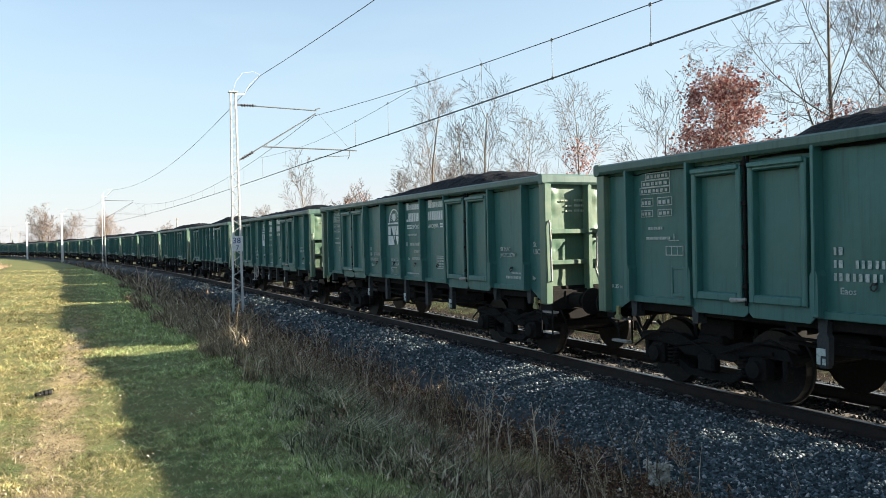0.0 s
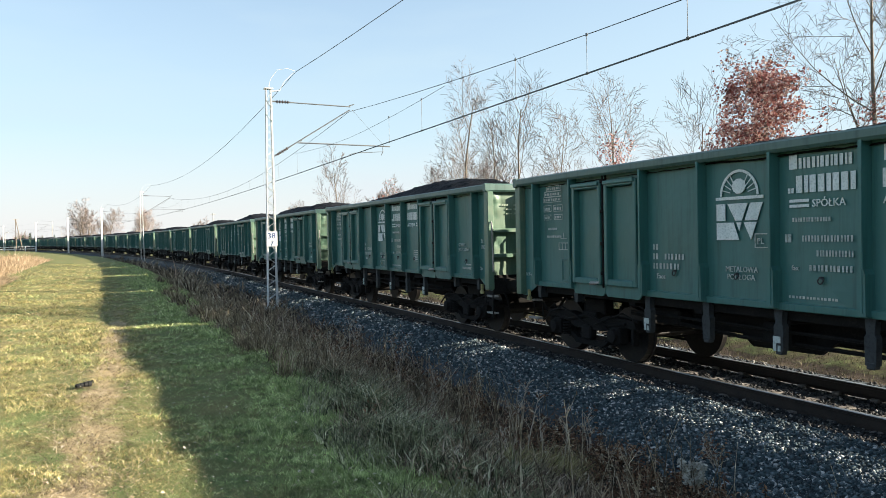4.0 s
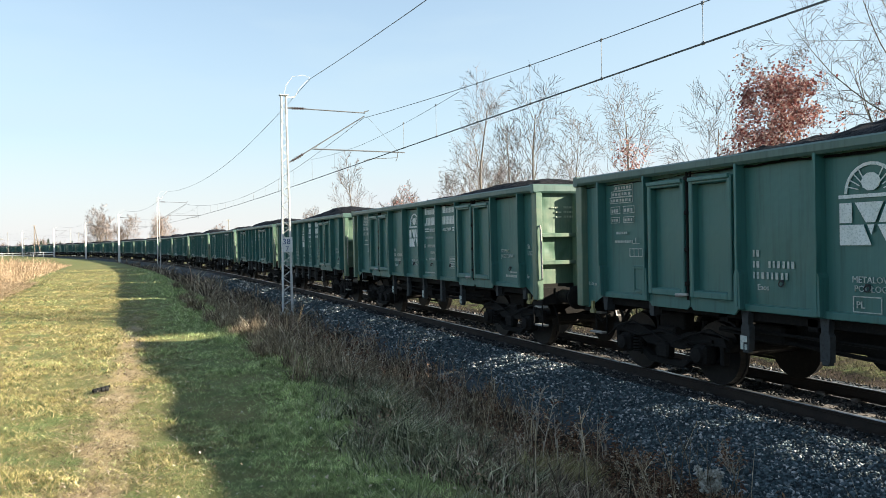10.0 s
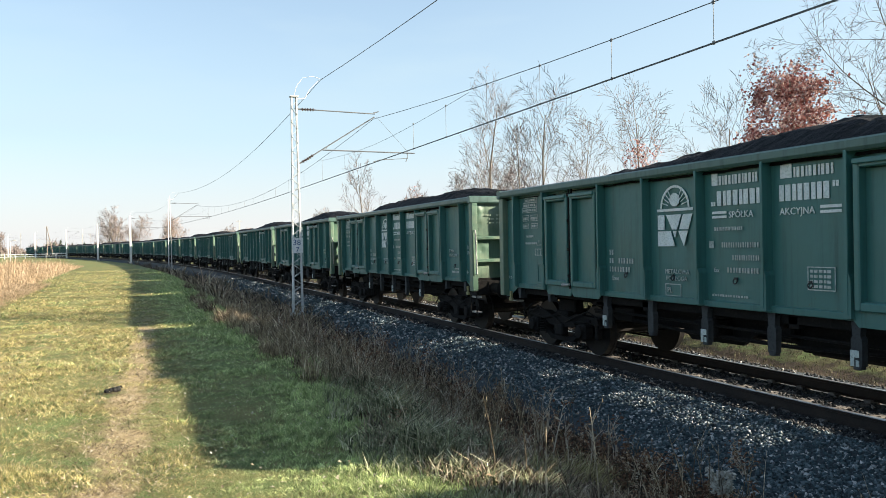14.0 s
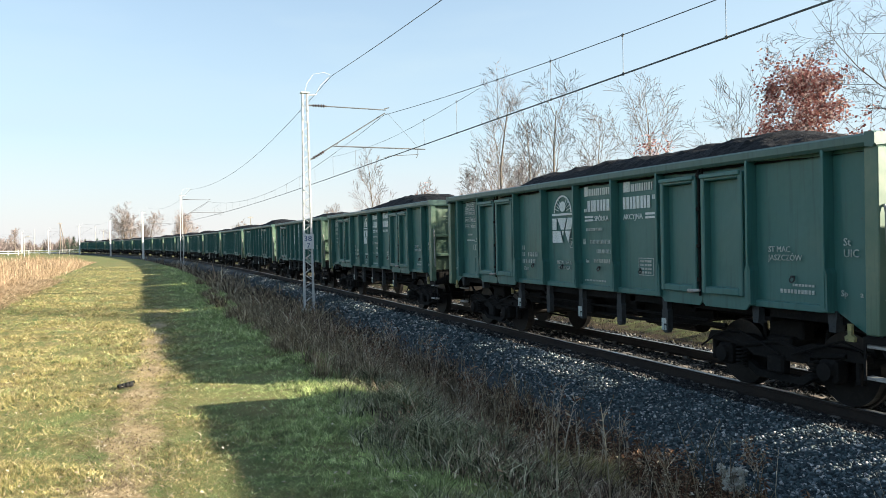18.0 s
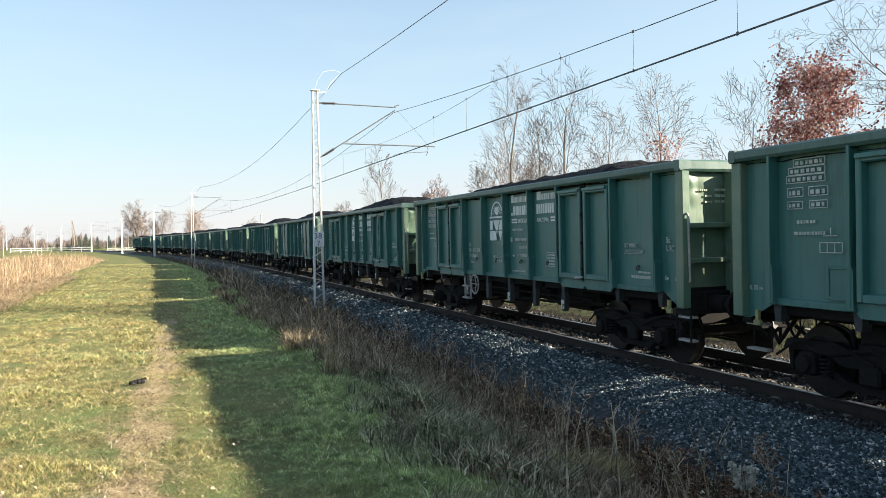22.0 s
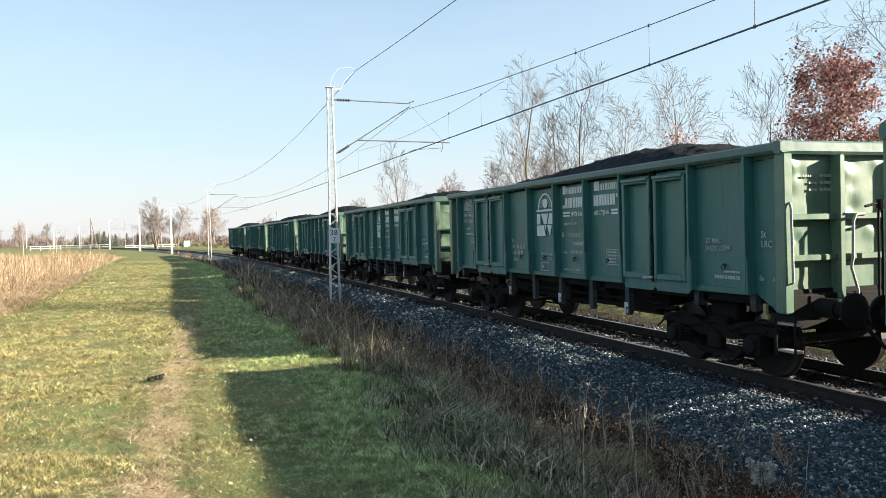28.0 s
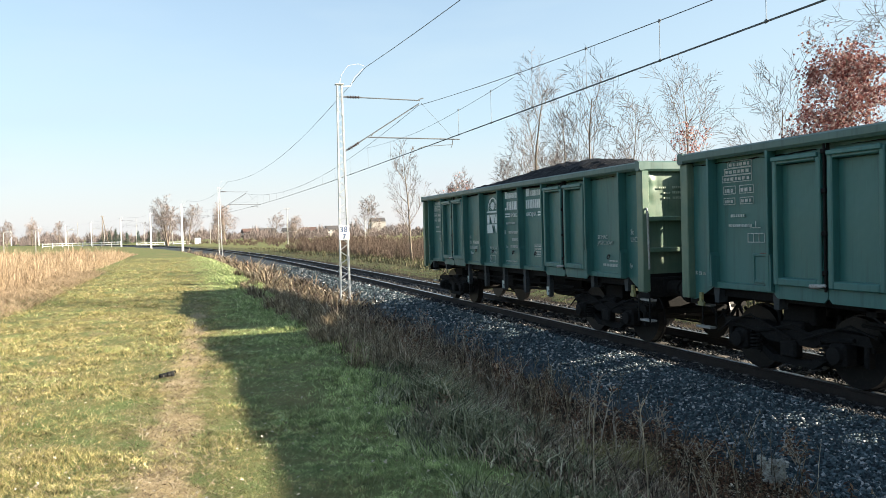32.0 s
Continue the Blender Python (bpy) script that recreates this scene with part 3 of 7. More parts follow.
def side_sheet():
    """One side: a pressed sheet, slightly dished between the ribs, drawn down at both ends."""
    cuts = sorted(set([0.06] + RIBS + [12.69]))
    xs = []
    for a, b in zip(cuts, cuts[1:]):
        xs += [a + (b - a) * i / 5 for i in range(5)]
    xs.append(cuts[-1])
    nz, vs, fs = 9, [], []
    for x in xs:
        low = SIDE_Z if 0.72 <= x <= 12.03 else max(0.98, 0.98 + (SIDE_Z - 0.98) * (min(x, 12.75 - x) - 0.25) / 0.47)
        a = max(c for c in cuts if c <= x + 1e-6)
        b = min([c for c in cuts if c > a] or [12.75])
        u = (x - a) / (b - a)
        for j in range(nz + 1):
            v = j / nz
            dish = 0.014 * math.sin(math.pi * u) * math.sin(math.pi * v) * (1 + math.sin(3 * a)) + 0.008 * math.sin(9 * u + 5 * a) * math.sin(7 * v + 3 * a) * math.sin(math.pi * u)
            vs.append((HALF - x, -BODY + 0.05 + dish, low + (RIM_Z - low) * v))
    n = nz + 1
    fs = [(i * n + j, (i + 1) * n + j, (i + 1) * n + j + 1, i * n + j + 1) for i in range(len(xs) - 1) for j in range(nz)]
    sp = Soup()
    sp.add(vs, fs)
    return sp


def rib_soup(low=True):
    sp = Soup()
    sp.prism([(-0.022, RIM_Z), (0.022, RIM_Z), (0.024, 1.72), (0.05, 1.66), (0.055, SIDE_Z - 0.03), (-0.055, SIDE_Z - 0.03), (-0.05, 1.66), (-0.024, 1.72)], "y", -BODY - 0.1, -BODY + 0.07)
    sp.prism([(-0.02, RIM_Z - 0.002), (0.02, RIM_Z - 0.002), (0.016, SIDE_Z), (-0.016, SIDE_Z)], "y", -BODY - 0.107, -BODY - 0.095)
    if low:
        sp.box(-0.06, 0.06, -BODY - 0.06, -BODY + 0.02, SIDE_Z - 0.05, SIDE_Z - 0.02, 0.01)
    return sp


def door_soup():
    """One door leaf, 0.93 wide, hung in the opening: plate and a raised frame."""
    sp = Soup()
    w, z0, z1 = 0.412, SIDE_Z + 0.06, RIM_Z - 0.12
    sp.box(-w + 0.07, w - 0.07, -BODY + 0.015, -BODY + 0.04, z0 + 0.1, z1 - 0.1)
    sp.box(-w + 0.02, w - 0.02, -BODY - 0.135, -BODY - 0.09, z1 - 0.05, z1 + 0.01, 0.01)
    for x0, x1, a, b in ((-w, -w + 0.08, z0, z1), (w - 0.08, w, z0, z1), (-w + 0.08, w - 0.08, z1 - 0.09, z1), (-w + 0.08, w - 0.08, z0, z0 + 0.1)):
        sp.box(x0, x1, -BODY - 0.1, -BODY + 0.04, a, b, 0.014)
    return sp


def pressed_door_soup():
    """A door leaf pressed from one sheet: two stacked panels with rounded corners stand proud of it."""
    sp = Soup()
    w, z0, z1 = 0.445, SIDE_Z + 0.06, RIM_Z - 0.03
    sp.box(-w, w, -BODY - 0.05, -BODY + 0.02, z0, z1, 0.014)
    for a, b in ((z0 + 0.12, z0 + 0.72), (z0 + 0.82, z1 - 0.12)):
        for grow, y0, y1 in ((0.0, -0.075, -0.045), (-0.035, -0.088, -0.07)):
            ring = []
            for cx, cz, a0 in ((w - 0.2, b - 0.12, 0), (-w + 0.2, b - 0.12, 90), (-w + 0.2, a + 0.12, 180), (w - 0.2, a + 0.12, 270)):
                for k in range(4):
                    u = radians(a0 + 30 * k)
                    ring.append((cx + (0.1 + grow) * math.cos(u), cz + (0.1 + grow) * math.sin(u)))
            sp.prism(ring, "y", -BODY + y0, -BODY + y1)
    return sp


def flap_soup():
    sp = Soup()
    sp.prism([(-0.46, SIDE_Z + 0.055), (0.46, SIDE_Z + 0.055), (0.46, SIDE_Z - 0.06), (0.4, SIDE_Z - 0.12), (-0.4, SIDE_Z - 0.12), (-0.46, SIDE_Z - 0.06)], "y", -BODY - 0.04, -BODY - 0.015)
    return sp


def hinge_soup():
    sp = Soup()
    sp.tube([(0, -BODY - 0.075, SIDE_Z + 0.02), (0, -BODY - 0.075, RIM_Z - 0.02)], 0.017, 8)
    for z in (1.5, 1.98, 2.5, 2.98):
        sp.box(-0.036, 0.036, -BODY - 0.11, -BODY - 0.02, z - 0.03, z + 0.03, 0.012)
    # strip and post take near-black, standing for shade in the slot between leaves
    sp.box(-0.012, 0.012, -BODY - 0.03, -BODY + 0.0, SIDE_Z + 0.05, RIM_Z)
    return sp


def latch_soup():
    """The lever that locks a pair of doors, with its bent handle."""
    sp = Soup()
    sp.tube([(0.02, -BODY - 0.1, SIDE_Z + 0.1), (-0.05, -BODY - 0.12, SIDE_Z + 0.09), (-0.2, -BODY - 0.12, SIDE_Z + 0.08)], [0.02, 0.024, 0.03], 8)
    return sp


def rim_soup():
    """The bent top rim round the whole body."""
    sp = Soup()
    for y in (-1, 1):
        sp.prism([(y * 1.27, RIM_Z - 0.0), (y * 1.47, RIM_Z - 0.02), (y * 1.495, RIM_Z + 0.02), (y * 1.495, RIM_Z + 0.10), (y * 1.46, RIM_Z + 0.125), (y * 1.3, RIM_Z + 0.125)], "x", -HALF + 0.001, HALF - 0.001)
    for x in (-1, 1):
        sp.prism([(x * (HALF - 0.13), RIM_Z - 0.02), (x * (HALF - 0.03), RIM_Z - 0.04), (x * HALF, RIM_Z), (x * HALF, RIM_Z + 0.11), (x * (HALF - 0.03), RIM_Z + 0.135), (x * (HALF - 0.13), RIM_Z + 0.135)], "y", -1.497, 1.497)
    return sp


def end_sheet(seed):
    """The dented plate of one end, at x = 0 looking along +x."""
    rng = random.Random(seed)
    sp = Soup()
    dents = [(rng.uniform(-1.3, 1.3), rng.uniform(1.8, 3.05), rng.uniform(0.035, 0.11), rng.uniform(-0.028, 0.03)) for _ in range(70)]
    nx, nz, vs = 60, 44, []
    for j in range(nz + 1):
        for i in range(nx + 1):
            y, z = -1.36 + 2.72 * i / nx, 1.1 + 2.0 * j / nz
            vs.append((sum(h * math.exp(-((y - a) ** 2 + (z - b) ** 2) / r ** 2) for a, b, r, h in dents), y, z))
    sp.add(vs, [(j * (nx + 1) + i, j * (nx + 1) + i + 1, (j + 1) * (nx + 1) + i + 1, (j + 1) * (nx + 1) + i) for j in range(nz) for i in range(nx)])
    return sp


def bogie_parts(bogie):
    """Cast two-axle bogie: side frames, bolster, springs, boxes, brake gear; the wheelsets are parts of it."""
    sp = Soup()
    for y in (-1.0, 1.0):
        sp.prism([(-1.36, 0.6), (-1.3, 0.73), (-0.55, 0.75), (-0.28, 0.66), (0.28, 0.66), (0.55, 0.75), (1.3, 0.73), (1.36, 0.6), (0.66, 0.6), (0.42, 0.48), (-0.42, 0.48), (-0.66, 0.6)], "y", y - 0.07, y + 0.07)
        sp.prism([(-0.66, 0.36), (-0.4, 0.2), (0.4, 0.2), (0.66, 0.36), (0.55, 0.4), (0.34, 0.29), (-0.34, 0.29), (-0.55, 0.4)], "y", y - 0.05, y + 0.05)
        for x in (-1.24, -0.62, 0.62, 1.24):
            sp.box(x - 0.04, x + 0.04, y - 0.06, y + 0.06, 0.33, 0.64, 0.015)
        sp.tube([(-1.45, y * 1.1, 0.5), (-1.1, y * 1.14, 0.7), (-0.7, y * 1.14, 0.82), (-0.3, y * 1.13, 0.7), (0.1, y * 1.13, 0.56)], 0.016, 6)
        sp.tube([(0.3, y * 1.13, 0.58), (0.7, y * 1.14, 0.72), (1.1, y * 1.14, 0.84), (1.45, y * 1.1, 0.72)], 0.016, 6)
        sp.tube([(-1.1, y * 1.08, 0.66), (-0.6, y * 1.08, 0.6), (0, y * 1.08, 0.72), (0.6, y * 1.08, 0.6), (1.1, y * 1.08, 0.66)], 0.03, 6)
        sp.box(-0.15, 0.15, y * 1.05 - 0.08, y * 1.05 + 0.08, 0.3, 0.54, 0.03)
        sp.box(-0.3, 0.3, y * 0.82 - 0.1, y * 0.82 + 0.1, 0.74, 1.0, 0.02)
        for x in (-0.55, 0.55):
            sp.tube([(x, y * 0.75, 0.9), (x * 0.9, y * 0.78, 0.5), (x * 0.8, y * 0.72, 0.2)], 0.03, 6)
        sp.tube([(-0.5, y * 0.72, 0.22), (0.5, y * 0.72, 0.22)], 0.025, 6)
    sp.box(-0.22, 0.22, -1.05, 1.05, 0.5, 0.78, 0.03)
    for x in (-1.28, 1.28):
        sp.box(x - 0.06, x + 0.06, -1.02, 1.02, 0.52, 0.64, 0.02)
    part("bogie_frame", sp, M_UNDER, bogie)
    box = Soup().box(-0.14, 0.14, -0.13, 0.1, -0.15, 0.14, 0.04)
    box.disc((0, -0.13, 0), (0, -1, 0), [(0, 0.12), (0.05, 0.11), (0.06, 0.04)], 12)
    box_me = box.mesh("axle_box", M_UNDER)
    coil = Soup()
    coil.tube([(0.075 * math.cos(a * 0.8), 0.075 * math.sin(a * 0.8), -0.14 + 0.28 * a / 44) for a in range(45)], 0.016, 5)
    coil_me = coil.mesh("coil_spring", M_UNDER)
    for x in (-0.9, 0.9):
        for y in (-1, 1):
            put("axle_box", box_me, bogie, pose(x, y * 1.05, 0.46, 0, 0, 0 if y < 0 else 180))
            put("coil_spring", coil_me, bogie, pose(x + (0.26 if x < 0 else -0.26), y * 1.08, 0.44))
    shoe_me = Soup().box(-0.05, 0.05, -0.05, 0.05, -0.16, 0.16, 0.02).mesh("brake_shoe", M_UNDER)
    for x in (-0.38, 0.38):
        for y in (-0.75, 0.75):
            put("brake_shoe", shoe_me, bogie, pose(x, y, 0.48))
    ws = Soup()
    ws.tube([(0, -1.0, 0), (0, 1.0, 0)], 0.08, 10)
    for y in (-1, 1):
        ws.disc((0, y * 0.685, 0), (0, y, 0), [(0, 0.49), (0.028, 0.485), (0.035, 0.462), (0.135, 0.455), (0.1351, 0.4), (0.1, 0.37), (0.09, 0.18), (0.16, 0.14), (0.165, 0.08)], 28)
        for k in range(3):
            a = 2.1 * k
            ws.box(-0.05, 0.05, -0.02, 0.02, -0.03, 0.03, 0, pose(0.27 * math.cos(a), y * 0.79, 0.27 * math.sin(a)))
    me = ws.mesh("wheelset", M_WHEEL)
    return [put("wheelset", me, bogie, pose(x, 0, 0.46)) for x in (-0.9, 0.9)]


def coal_mesh(seed, low_rear=False):
    """A heap that rises from behind the rear door to its crest near the front."""
    rng = random.Random(seed)
    nx, ny, vs = 110, 24, []
    crest, rear = rng.uniform(1.6, 4.2), rng.uniform(-5.2, -3.4)
    peak, flat_top = rng.uniform(0.36, 0.54), rng.uniform(0.55, 0.85)
    if low_rear:
        crest, rear, peak, flat_top = 1.6, -4.2, 0.52, 0.5
    humps = [(rng.uniform(-4, 4), rng.uniform(0.5, 1.1), rng.uniform(-0.05, 0.07)) for _ in range(6)]
    for i in range(nx + 1):
        x = -6.2 + 12.4 * i / nx
        slope = min(max((x - rear) / (crest - rear), 0.0), 1.0)
        f = float(step(rear - 0.5, rear + 1.1, x)) * (flat_top + (1 - flat_top) * slope) * (1 - 0.85 * float(step(crest + 0.4, 6.4, x)))
        top = -0.16 + (peak + 0.16) * f + sum(h * math.exp(-((x - c) / w) ** 2) for c, w, h in humps) * f
        for j in range(ny + 1):
            y = -1.37 + 2.74 * j / ny
            e = 1 - (abs(y) / 1.37) ** 3.2
            rough = noise.noise((x * 1.9 + seed * 9, y * 1.9, 3)) * 0.06 + noise.noise((x * 6, y * 6, seed)) * 0.04 + noise.noise((x * 14, y * 14, seed)) * 0.035
            vs.append((x, y, RIM_Z - 0.06 + (top + 0.06) * e + rough * (0.3 + 0.7 * e)))
    fs = [(i * (ny + 1) + j, (i + 1) * (ny + 1) + j, (i + 1) * (ny + 1) + j + 1, i * (ny + 1) + j + 1) for i in range(nx) for j in range(ny)]
    sp = Soup()
    sp.add(vs, fs)
    return sp.mesh("coal_load", M_COAL, fix=False)


def facing(x, z, y=-BODY + 0.04):
    """Where lettering lies on the camera's side of the body; x counts from the front end."""
    return pose(HALF - x, y, z, 90, 0, 0)


def bars(rows, mat=None):
    """Plain bars for writing: rows of (x, z, width, height), x to the right on the side."""
    sp = Soup()
    for x, z, w, h in rows:
        sp.box(x, x + w, z, z + h, -0.002, 0.003)
    return sp.mesh("marking", mat or M_WHITE)


def word(x, z, w, h, n, gap=0.2):
    """One line of writing as n upright bars of uneven width."""
    shares = [0.75 + 0.5 * abs(math.sin(7.3 * i + 3.1 * n + 11 * x)) for i in range(n)]
    unit, at_x, out = w / sum(shares), x, []
    for k in shares:
        out.append((at_x, z, unit * k * (1 - gap), h))
        at_x += unit * k
    return out


def emblem_soup():
    sp = Soup()
    def flat(poly):
        sp.prism(poly, "z", -0.002, 0.004)
    for k in range(12):
        a, b = math.pi * k / 12, math.pi * (k + 1) / 12
        flat([(0.3 * math.cos(a), 0.05 + 0.3 * math.sin(a)), (0.3 * math.cos(b), 0.05 + 0.3 * math.sin(b)), (0.335 * math.cos(b), 0.05 + 0.335 * math.sin(b)), (0.335 * math.cos(a), 0.05 + 0.335 * math.sin(a))])
    for k in (1, 2, 3, 9, 10, 11, 4, 8):
        a = math.pi * k / 12
        c, s = math.cos(a), math.sin(a)
        flat([(0.16 * c - 0.006 * s, 0.05 + 0.16 * s + 0.006 * c), (0.16 * c + 0.006 * s, 0.05 + 0.16 * s - 0.006 * c), (0.3 * c + 0.006 * s, 0.05 + 0.3 * s - 0.006 * c), (0.3 * c - 0.006 * s, 0.05 + 0.3 * s + 0.006 * c)])
    flat([(0.12 * math.cos(2 * math.pi * k / 10), 0.17 + 0.1 * math.sin(2 * math.pi * k / 10)) for k in range(10)])
    flat([(-0.41, 0.0), (0.41, 0.0), (0.41, 0.04), (-0.41, 0.04)])
    for poly in (((0, 0), (0.2, 0), (0.2, 0.47), (0, 0.47)), ((0.25, 0), (0.69, 0), (0.56, 0.47), (0.42, 0.47)), ((0.74, 0), (1, 0), (0.88, 0.47), (0.62, 0.47)), ((0, 0.52), (0.38, 0.52), (0.5, 1), (0, 1)), ((0.44, 0.52), (0.55, 0.52), (0.5, 0.75)), ((0.6, 0.52), (0.87, 0.52), (0.75, 1))):
        flat([(-0.4 + 0.8 * u, -0.05 - 0.47 * v) for u, v in reversed(poly)])
    return sp


def build_wagon(kind):
    w = thing("coal_wagon", "green four-axle open coal wagon heaped with black coal", "railway wagon", "wagons of the coal train")
    sheet = SHARED["side"]
    for turn in (0, 180):
        m = pose(0, 0, 0, 0, 0, turn)
        side = put("side_wall", sheet, w, m)
        put("side_sill", SHARED["sill"], side)
        for r in RIBS:
            put("rib", SHARED["rib"], side, pose(HALF - r, 0, 0))
        for a in (1.95, 8.87):
            for k in (0, 1):
                door = put("door", SHARED["pressed_door" if kind == 5 else "door"], side, pose(HALF - a - 0.5 - 0.93 * k, 0, 0))
                if turn == 0:
                    put("door_flap", SHARED["flap"], side, door.matrix_basis)
            put("hinge_post", SHARED["hinge"], side, pose(HALF - a - 0.965, 0, 0))
            if turn == 0:
                put("door_latch", SHARED["latch"], side, pose(HALF - a - 0.965 - (0.1 if kind in (1, 3) else 0), 0, 0), "white door latch handle")
        if turn == 0:
            for r in (1.32, 4.5, 5.75, 7.05, 8.25):
                put("lashing_ring", SHARED["ring"], side, pose(HALF - r, 0, 1.56))
            put("inspection_flap", SHARED["hatch"], side, pose(HALF - 11.0, 0, 0))
    put("top_rim", SHARED["rim"], w)
    for turn in (0, 180):
        m = pose(0, 0, 0, 0, 0, turn) @ pose(HALF - 0.12, 0, 0)
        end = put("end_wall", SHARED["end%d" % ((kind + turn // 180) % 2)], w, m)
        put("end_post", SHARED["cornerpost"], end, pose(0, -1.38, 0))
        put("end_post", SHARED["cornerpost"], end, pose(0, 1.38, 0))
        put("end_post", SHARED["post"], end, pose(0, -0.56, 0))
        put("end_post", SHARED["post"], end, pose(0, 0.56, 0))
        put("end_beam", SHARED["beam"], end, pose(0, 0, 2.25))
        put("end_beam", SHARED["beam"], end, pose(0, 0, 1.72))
        put("grab_rail", SHARED["grab"], end, pose(0, -1.36, 0), "pale steel grab rail")
        for y in (-0.13, 0.2) if kind in (1, 4) else (-0.63, -0.03):
            put("grab_rail", SHARED["handrail"], end, pose(0, y, 0), "bent steel handrail")
        if turn == 0 and kind not in (1, 4):
            put("brake_stand", SHARED["stand"], end, pose(0, -0.05, 0))
        if turn == 0:
            put("marking", SHARED["endtable"], end, pose(0.022, -1.08, 2.56, 90, 0, 90))
        put("headstock", SHARED["headstock"], end)
        for y in (-0.875, 0.875):
            put("buffer", SHARED["buffer"], end, pose(0, y, 1.06))
        put("drawgear", SHARED["drawgear"], end)
        for y in (-1, 1):
            put("shunter_step", SHARED["step"], end, pose(-0.1, y * 1.2, 0.85), "pale steel shunting step")
            put("shunter_step", SHARED["step"], end, pose(-0.1, y * 1.2, 0.5), "pale steel shunting step")
            put("step_hanger", SHARED["hanger"], end, pose(-0.1, y * 1.2, 0.0))
            put("rope_hook", SHARED["hook"], end, pose(-0.3, y * 1.4, 1.0), "yellow rope hook")
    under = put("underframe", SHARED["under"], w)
    for r in RIBS:
        for y in (-1, 1):
            put("bracket", SHARED["bracket" if 3.5 < r < 9.5 else "short_bracket"], under, pose(HALF - r, y * 1.3, 0))
    for r in (3.88, 6.375, 8.87):
        put("marking", SHARED["spot"], under, facing(r + 0.02, 0.76, -1.352))
    put("brake_cylinder", SHARED["cylinder"], under, pose(-0.9, 0.3, 0.72))
    put("air_tank", SHARED["tank"], under, pose(1.6, -0.35, 0.74))
    if kind == 2:
        put("handwheel", SHARED["handwheel"], under, pose(-1.95, -1.3, 0.95), "pale hand brake wheel")
        put("shunter_step", SHARED["ladder"], under, pose(-2.5, -1.32, 0), "pale steel side step")
    for x in (-4.5, 4.5):
        bogie = put("bogie", SHARED["bogie_pan"], w, pose(x, 0, 0))
        bogie_copy(bogie) if "bogie_done" in SHARED else SHARED.update(bogie_done=bogie, wheels=bogie_parts(bogie))
    put("coal_load", SHARED["coal%d" % (kind % 5)], w, label="heaped black coal")
    marks(w, kind)
    return w


def bogie_copy(bogie):
    for o in SHARED["bogie_done"].children:
        put(o.name.split(".")[0], o.data, bogie, o.matrix_basis)


def marks(w, kind):
    """Markings on the side that faces the meadow."""
    def mark(key, m, label=""):
        tagged(put("marking", SHARED[key], w, m, label), kind="stuff")
    drop = 0.13 if kind == 5 else 0.0
    mark("emblem", facing(7.0, 2.55 - 0.5 * drop), "white half-sun emblem over a white block")
    mark("name1", facing(6.31, 2.86 - drop))
    mark("name2", facing(5.07, 2.86 - drop))
    mark("company", facing(5.87, 2.41 - drop))
    mark("shares", facing(4.97, 2.41 - drop))
    mark("lines", facing(5.07 if kind == 5 else 6.31, 2.2))
    mark("fax", facing(4.93 if kind == 5 else 6.17, 1.67))
    mark("table", facing(4.55, 1.5))
    mark("grid", facing(11.85, 2.5))
    mark("number", facing(8.72, 1.75))
    mark("metal", facing(7.25, 1.62))
    mark("depot", facing(1.72, 1.9))
    mark("st", facing(0.56, 1.98))
    mark("foot", facing(1.62, 1.42))
    mark("sp", facing(0.6, 1.4))
    mark("axle", facing(11.35, 1.86))
    mark("pl", facing(7.2 if kind in (0, 3, 5) else 6.7, 1.34 if kind in (0, 3, 5) else 1.98))
    mark("plbox", facing(7.2 if kind in (0, 3, 5) else 6.7, 1.34 if kind in (0, 3, 5) else 1.98))
    mark("radius", facing(12.55, 1.36, -BODY + 0.045))
    mark("eaos", facing(8.65, 1.47))
    if kind in (2, 6):
        mark("patch", facing(11.15, 1.62), "rusty bare patch")


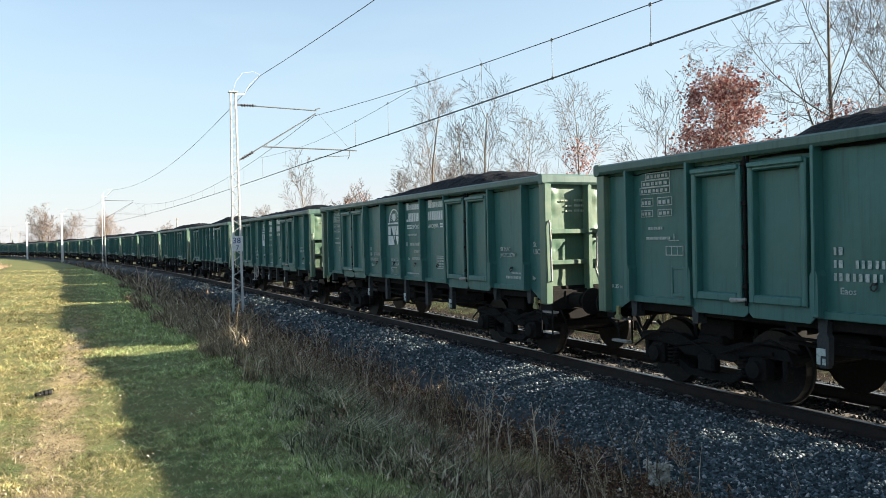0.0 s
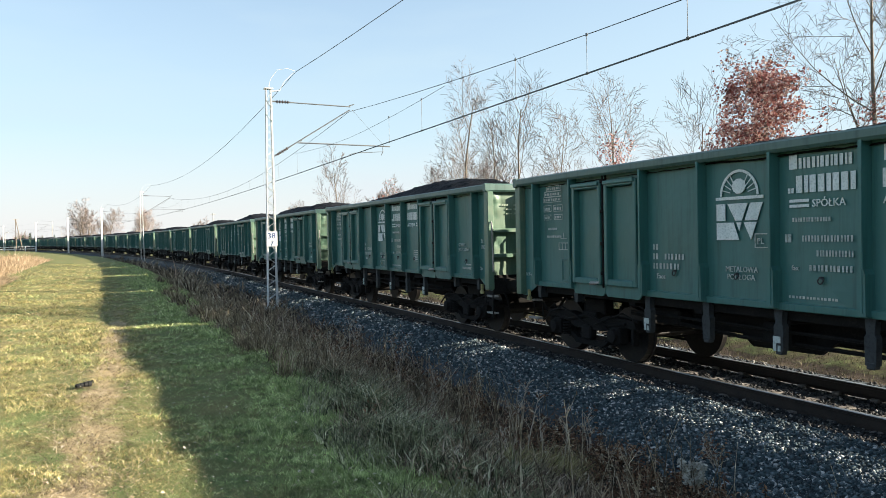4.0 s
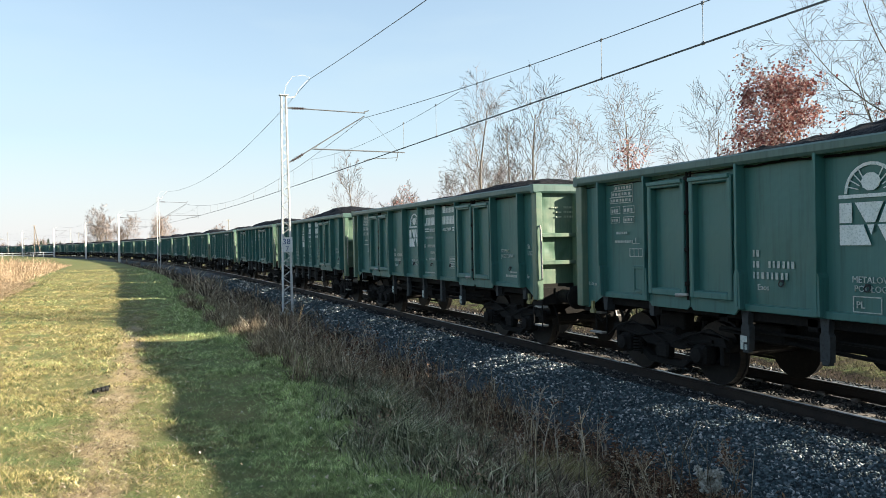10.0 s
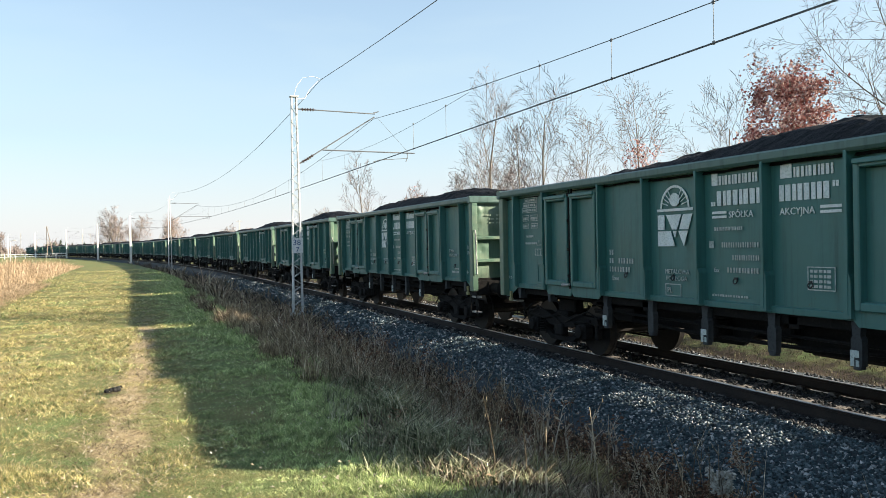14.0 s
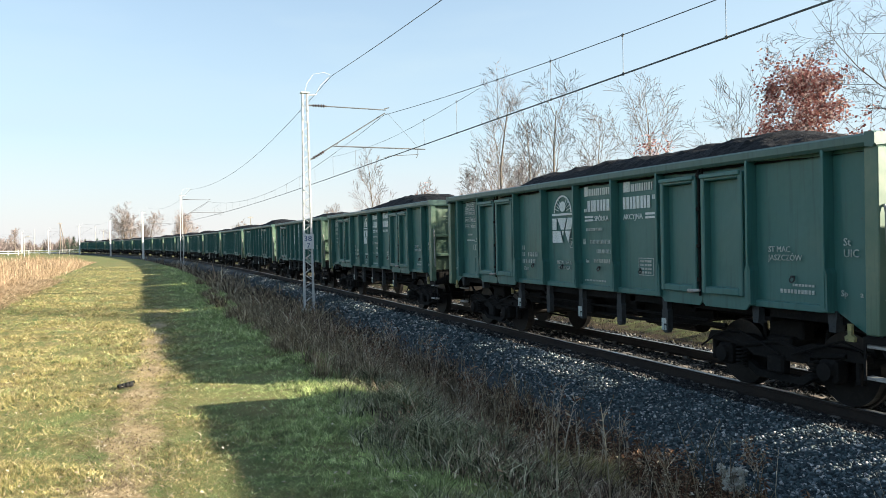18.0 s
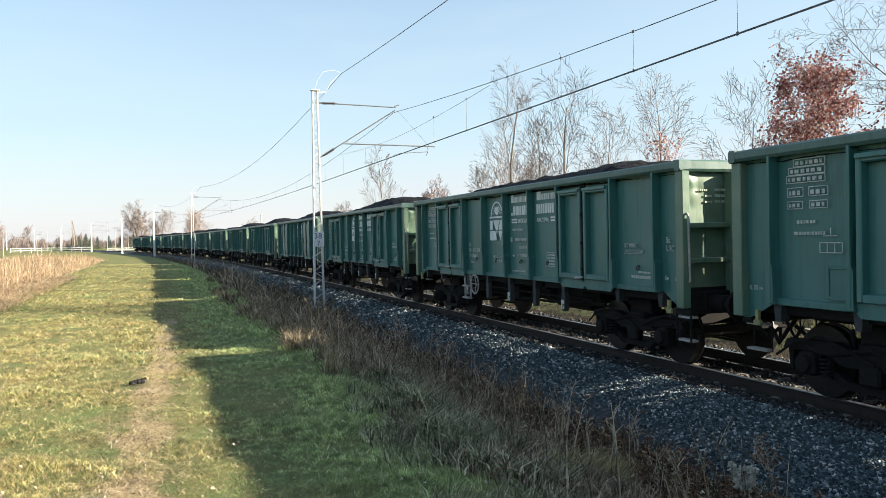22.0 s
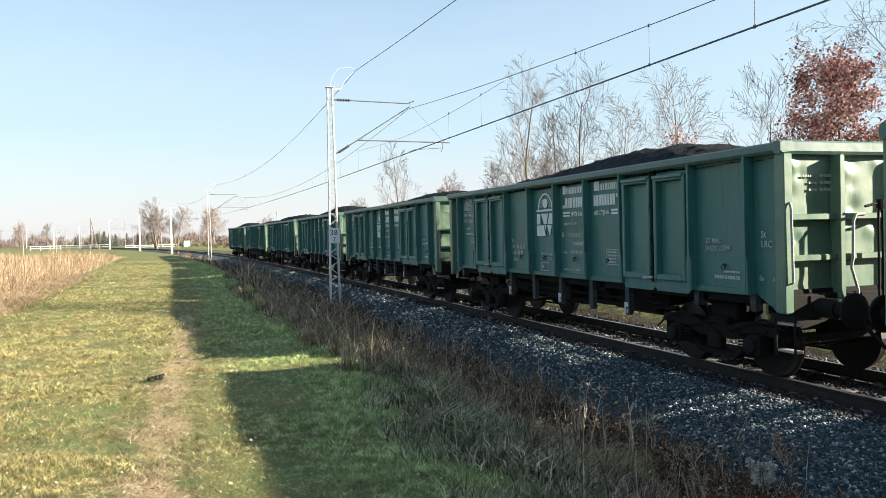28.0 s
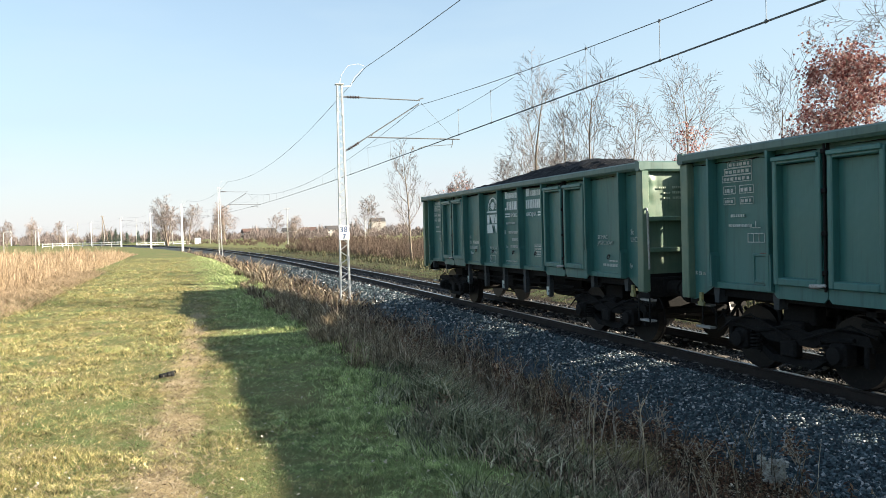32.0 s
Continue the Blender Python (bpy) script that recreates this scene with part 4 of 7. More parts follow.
def make_shared():
    S = {}
    S["side"] = side_sheet().mesh("side_wall", M_GREEN)
    S["sill"] = Soup().box(-HALF + 0.72, HALF - 0.72, -BODY - 0.014, -BODY + 0.06, SIDE_Z - 0.06, SIDE_Z + 0.03, 0.008).mesh("side_sill", M_GREEN)
    S["rib"] = rib_soup().mesh("rib", M_GREEN)
    S["door"] = door_soup().mesh("door", M_GREEN)
    S["pressed_door"] = pressed_door_soup().mesh("door", M_GREEN)
    S["latch"] = latch_soup().mesh("door_latch", M_STEP)
    S["flap"] = flap_soup().mesh("door_flap", M_GREEN)
    S["hinge"] = hinge_soup().mesh("hinge_post", M_UNDER)
    S["rim"] = rim_soup().mesh("top_rim", M_RIM)
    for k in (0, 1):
        S["end%d" % k] = end_sheet(k + 3).mesh("end_wall", M_ENDLIT, smooth=True)
    S["cornerpost"] = Soup().box(-0.06, 0.118, -0.07, 0.07, 1.0, RIM_Z - 0.03, 0.012).mesh("end_post", M_ENDLIT)
    S["post"] = Soup().box(-0.04, 0.18, -0.022, 0.022, 1.05, RIM_Z - 0.04, 0.006).box(0.165, 0.185, -0.04, 0.04, 1.06, RIM_Z - 0.05, 0.006).mesh("end_post", M_ENDLIT)
    S["beam"] = Soup().box(-0.03, 0.12, -1.33, 1.33, -0.05, 0.03, 0.01).mesh("end_beam", M_ENDLIT)
    S["grab"] = Soup().tube([(0.06, 0.02, 2.42), (0.14, -0.02, 2.42), (0.16, -0.02, 2.35), (0.16, 0.0, 1.4), (0.08, 0.02, 1.38)], 0.018, 6).mesh("grab_rail", M_STEP)
    S["handrail"] = Soup().tube([(0.1, 0.42, 2.26), (0.24, 0.36, 2.27), (0.27, 0.2, 2.26), (0.28, 0.14, 2.17), (0.28, 0.13, 1.7), (0.28, 0.1, 1.58), (0.28, 0.2, 1.3), (0.26, 0.24, 1.08)], 0.02, 6).mesh("grab_rail", M_STEP)
    st = Soup()
    for y in (-0.035, 0.035):
        st.tube([(0.3, y, 1.05), (0.3, y, 2.28), (0.3, 0.0, 2.4)], 0.016, 6)
    st.tube([(0.3, -0.26, 2.36), (0.3, 0.0, 2.41), (0.3, 0.27, 2.4), (0.3, 0.29, 2.52)], 0.018, 6)
    st.disc((0.3, 0, 2.33), (0, 0, 1), [(0, 0.05), (0.12, 0.045)], 8)
    S["stand"] = st.mesh("brake_stand", M_UNDER)
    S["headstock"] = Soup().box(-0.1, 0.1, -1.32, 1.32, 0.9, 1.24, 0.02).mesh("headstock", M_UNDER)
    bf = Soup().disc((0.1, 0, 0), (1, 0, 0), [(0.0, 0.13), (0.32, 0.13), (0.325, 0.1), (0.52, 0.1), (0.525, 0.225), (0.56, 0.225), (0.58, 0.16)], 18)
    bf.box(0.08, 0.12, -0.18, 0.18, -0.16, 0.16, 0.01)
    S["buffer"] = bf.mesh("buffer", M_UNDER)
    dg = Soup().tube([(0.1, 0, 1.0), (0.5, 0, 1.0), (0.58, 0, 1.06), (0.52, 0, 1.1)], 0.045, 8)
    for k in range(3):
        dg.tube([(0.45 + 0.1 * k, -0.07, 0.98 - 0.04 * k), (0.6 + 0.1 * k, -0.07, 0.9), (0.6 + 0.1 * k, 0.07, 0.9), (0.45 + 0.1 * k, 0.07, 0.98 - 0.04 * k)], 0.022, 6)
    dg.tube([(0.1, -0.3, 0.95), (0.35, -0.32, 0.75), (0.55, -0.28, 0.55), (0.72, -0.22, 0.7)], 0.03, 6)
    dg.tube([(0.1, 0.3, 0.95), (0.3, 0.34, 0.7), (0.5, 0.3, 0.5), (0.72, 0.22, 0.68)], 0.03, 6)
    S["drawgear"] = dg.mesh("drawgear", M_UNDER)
    sp = Soup().box(-0.02, 0.34, -0.2, -0.08, 0.0, 0.035, 0.006)
    hg = Soup()
    hg.prism([(-0.02, 0.98), (0.34, 0.98), (0.34, 0.49), (0.31, 0.49), (0.31, 0.9), (0.01, 0.9), (0.01, 0.49), (-0.02, 0.49)], "y", -0.215, -0.2)
    S["hanger"] = hg.mesh("step_hanger", M_UNDER)
    S["step"] = sp.mesh("shunter_step", M_STEP)
    S["hook"] = Soup().prism([(-0.03, 0.1), (0.03, 0.1), (0.025, -0.02), (0.07, -0.05), (0.06, -0.1), (-0.06, -0.1), (-0.07, -0.05), (-0.025, -0.02)], "y", -0.02, 0.02).mesh("rope_hook", M_YELLOW)
    un = Soup()
    for y in (-1, 1):
        un.prism([(y * 1.14, 1.06), (y * 1.25, 1.06), (y * 1.25, 1.2), (y * 1.14, 1.2)], "x", -HALF + 0.3, HALF - 0.3)
    un.box(-HALF + 0.2, HALF - 0.2, -0.25, 0.25, 0.88, 1.16, 0.02)
    for x in (-4.5, -3.0, -1.5, 0, 1.5, 3.0, 4.5):
        un.box(x - 0.08, x + 0.08, -1.25, 1.25, 1.0, 1.16, 0.01)
    un.box(-HALF + 0.1, HALF - 0.1, -1.3, 1.3, 1.16, 1.3)
    un.tube([(-3.2, -0.6, 0.75), (3.2, -0.6, 0.72)], 0.025, 6)
    un.tube([(-3.2, 0.1, 0.6), (3.2, 0.1, 0.62)], 0.03, 6)
    for y in (-1, 1):
        un.tube([(-3.4, y * 0.95, 0.84), (-1.0, y * 0.95, 0.72), (1.2, y * 0.95, 0.72), (3.4, y * 0.95, 0.82)], 0.03, 6)
        un.tube([(-3.2, y * 1.1, 0.9), (3.2, y * 1.1, 0.88)], 0.022, 6)
    for x0, x1, y0, y1, z0 in ((-2.75, -2.2, -1.0, -0.4, 0.74), (-0.55, -0.1, -1.05, -0.5, 0.7), (0.95, 1.15, -0.9, 0.6, 0.78), (2.3, 2.7, -0.2, 0.7, 0.78), (-1.7, -1.4, 0.3, 1.1, 0.78)):
        un.box(x0, x1, y0, y1, z0, 0.98, 0.03)
    # plate added on the camera's side only, to darken the view under the body
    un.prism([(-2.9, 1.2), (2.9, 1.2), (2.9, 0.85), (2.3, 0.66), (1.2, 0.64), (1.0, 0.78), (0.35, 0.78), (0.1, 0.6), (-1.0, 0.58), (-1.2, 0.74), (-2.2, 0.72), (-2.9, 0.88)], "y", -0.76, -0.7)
    un.tube([(-3.4, -0.3, 0.6), (-1.0, -0.2, 0.78), (3.3, -0.2, 0.6)], 0.035, 6)
    for x in (-2.2, 2.0):
        un.prism([(-0.75, 0.95), (0.75, 0.95), (0.3, 0.7), (-0.3, 0.7)], "x", x - 0.02, x + 0.02)
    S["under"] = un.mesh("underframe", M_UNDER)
    br = Soup().prism([(-0.07, SIDE_Z - 0.03), (0.07, SIDE_Z - 0.03), (0.05, 1.02), (0.075, 0.98), (0.065, 0.68), (-0.065, 0.68), (-0.075, 0.98), (-0.05, 1.02)], "y", -0.045, 0.045)
    br.box(-0.05, 0.05, -0.05, 0.05, 0.64, 0.72, 0.01)
    S["bracket"] = br.mesh("bracket", M_GUSSET)
    S["short_bracket"] = Soup().prism([(-0.07, SIDE_Z - 0.03), (0.07, SIDE_Z - 0.03), (0.045, 0.97), (-0.045, 0.97)], "y", -0.05, 0.1).mesh("bracket", M_GUSSET)
    S["spot"] = bars([(-0.057, 0.02, 0.114, 0.08), (-0.057, -0.08, 0.05, 0.1), (0.015, -0.08, 0.042, 0.07)])
    S["cylinder"] = Soup().disc((0, 0, 0), (1, 0, 0), [(-0.3, 0.1), (-0.28, 0.2), (0.28, 0.2), (0.3, 0.1), (0.6, 0.04)], 16).mesh("brake_cylinder", M_UNDER)
    S["tank"] = Soup().disc((0, 0, 0), (1, 0, 0), [(-0.6, 0.05), (-0.55, 0.2), (0.55, 0.2), (0.6, 0.05)], 16).mesh("air_tank", M_UNDER)
    hw = Soup()
    ring = [(0.24 * math.cos(2 * math.pi * k / 16), -0.08, 0.24 * math.sin(2 * math.pi * k / 16)) for k in range(17)]
    hw.tube(ring, 0.018, 6, False)
    for k in range(4):
        hw.tube([(0, -0.04, 0), ring[4 * k]], 0.014, 5)
    S["handwheel"] = hw.mesh("handwheel", M_STEP)
    ld = Soup()
    for x in (-0.18, 0.18):
        ld.box(x - 0.02, x + 0.02, -0.04, 0.0, 0.55, 1.2, 0.004)
    for z in (0.56, 0.86):
        ld.box(-0.2, 0.2, -0.1, 0.02, z, z + 0.04, 0.004)
    S["ladder"] = ld.mesh("shunter_step", M_STEP)
    S["bogie_pan"] = Soup().disc((0, 0, 0), (0, 0, 1), [(0.74, 0.3), (0.82, 0.3), (0.95, 0.22)], 14).mesh("bogie", M_UNDER)
    for k in range(5):
        S["coal%d" % k] = coal_mesh(k + 1, k in (0, 3))
    S["emblem"] = emblem_soup().mesh("marking", M_LETTER)
    S["name1"] = bars(word(0.12, 0, 0.13, 0.17, 1, 0.1) + word(0.26, 0, 0.74, 0.125, 12, 0.36) + word(0.1, -0.28, 0.1, 0.06, 2, 0.3) + word(0.22, -0.28, 0.82, 0.2, 8, 0.26) + [(0.12, -0.39, 0.28, 0.035), (0.12, -0.45, 0.28, 0.035)] , M_LETTER)
    S["name2"] = bars(word(0.12, 0, 0.2, 0.17, 1, 0.1) + word(0.33, 0, 0.6, 0.125, 10, 0.36) + word(0.1, -0.28, 0.78, 0.2, 8, 0.26) + word(0.9, -0.15, 0.1, 0.07, 2, 0.3) + [(0.72, -0.39, 0.3, 0.035), (0.72, -0.45, 0.3, 0.035)], M_LETTER)
    S["lines"] = bars(word(0.16, 0.04, 0.55, 0.05, 14, 0.45) + word(0.05, -0.2, 0.1, 0.1, 2) + word(0.3, -0.19, 0.7, 0.07, 16, 0.5) + word(0.5, -0.36, 0.5, 0.07, 12, 0.5) + word(0.4, -0.53, 0.6, 0.07, 11, 0.5) + word(0.1, -0.86, 0.7, 0.03, 14, 0.4))
    tb = [(0, 0, 0.4, 0.012), (0, 0.27, 0.4, 0.012), (0, 0, 0.012, 0.28), (0.39, 0, 0.012, 0.28)]
    for r in range(4):
        tb += word(0.04, 0.03 + 0.06 * r, 0.32, 0.035, 5, 0.3)
    S["table"] = bars(tb)
    g = []
    for x, z, ww, h in ((0.1, 0.42, 0.5, 0.1), (0.02, 0.32, 0.58, 0.1), (-0.02, 0.22, 0.62, 0.1), (0, 0.05, 0.26, 0.12), (0.34, 0.05, 0.3, 0.12), (0.0, -0.1, 0.25, 0.1), (0.35, -0.1, 0.28, 0.1)):
        g += [(x, z, ww, 0.01), (x, z + h - 0.01, ww, 0.01), (x, z, 0.01, h), (x + ww - 0.01, z, 0.01, h)] + word(x + 0.03, z + 0.025, ww - 0.06, h * 0.45, max(3, int(ww * 12)), 0.35)
    g += word(0.15, -0.28, 0.3, 0.04, 6, 0.3) + word(0.1, -0.42, 0.5, 0.04, 12, 0.3)
    S["grid"] = bars(g)
    S["number"] = bars(word(0.0, 0.14, 0.15, 0.085, 2, 0.5) + word(0.0, 0.0, 0.15, 0.085, 2, 0.5) + word(0.26, 0.0, 0.45, 0.085, 6, 0.5) + word(0.0, -0.14, 0.6, 0.085, 8, 0.5) )
    S["metal"] = text_mesh("METALOWA\n PODŁOGA", 0.1, M_WHITE)
    S["depot"] = text_mesh("ST MAC\nJASZCZÓW", 0.105, M_WHITE)
    S["st"] = text_mesh("St\nUIC", 0.13, M_WHITE)
    S["foot"] = bars(word(0.3, 0.06, 0.35, 0.03, 7, 0.3) + word(0.1, -0.03, 0.55, 0.05, 10, 0.3))
    S["sp"] = text_mesh("Sp      a", 0.1, M_WHITE)
    S["axle"] = bars([(0, 0, 0.34, 0.012), (0, 0.12, 0.34, 0.012), (0, 0, 0.012, 0.13), (0.33, 0, 0.012, 0.13), (0.11, 0, 0.01, 0.13), (0.22, 0, 0.01, 0.13), (0.06, 0.2, 0.2, 0.012), (0.16, 0.2, 0.012, 0.1)])
    S["ring"] = Soup().tube([(0.034 * math.cos(a * 0.785), -BODY + 0.03 - 0.012 * (a % 8 > 3), 0.036 * math.sin(a * 0.785)) for a in range(9)], 0.009, 5).box(-0.022, 0.022, -BODY + 0.015, -BODY + 0.06, 0.02, 0.05, 0.006).mesh("lashing_ring", M_GUSSET)
    ht = Soup().box(-0.2, 0.2, -BODY + 0.022, -BODY + 0.05, 1.34, 1.68, 0.006)
    for x0, x1, z0, z1 in ((-0.23, -0.19, 1.31, 1.71), (0.19, 0.23, 1.31, 1.71), (-0.19, 0.19, 1.31, 1.35), (-0.19, 0.19, 1.67, 1.71)):
        ht.box(x0, x1, -BODY + 0.005, -BODY + 0.05, z0, z1, 0.006)
    S["hatch"] = ht.mesh("inspection_flap", M_GREEN)
    et = []
    for r in range(3):
        et += word(0.03 if r == 0 else 0.12, 0.2 - 0.09 * r, 0.14, 0.03, 4, 0.35) + word(0.3, 0.2 - 0.09 * r, 0.26, 0.04, 7, 0.35)
    S["endtable"] = bars(et, M_FAINT)
    S["company"] = text_mesh("SPÓŁKA", 0.125, M_LETTER)
    S["shares"] = text_mesh("AKCYJNA", 0.125, M_LETTER)
    S["fax"] = text_mesh("fax", 0.09, M_WHITE)
    S["pl"] = text_mesh("PL", 0.11, M_WHITE)
    S["plbox"] = bars([(-0.04, -0.05, 0.36, 0.012), (-0.04, 0.12, 0.36, 0.012), (-0.04, -0.05, 0.012, 0.18), (0.31, -0.05, 0.012, 0.18)])
    S["radius"] = text_mesh("R 35 m", 0.085, M_WHITE)
    S["eaos"] = text_mesh("Eaos", 0.105, M_WHITE)
    S["patch"] = Soup().box(0.05, 0.33, -0.22, 0.1, -0.002, 0.004).mesh("marking", M_RUSTPLATE)
    return S


SHARED = {}
SHARED.update(make_shared())
PARK = pose(TRACK_X, 0, 0, 0, 0, -90)
WAGONS = []
protos = {}
for number in range(-2, 39):
    kind = 6 if number == 37 else 5 if number == 28 else 2 if number in (1, 26) else (0, 1, 3, 4, 1, 0, 4, 3, 0, 1, 4)[number % 11]
    if kind not in protos:
        wagon = build_wagon(kind)
        protos[kind] = wagon
    else:
        wagon = copy_thing(protos[kind], PARK)
    WAGONS.append((number, wagon))


# ---- overhead line: masts and wires ----
MASTS = [(-37.0, 0.5), (29.5, -0.55), (95.5, -0.5), (145.0, -0.45), (195.3, -0.4), (247.0, -0.4), (300.5, -0.4), (346.5, -0.4), (395.0, -0.4), (444.0, -0.4)]


def mast_pose(s, z):
    x, y, u = track(s, 3.03)
    return pose(x, y, z, 0, 0, math.degrees(u))


def channel(height, w0, w1, side):
    """One U-shaped upright of the lattice, leaning inwards."""
    sp = Soup()
    outline = [(0, -0.1), (0, 0.1), (-0.05, 0.1), (-0.05, 0.085), (-0.015, 0.085), (-0.015, -0.085), (-0.05, -0.085), (-0.05, -0.1)]
    n = len(outline)
    vs = [(side * (w0 + x), y, 0) for x, y in outline] + [(side * (w1 + x), y * 0.8, height) for x, y in outline]
    sp.add(vs, [tuple(range(n)), tuple(range(n, 2 * n))] + [(i, (i + 1) % n, (i + 1) % n + n, i + n) for i in range(n)])
    return sp


def lace_mesh():
    return Soup().box(-0.5, 0.5, -0.005, 0.005, -0.017, 0.017).mesh("lacing_bar", M_MAST)


LACE = lace_mesh()


def bar_between(a, b):
    """Pose that lays a unit bar along x from a to b."""
    a, b = Vector(a), Vector(b)
    d = b - a
    turn = d.to_track_quat("X", "Y").to_matrix().to_4x4()
    return Matrix.Translation((a + b) / 2) @ turn @ Matrix.Diagonal((d.length, 1, 1, 1))


def insulator_mesh():
    sp = Soup()
    for k in range(5):
        sp.disc((-0.2 + 0.1 * k, 0, 0), (1, 0, 0), [(-0.03, 0.025), (-0.01, 0.062), (0.01, 0.062), (0.04, 0.025)], 10)
    sp.tube([(-0.32, 0, 0), (0.32, 0, 0)], 0.02, 6)
    return sp.mesh("insulator", M_INSUL)


INSUL = insulator_mesh()


def build_mast(s, base, near):
    top = 7.72 - base
    tall = "white concrete mast of the overhead line" if s > 100 else "white-painted steel lattice mast of the overhead line" + (" with a kilometre plate" if near else "")
    m = thing("catenary_mast", tall, "catenary mast", "overhead line masts", mast_pose(s, base))
    w0, w1 = 0.2, 0.11
    solid = s > 100
    if solid:
        part("column", Soup().prism([(-0.17, 0), (0.17, 0), (0.12, top), (-0.12, top)], "y", -0.13, 0.13), M_MAST, m)
    for side in () if solid else (-1, 1):
        part("upright", channel(top, w0, w1, side), M_MAST, m)
    n = 30 if near else 0 if solid else 16
    for k in range(n):
        z0, z1 = 0.15 + (top - 0.3) * k / n, 0.15 + (top - 0.3) * (k + 1) / n
        e = 1 if k % 2 else -1
        for f in ((-0.085, 0.085) if near else (0.0,)):
            wa, wb = w0 + (w1 - w0) * z0 / top, w0 + (w1 - w0) * z1 / top
            put("lacing_bar", LACE, m, bar_between((-e * wa, f, z0), (e * wb, f, z1)))
    part("cap_plate", Soup().box(-0.16, 0.16, -0.13, 0.13, top - 0.02, top + 0.02, 0.005), M_MAST, m)
    part("footing", Soup().prism([(-0.36, -0.5), (0.36, -0.5), (0.3, 0.16), (-0.3, 0.16)], "y", -0.26, 0.26), M_CONC, m, "pale concrete footing")
    def z(v):
        return v - base
    arm = part("cantilever", Soup().tube([(0.75, 0, z(7.25)), (3.15, 0, z(7.2))], 0.022, 8).tube([(0.65, 0, z(5.52)), (3.12, 0, z(7.08))], 0.022, 8).tube([(0.12, 0, z(7.26)), (0.3, 0, z(7.26))], 0.03, 6).tube([(0.15, 0, z(5.22)), (0.3, 0, z(5.3))], 0.03, 6).tube([(3.1, 0, z(7.24)), (3.3, 0, z(7.3))], 0.02, 6), M_WIRE, m)
    put("insulator", INSUL, arm, pose(0.52, 0, z(7.255)))
    put("insulator", INSUL, arm, pose(0.48, 0, z(5.41), 0, -32, 0))
    part("registration_tube", Soup().tube([(1.05, 0, z(5.75)), (4.75, 0, z(5.71))], 0.024, 8).tube([(1.15, 0, z(5.75)), (1.3, 0, z(5.95))], 0.012, 5), M_WIRE, m)
    part("steady_arm", Soup().tube([(4.45, 0, z(5.71)), (4.45, 0, z(5.5)), (4.38, 0, z(5.36))], 0.014, 6).tube([(4.45, 0, z(5.5)), (3.3, 0, z(5.42)), (3.03, 0, z(5.33))], 0.012, 6), M_WIRE, m)
    part("stay_wire", Soup().tube([(3.2, 0, z(7.1)), (4.5, 0, z(5.73))], 0.006, 4), M_WIRE, m)
    horn = Soup().tube([(0.0, 0, top), (0.1, 0, top + 0.38), (0.35, 0, top + 0.72), (0.75, 0, top + 0.8), (1.0, 0, top + 0.72)], 0.008 if near else 0.006, 6)
    horn.tube([(0.1, 0, top - 0.08), (0.42, 0, top - 0.05)], 0.025, 6)
    horn.tube([(0.42, 0, top - 0.05), (0.6, 0, top + 0.3), (0.98, 0, top + 0.68)], 0.009 if near else 0.007, 6)
    part("feeder_bracket", horn, M_MAST, m)
    if near:
        plate = part("kilometre_plate", Soup().box(-0.2, 0.2, -0.13, -0.115, z(1.86), z(2.42), 0.004), M_SIGN, m, "white plate with dark numerals")
        put("numeral", text_mesh("38", 0.3, M_BLUE, 0.003), plate, pose(-0.17, -0.136, z(2.16), 90, 0, 0))
        put("numeral", text_mesh("7", 0.26, M_BLUE, 0.003), plate, pose(-0.07, -0.136, z(1.9), 90, 0, 0))
    return m


for s, base in MASTS:
    build_mast(s, base if s > 0 else -0.5, s == 29.5)


def wire_at(s0, s1, z0, z1, sag, d0, d1, n=14):
    pts = []
    for k in range(n + 1):
        f = k / n
        s = s0 + (s1 - s0) * f
        x, y, _ = track(s, d0 + (d1 - d0) * f)
        pts.append((x, y, z0 + (z1 - z0) * f - sag * 4 * f * (1 - f)))
    return pts


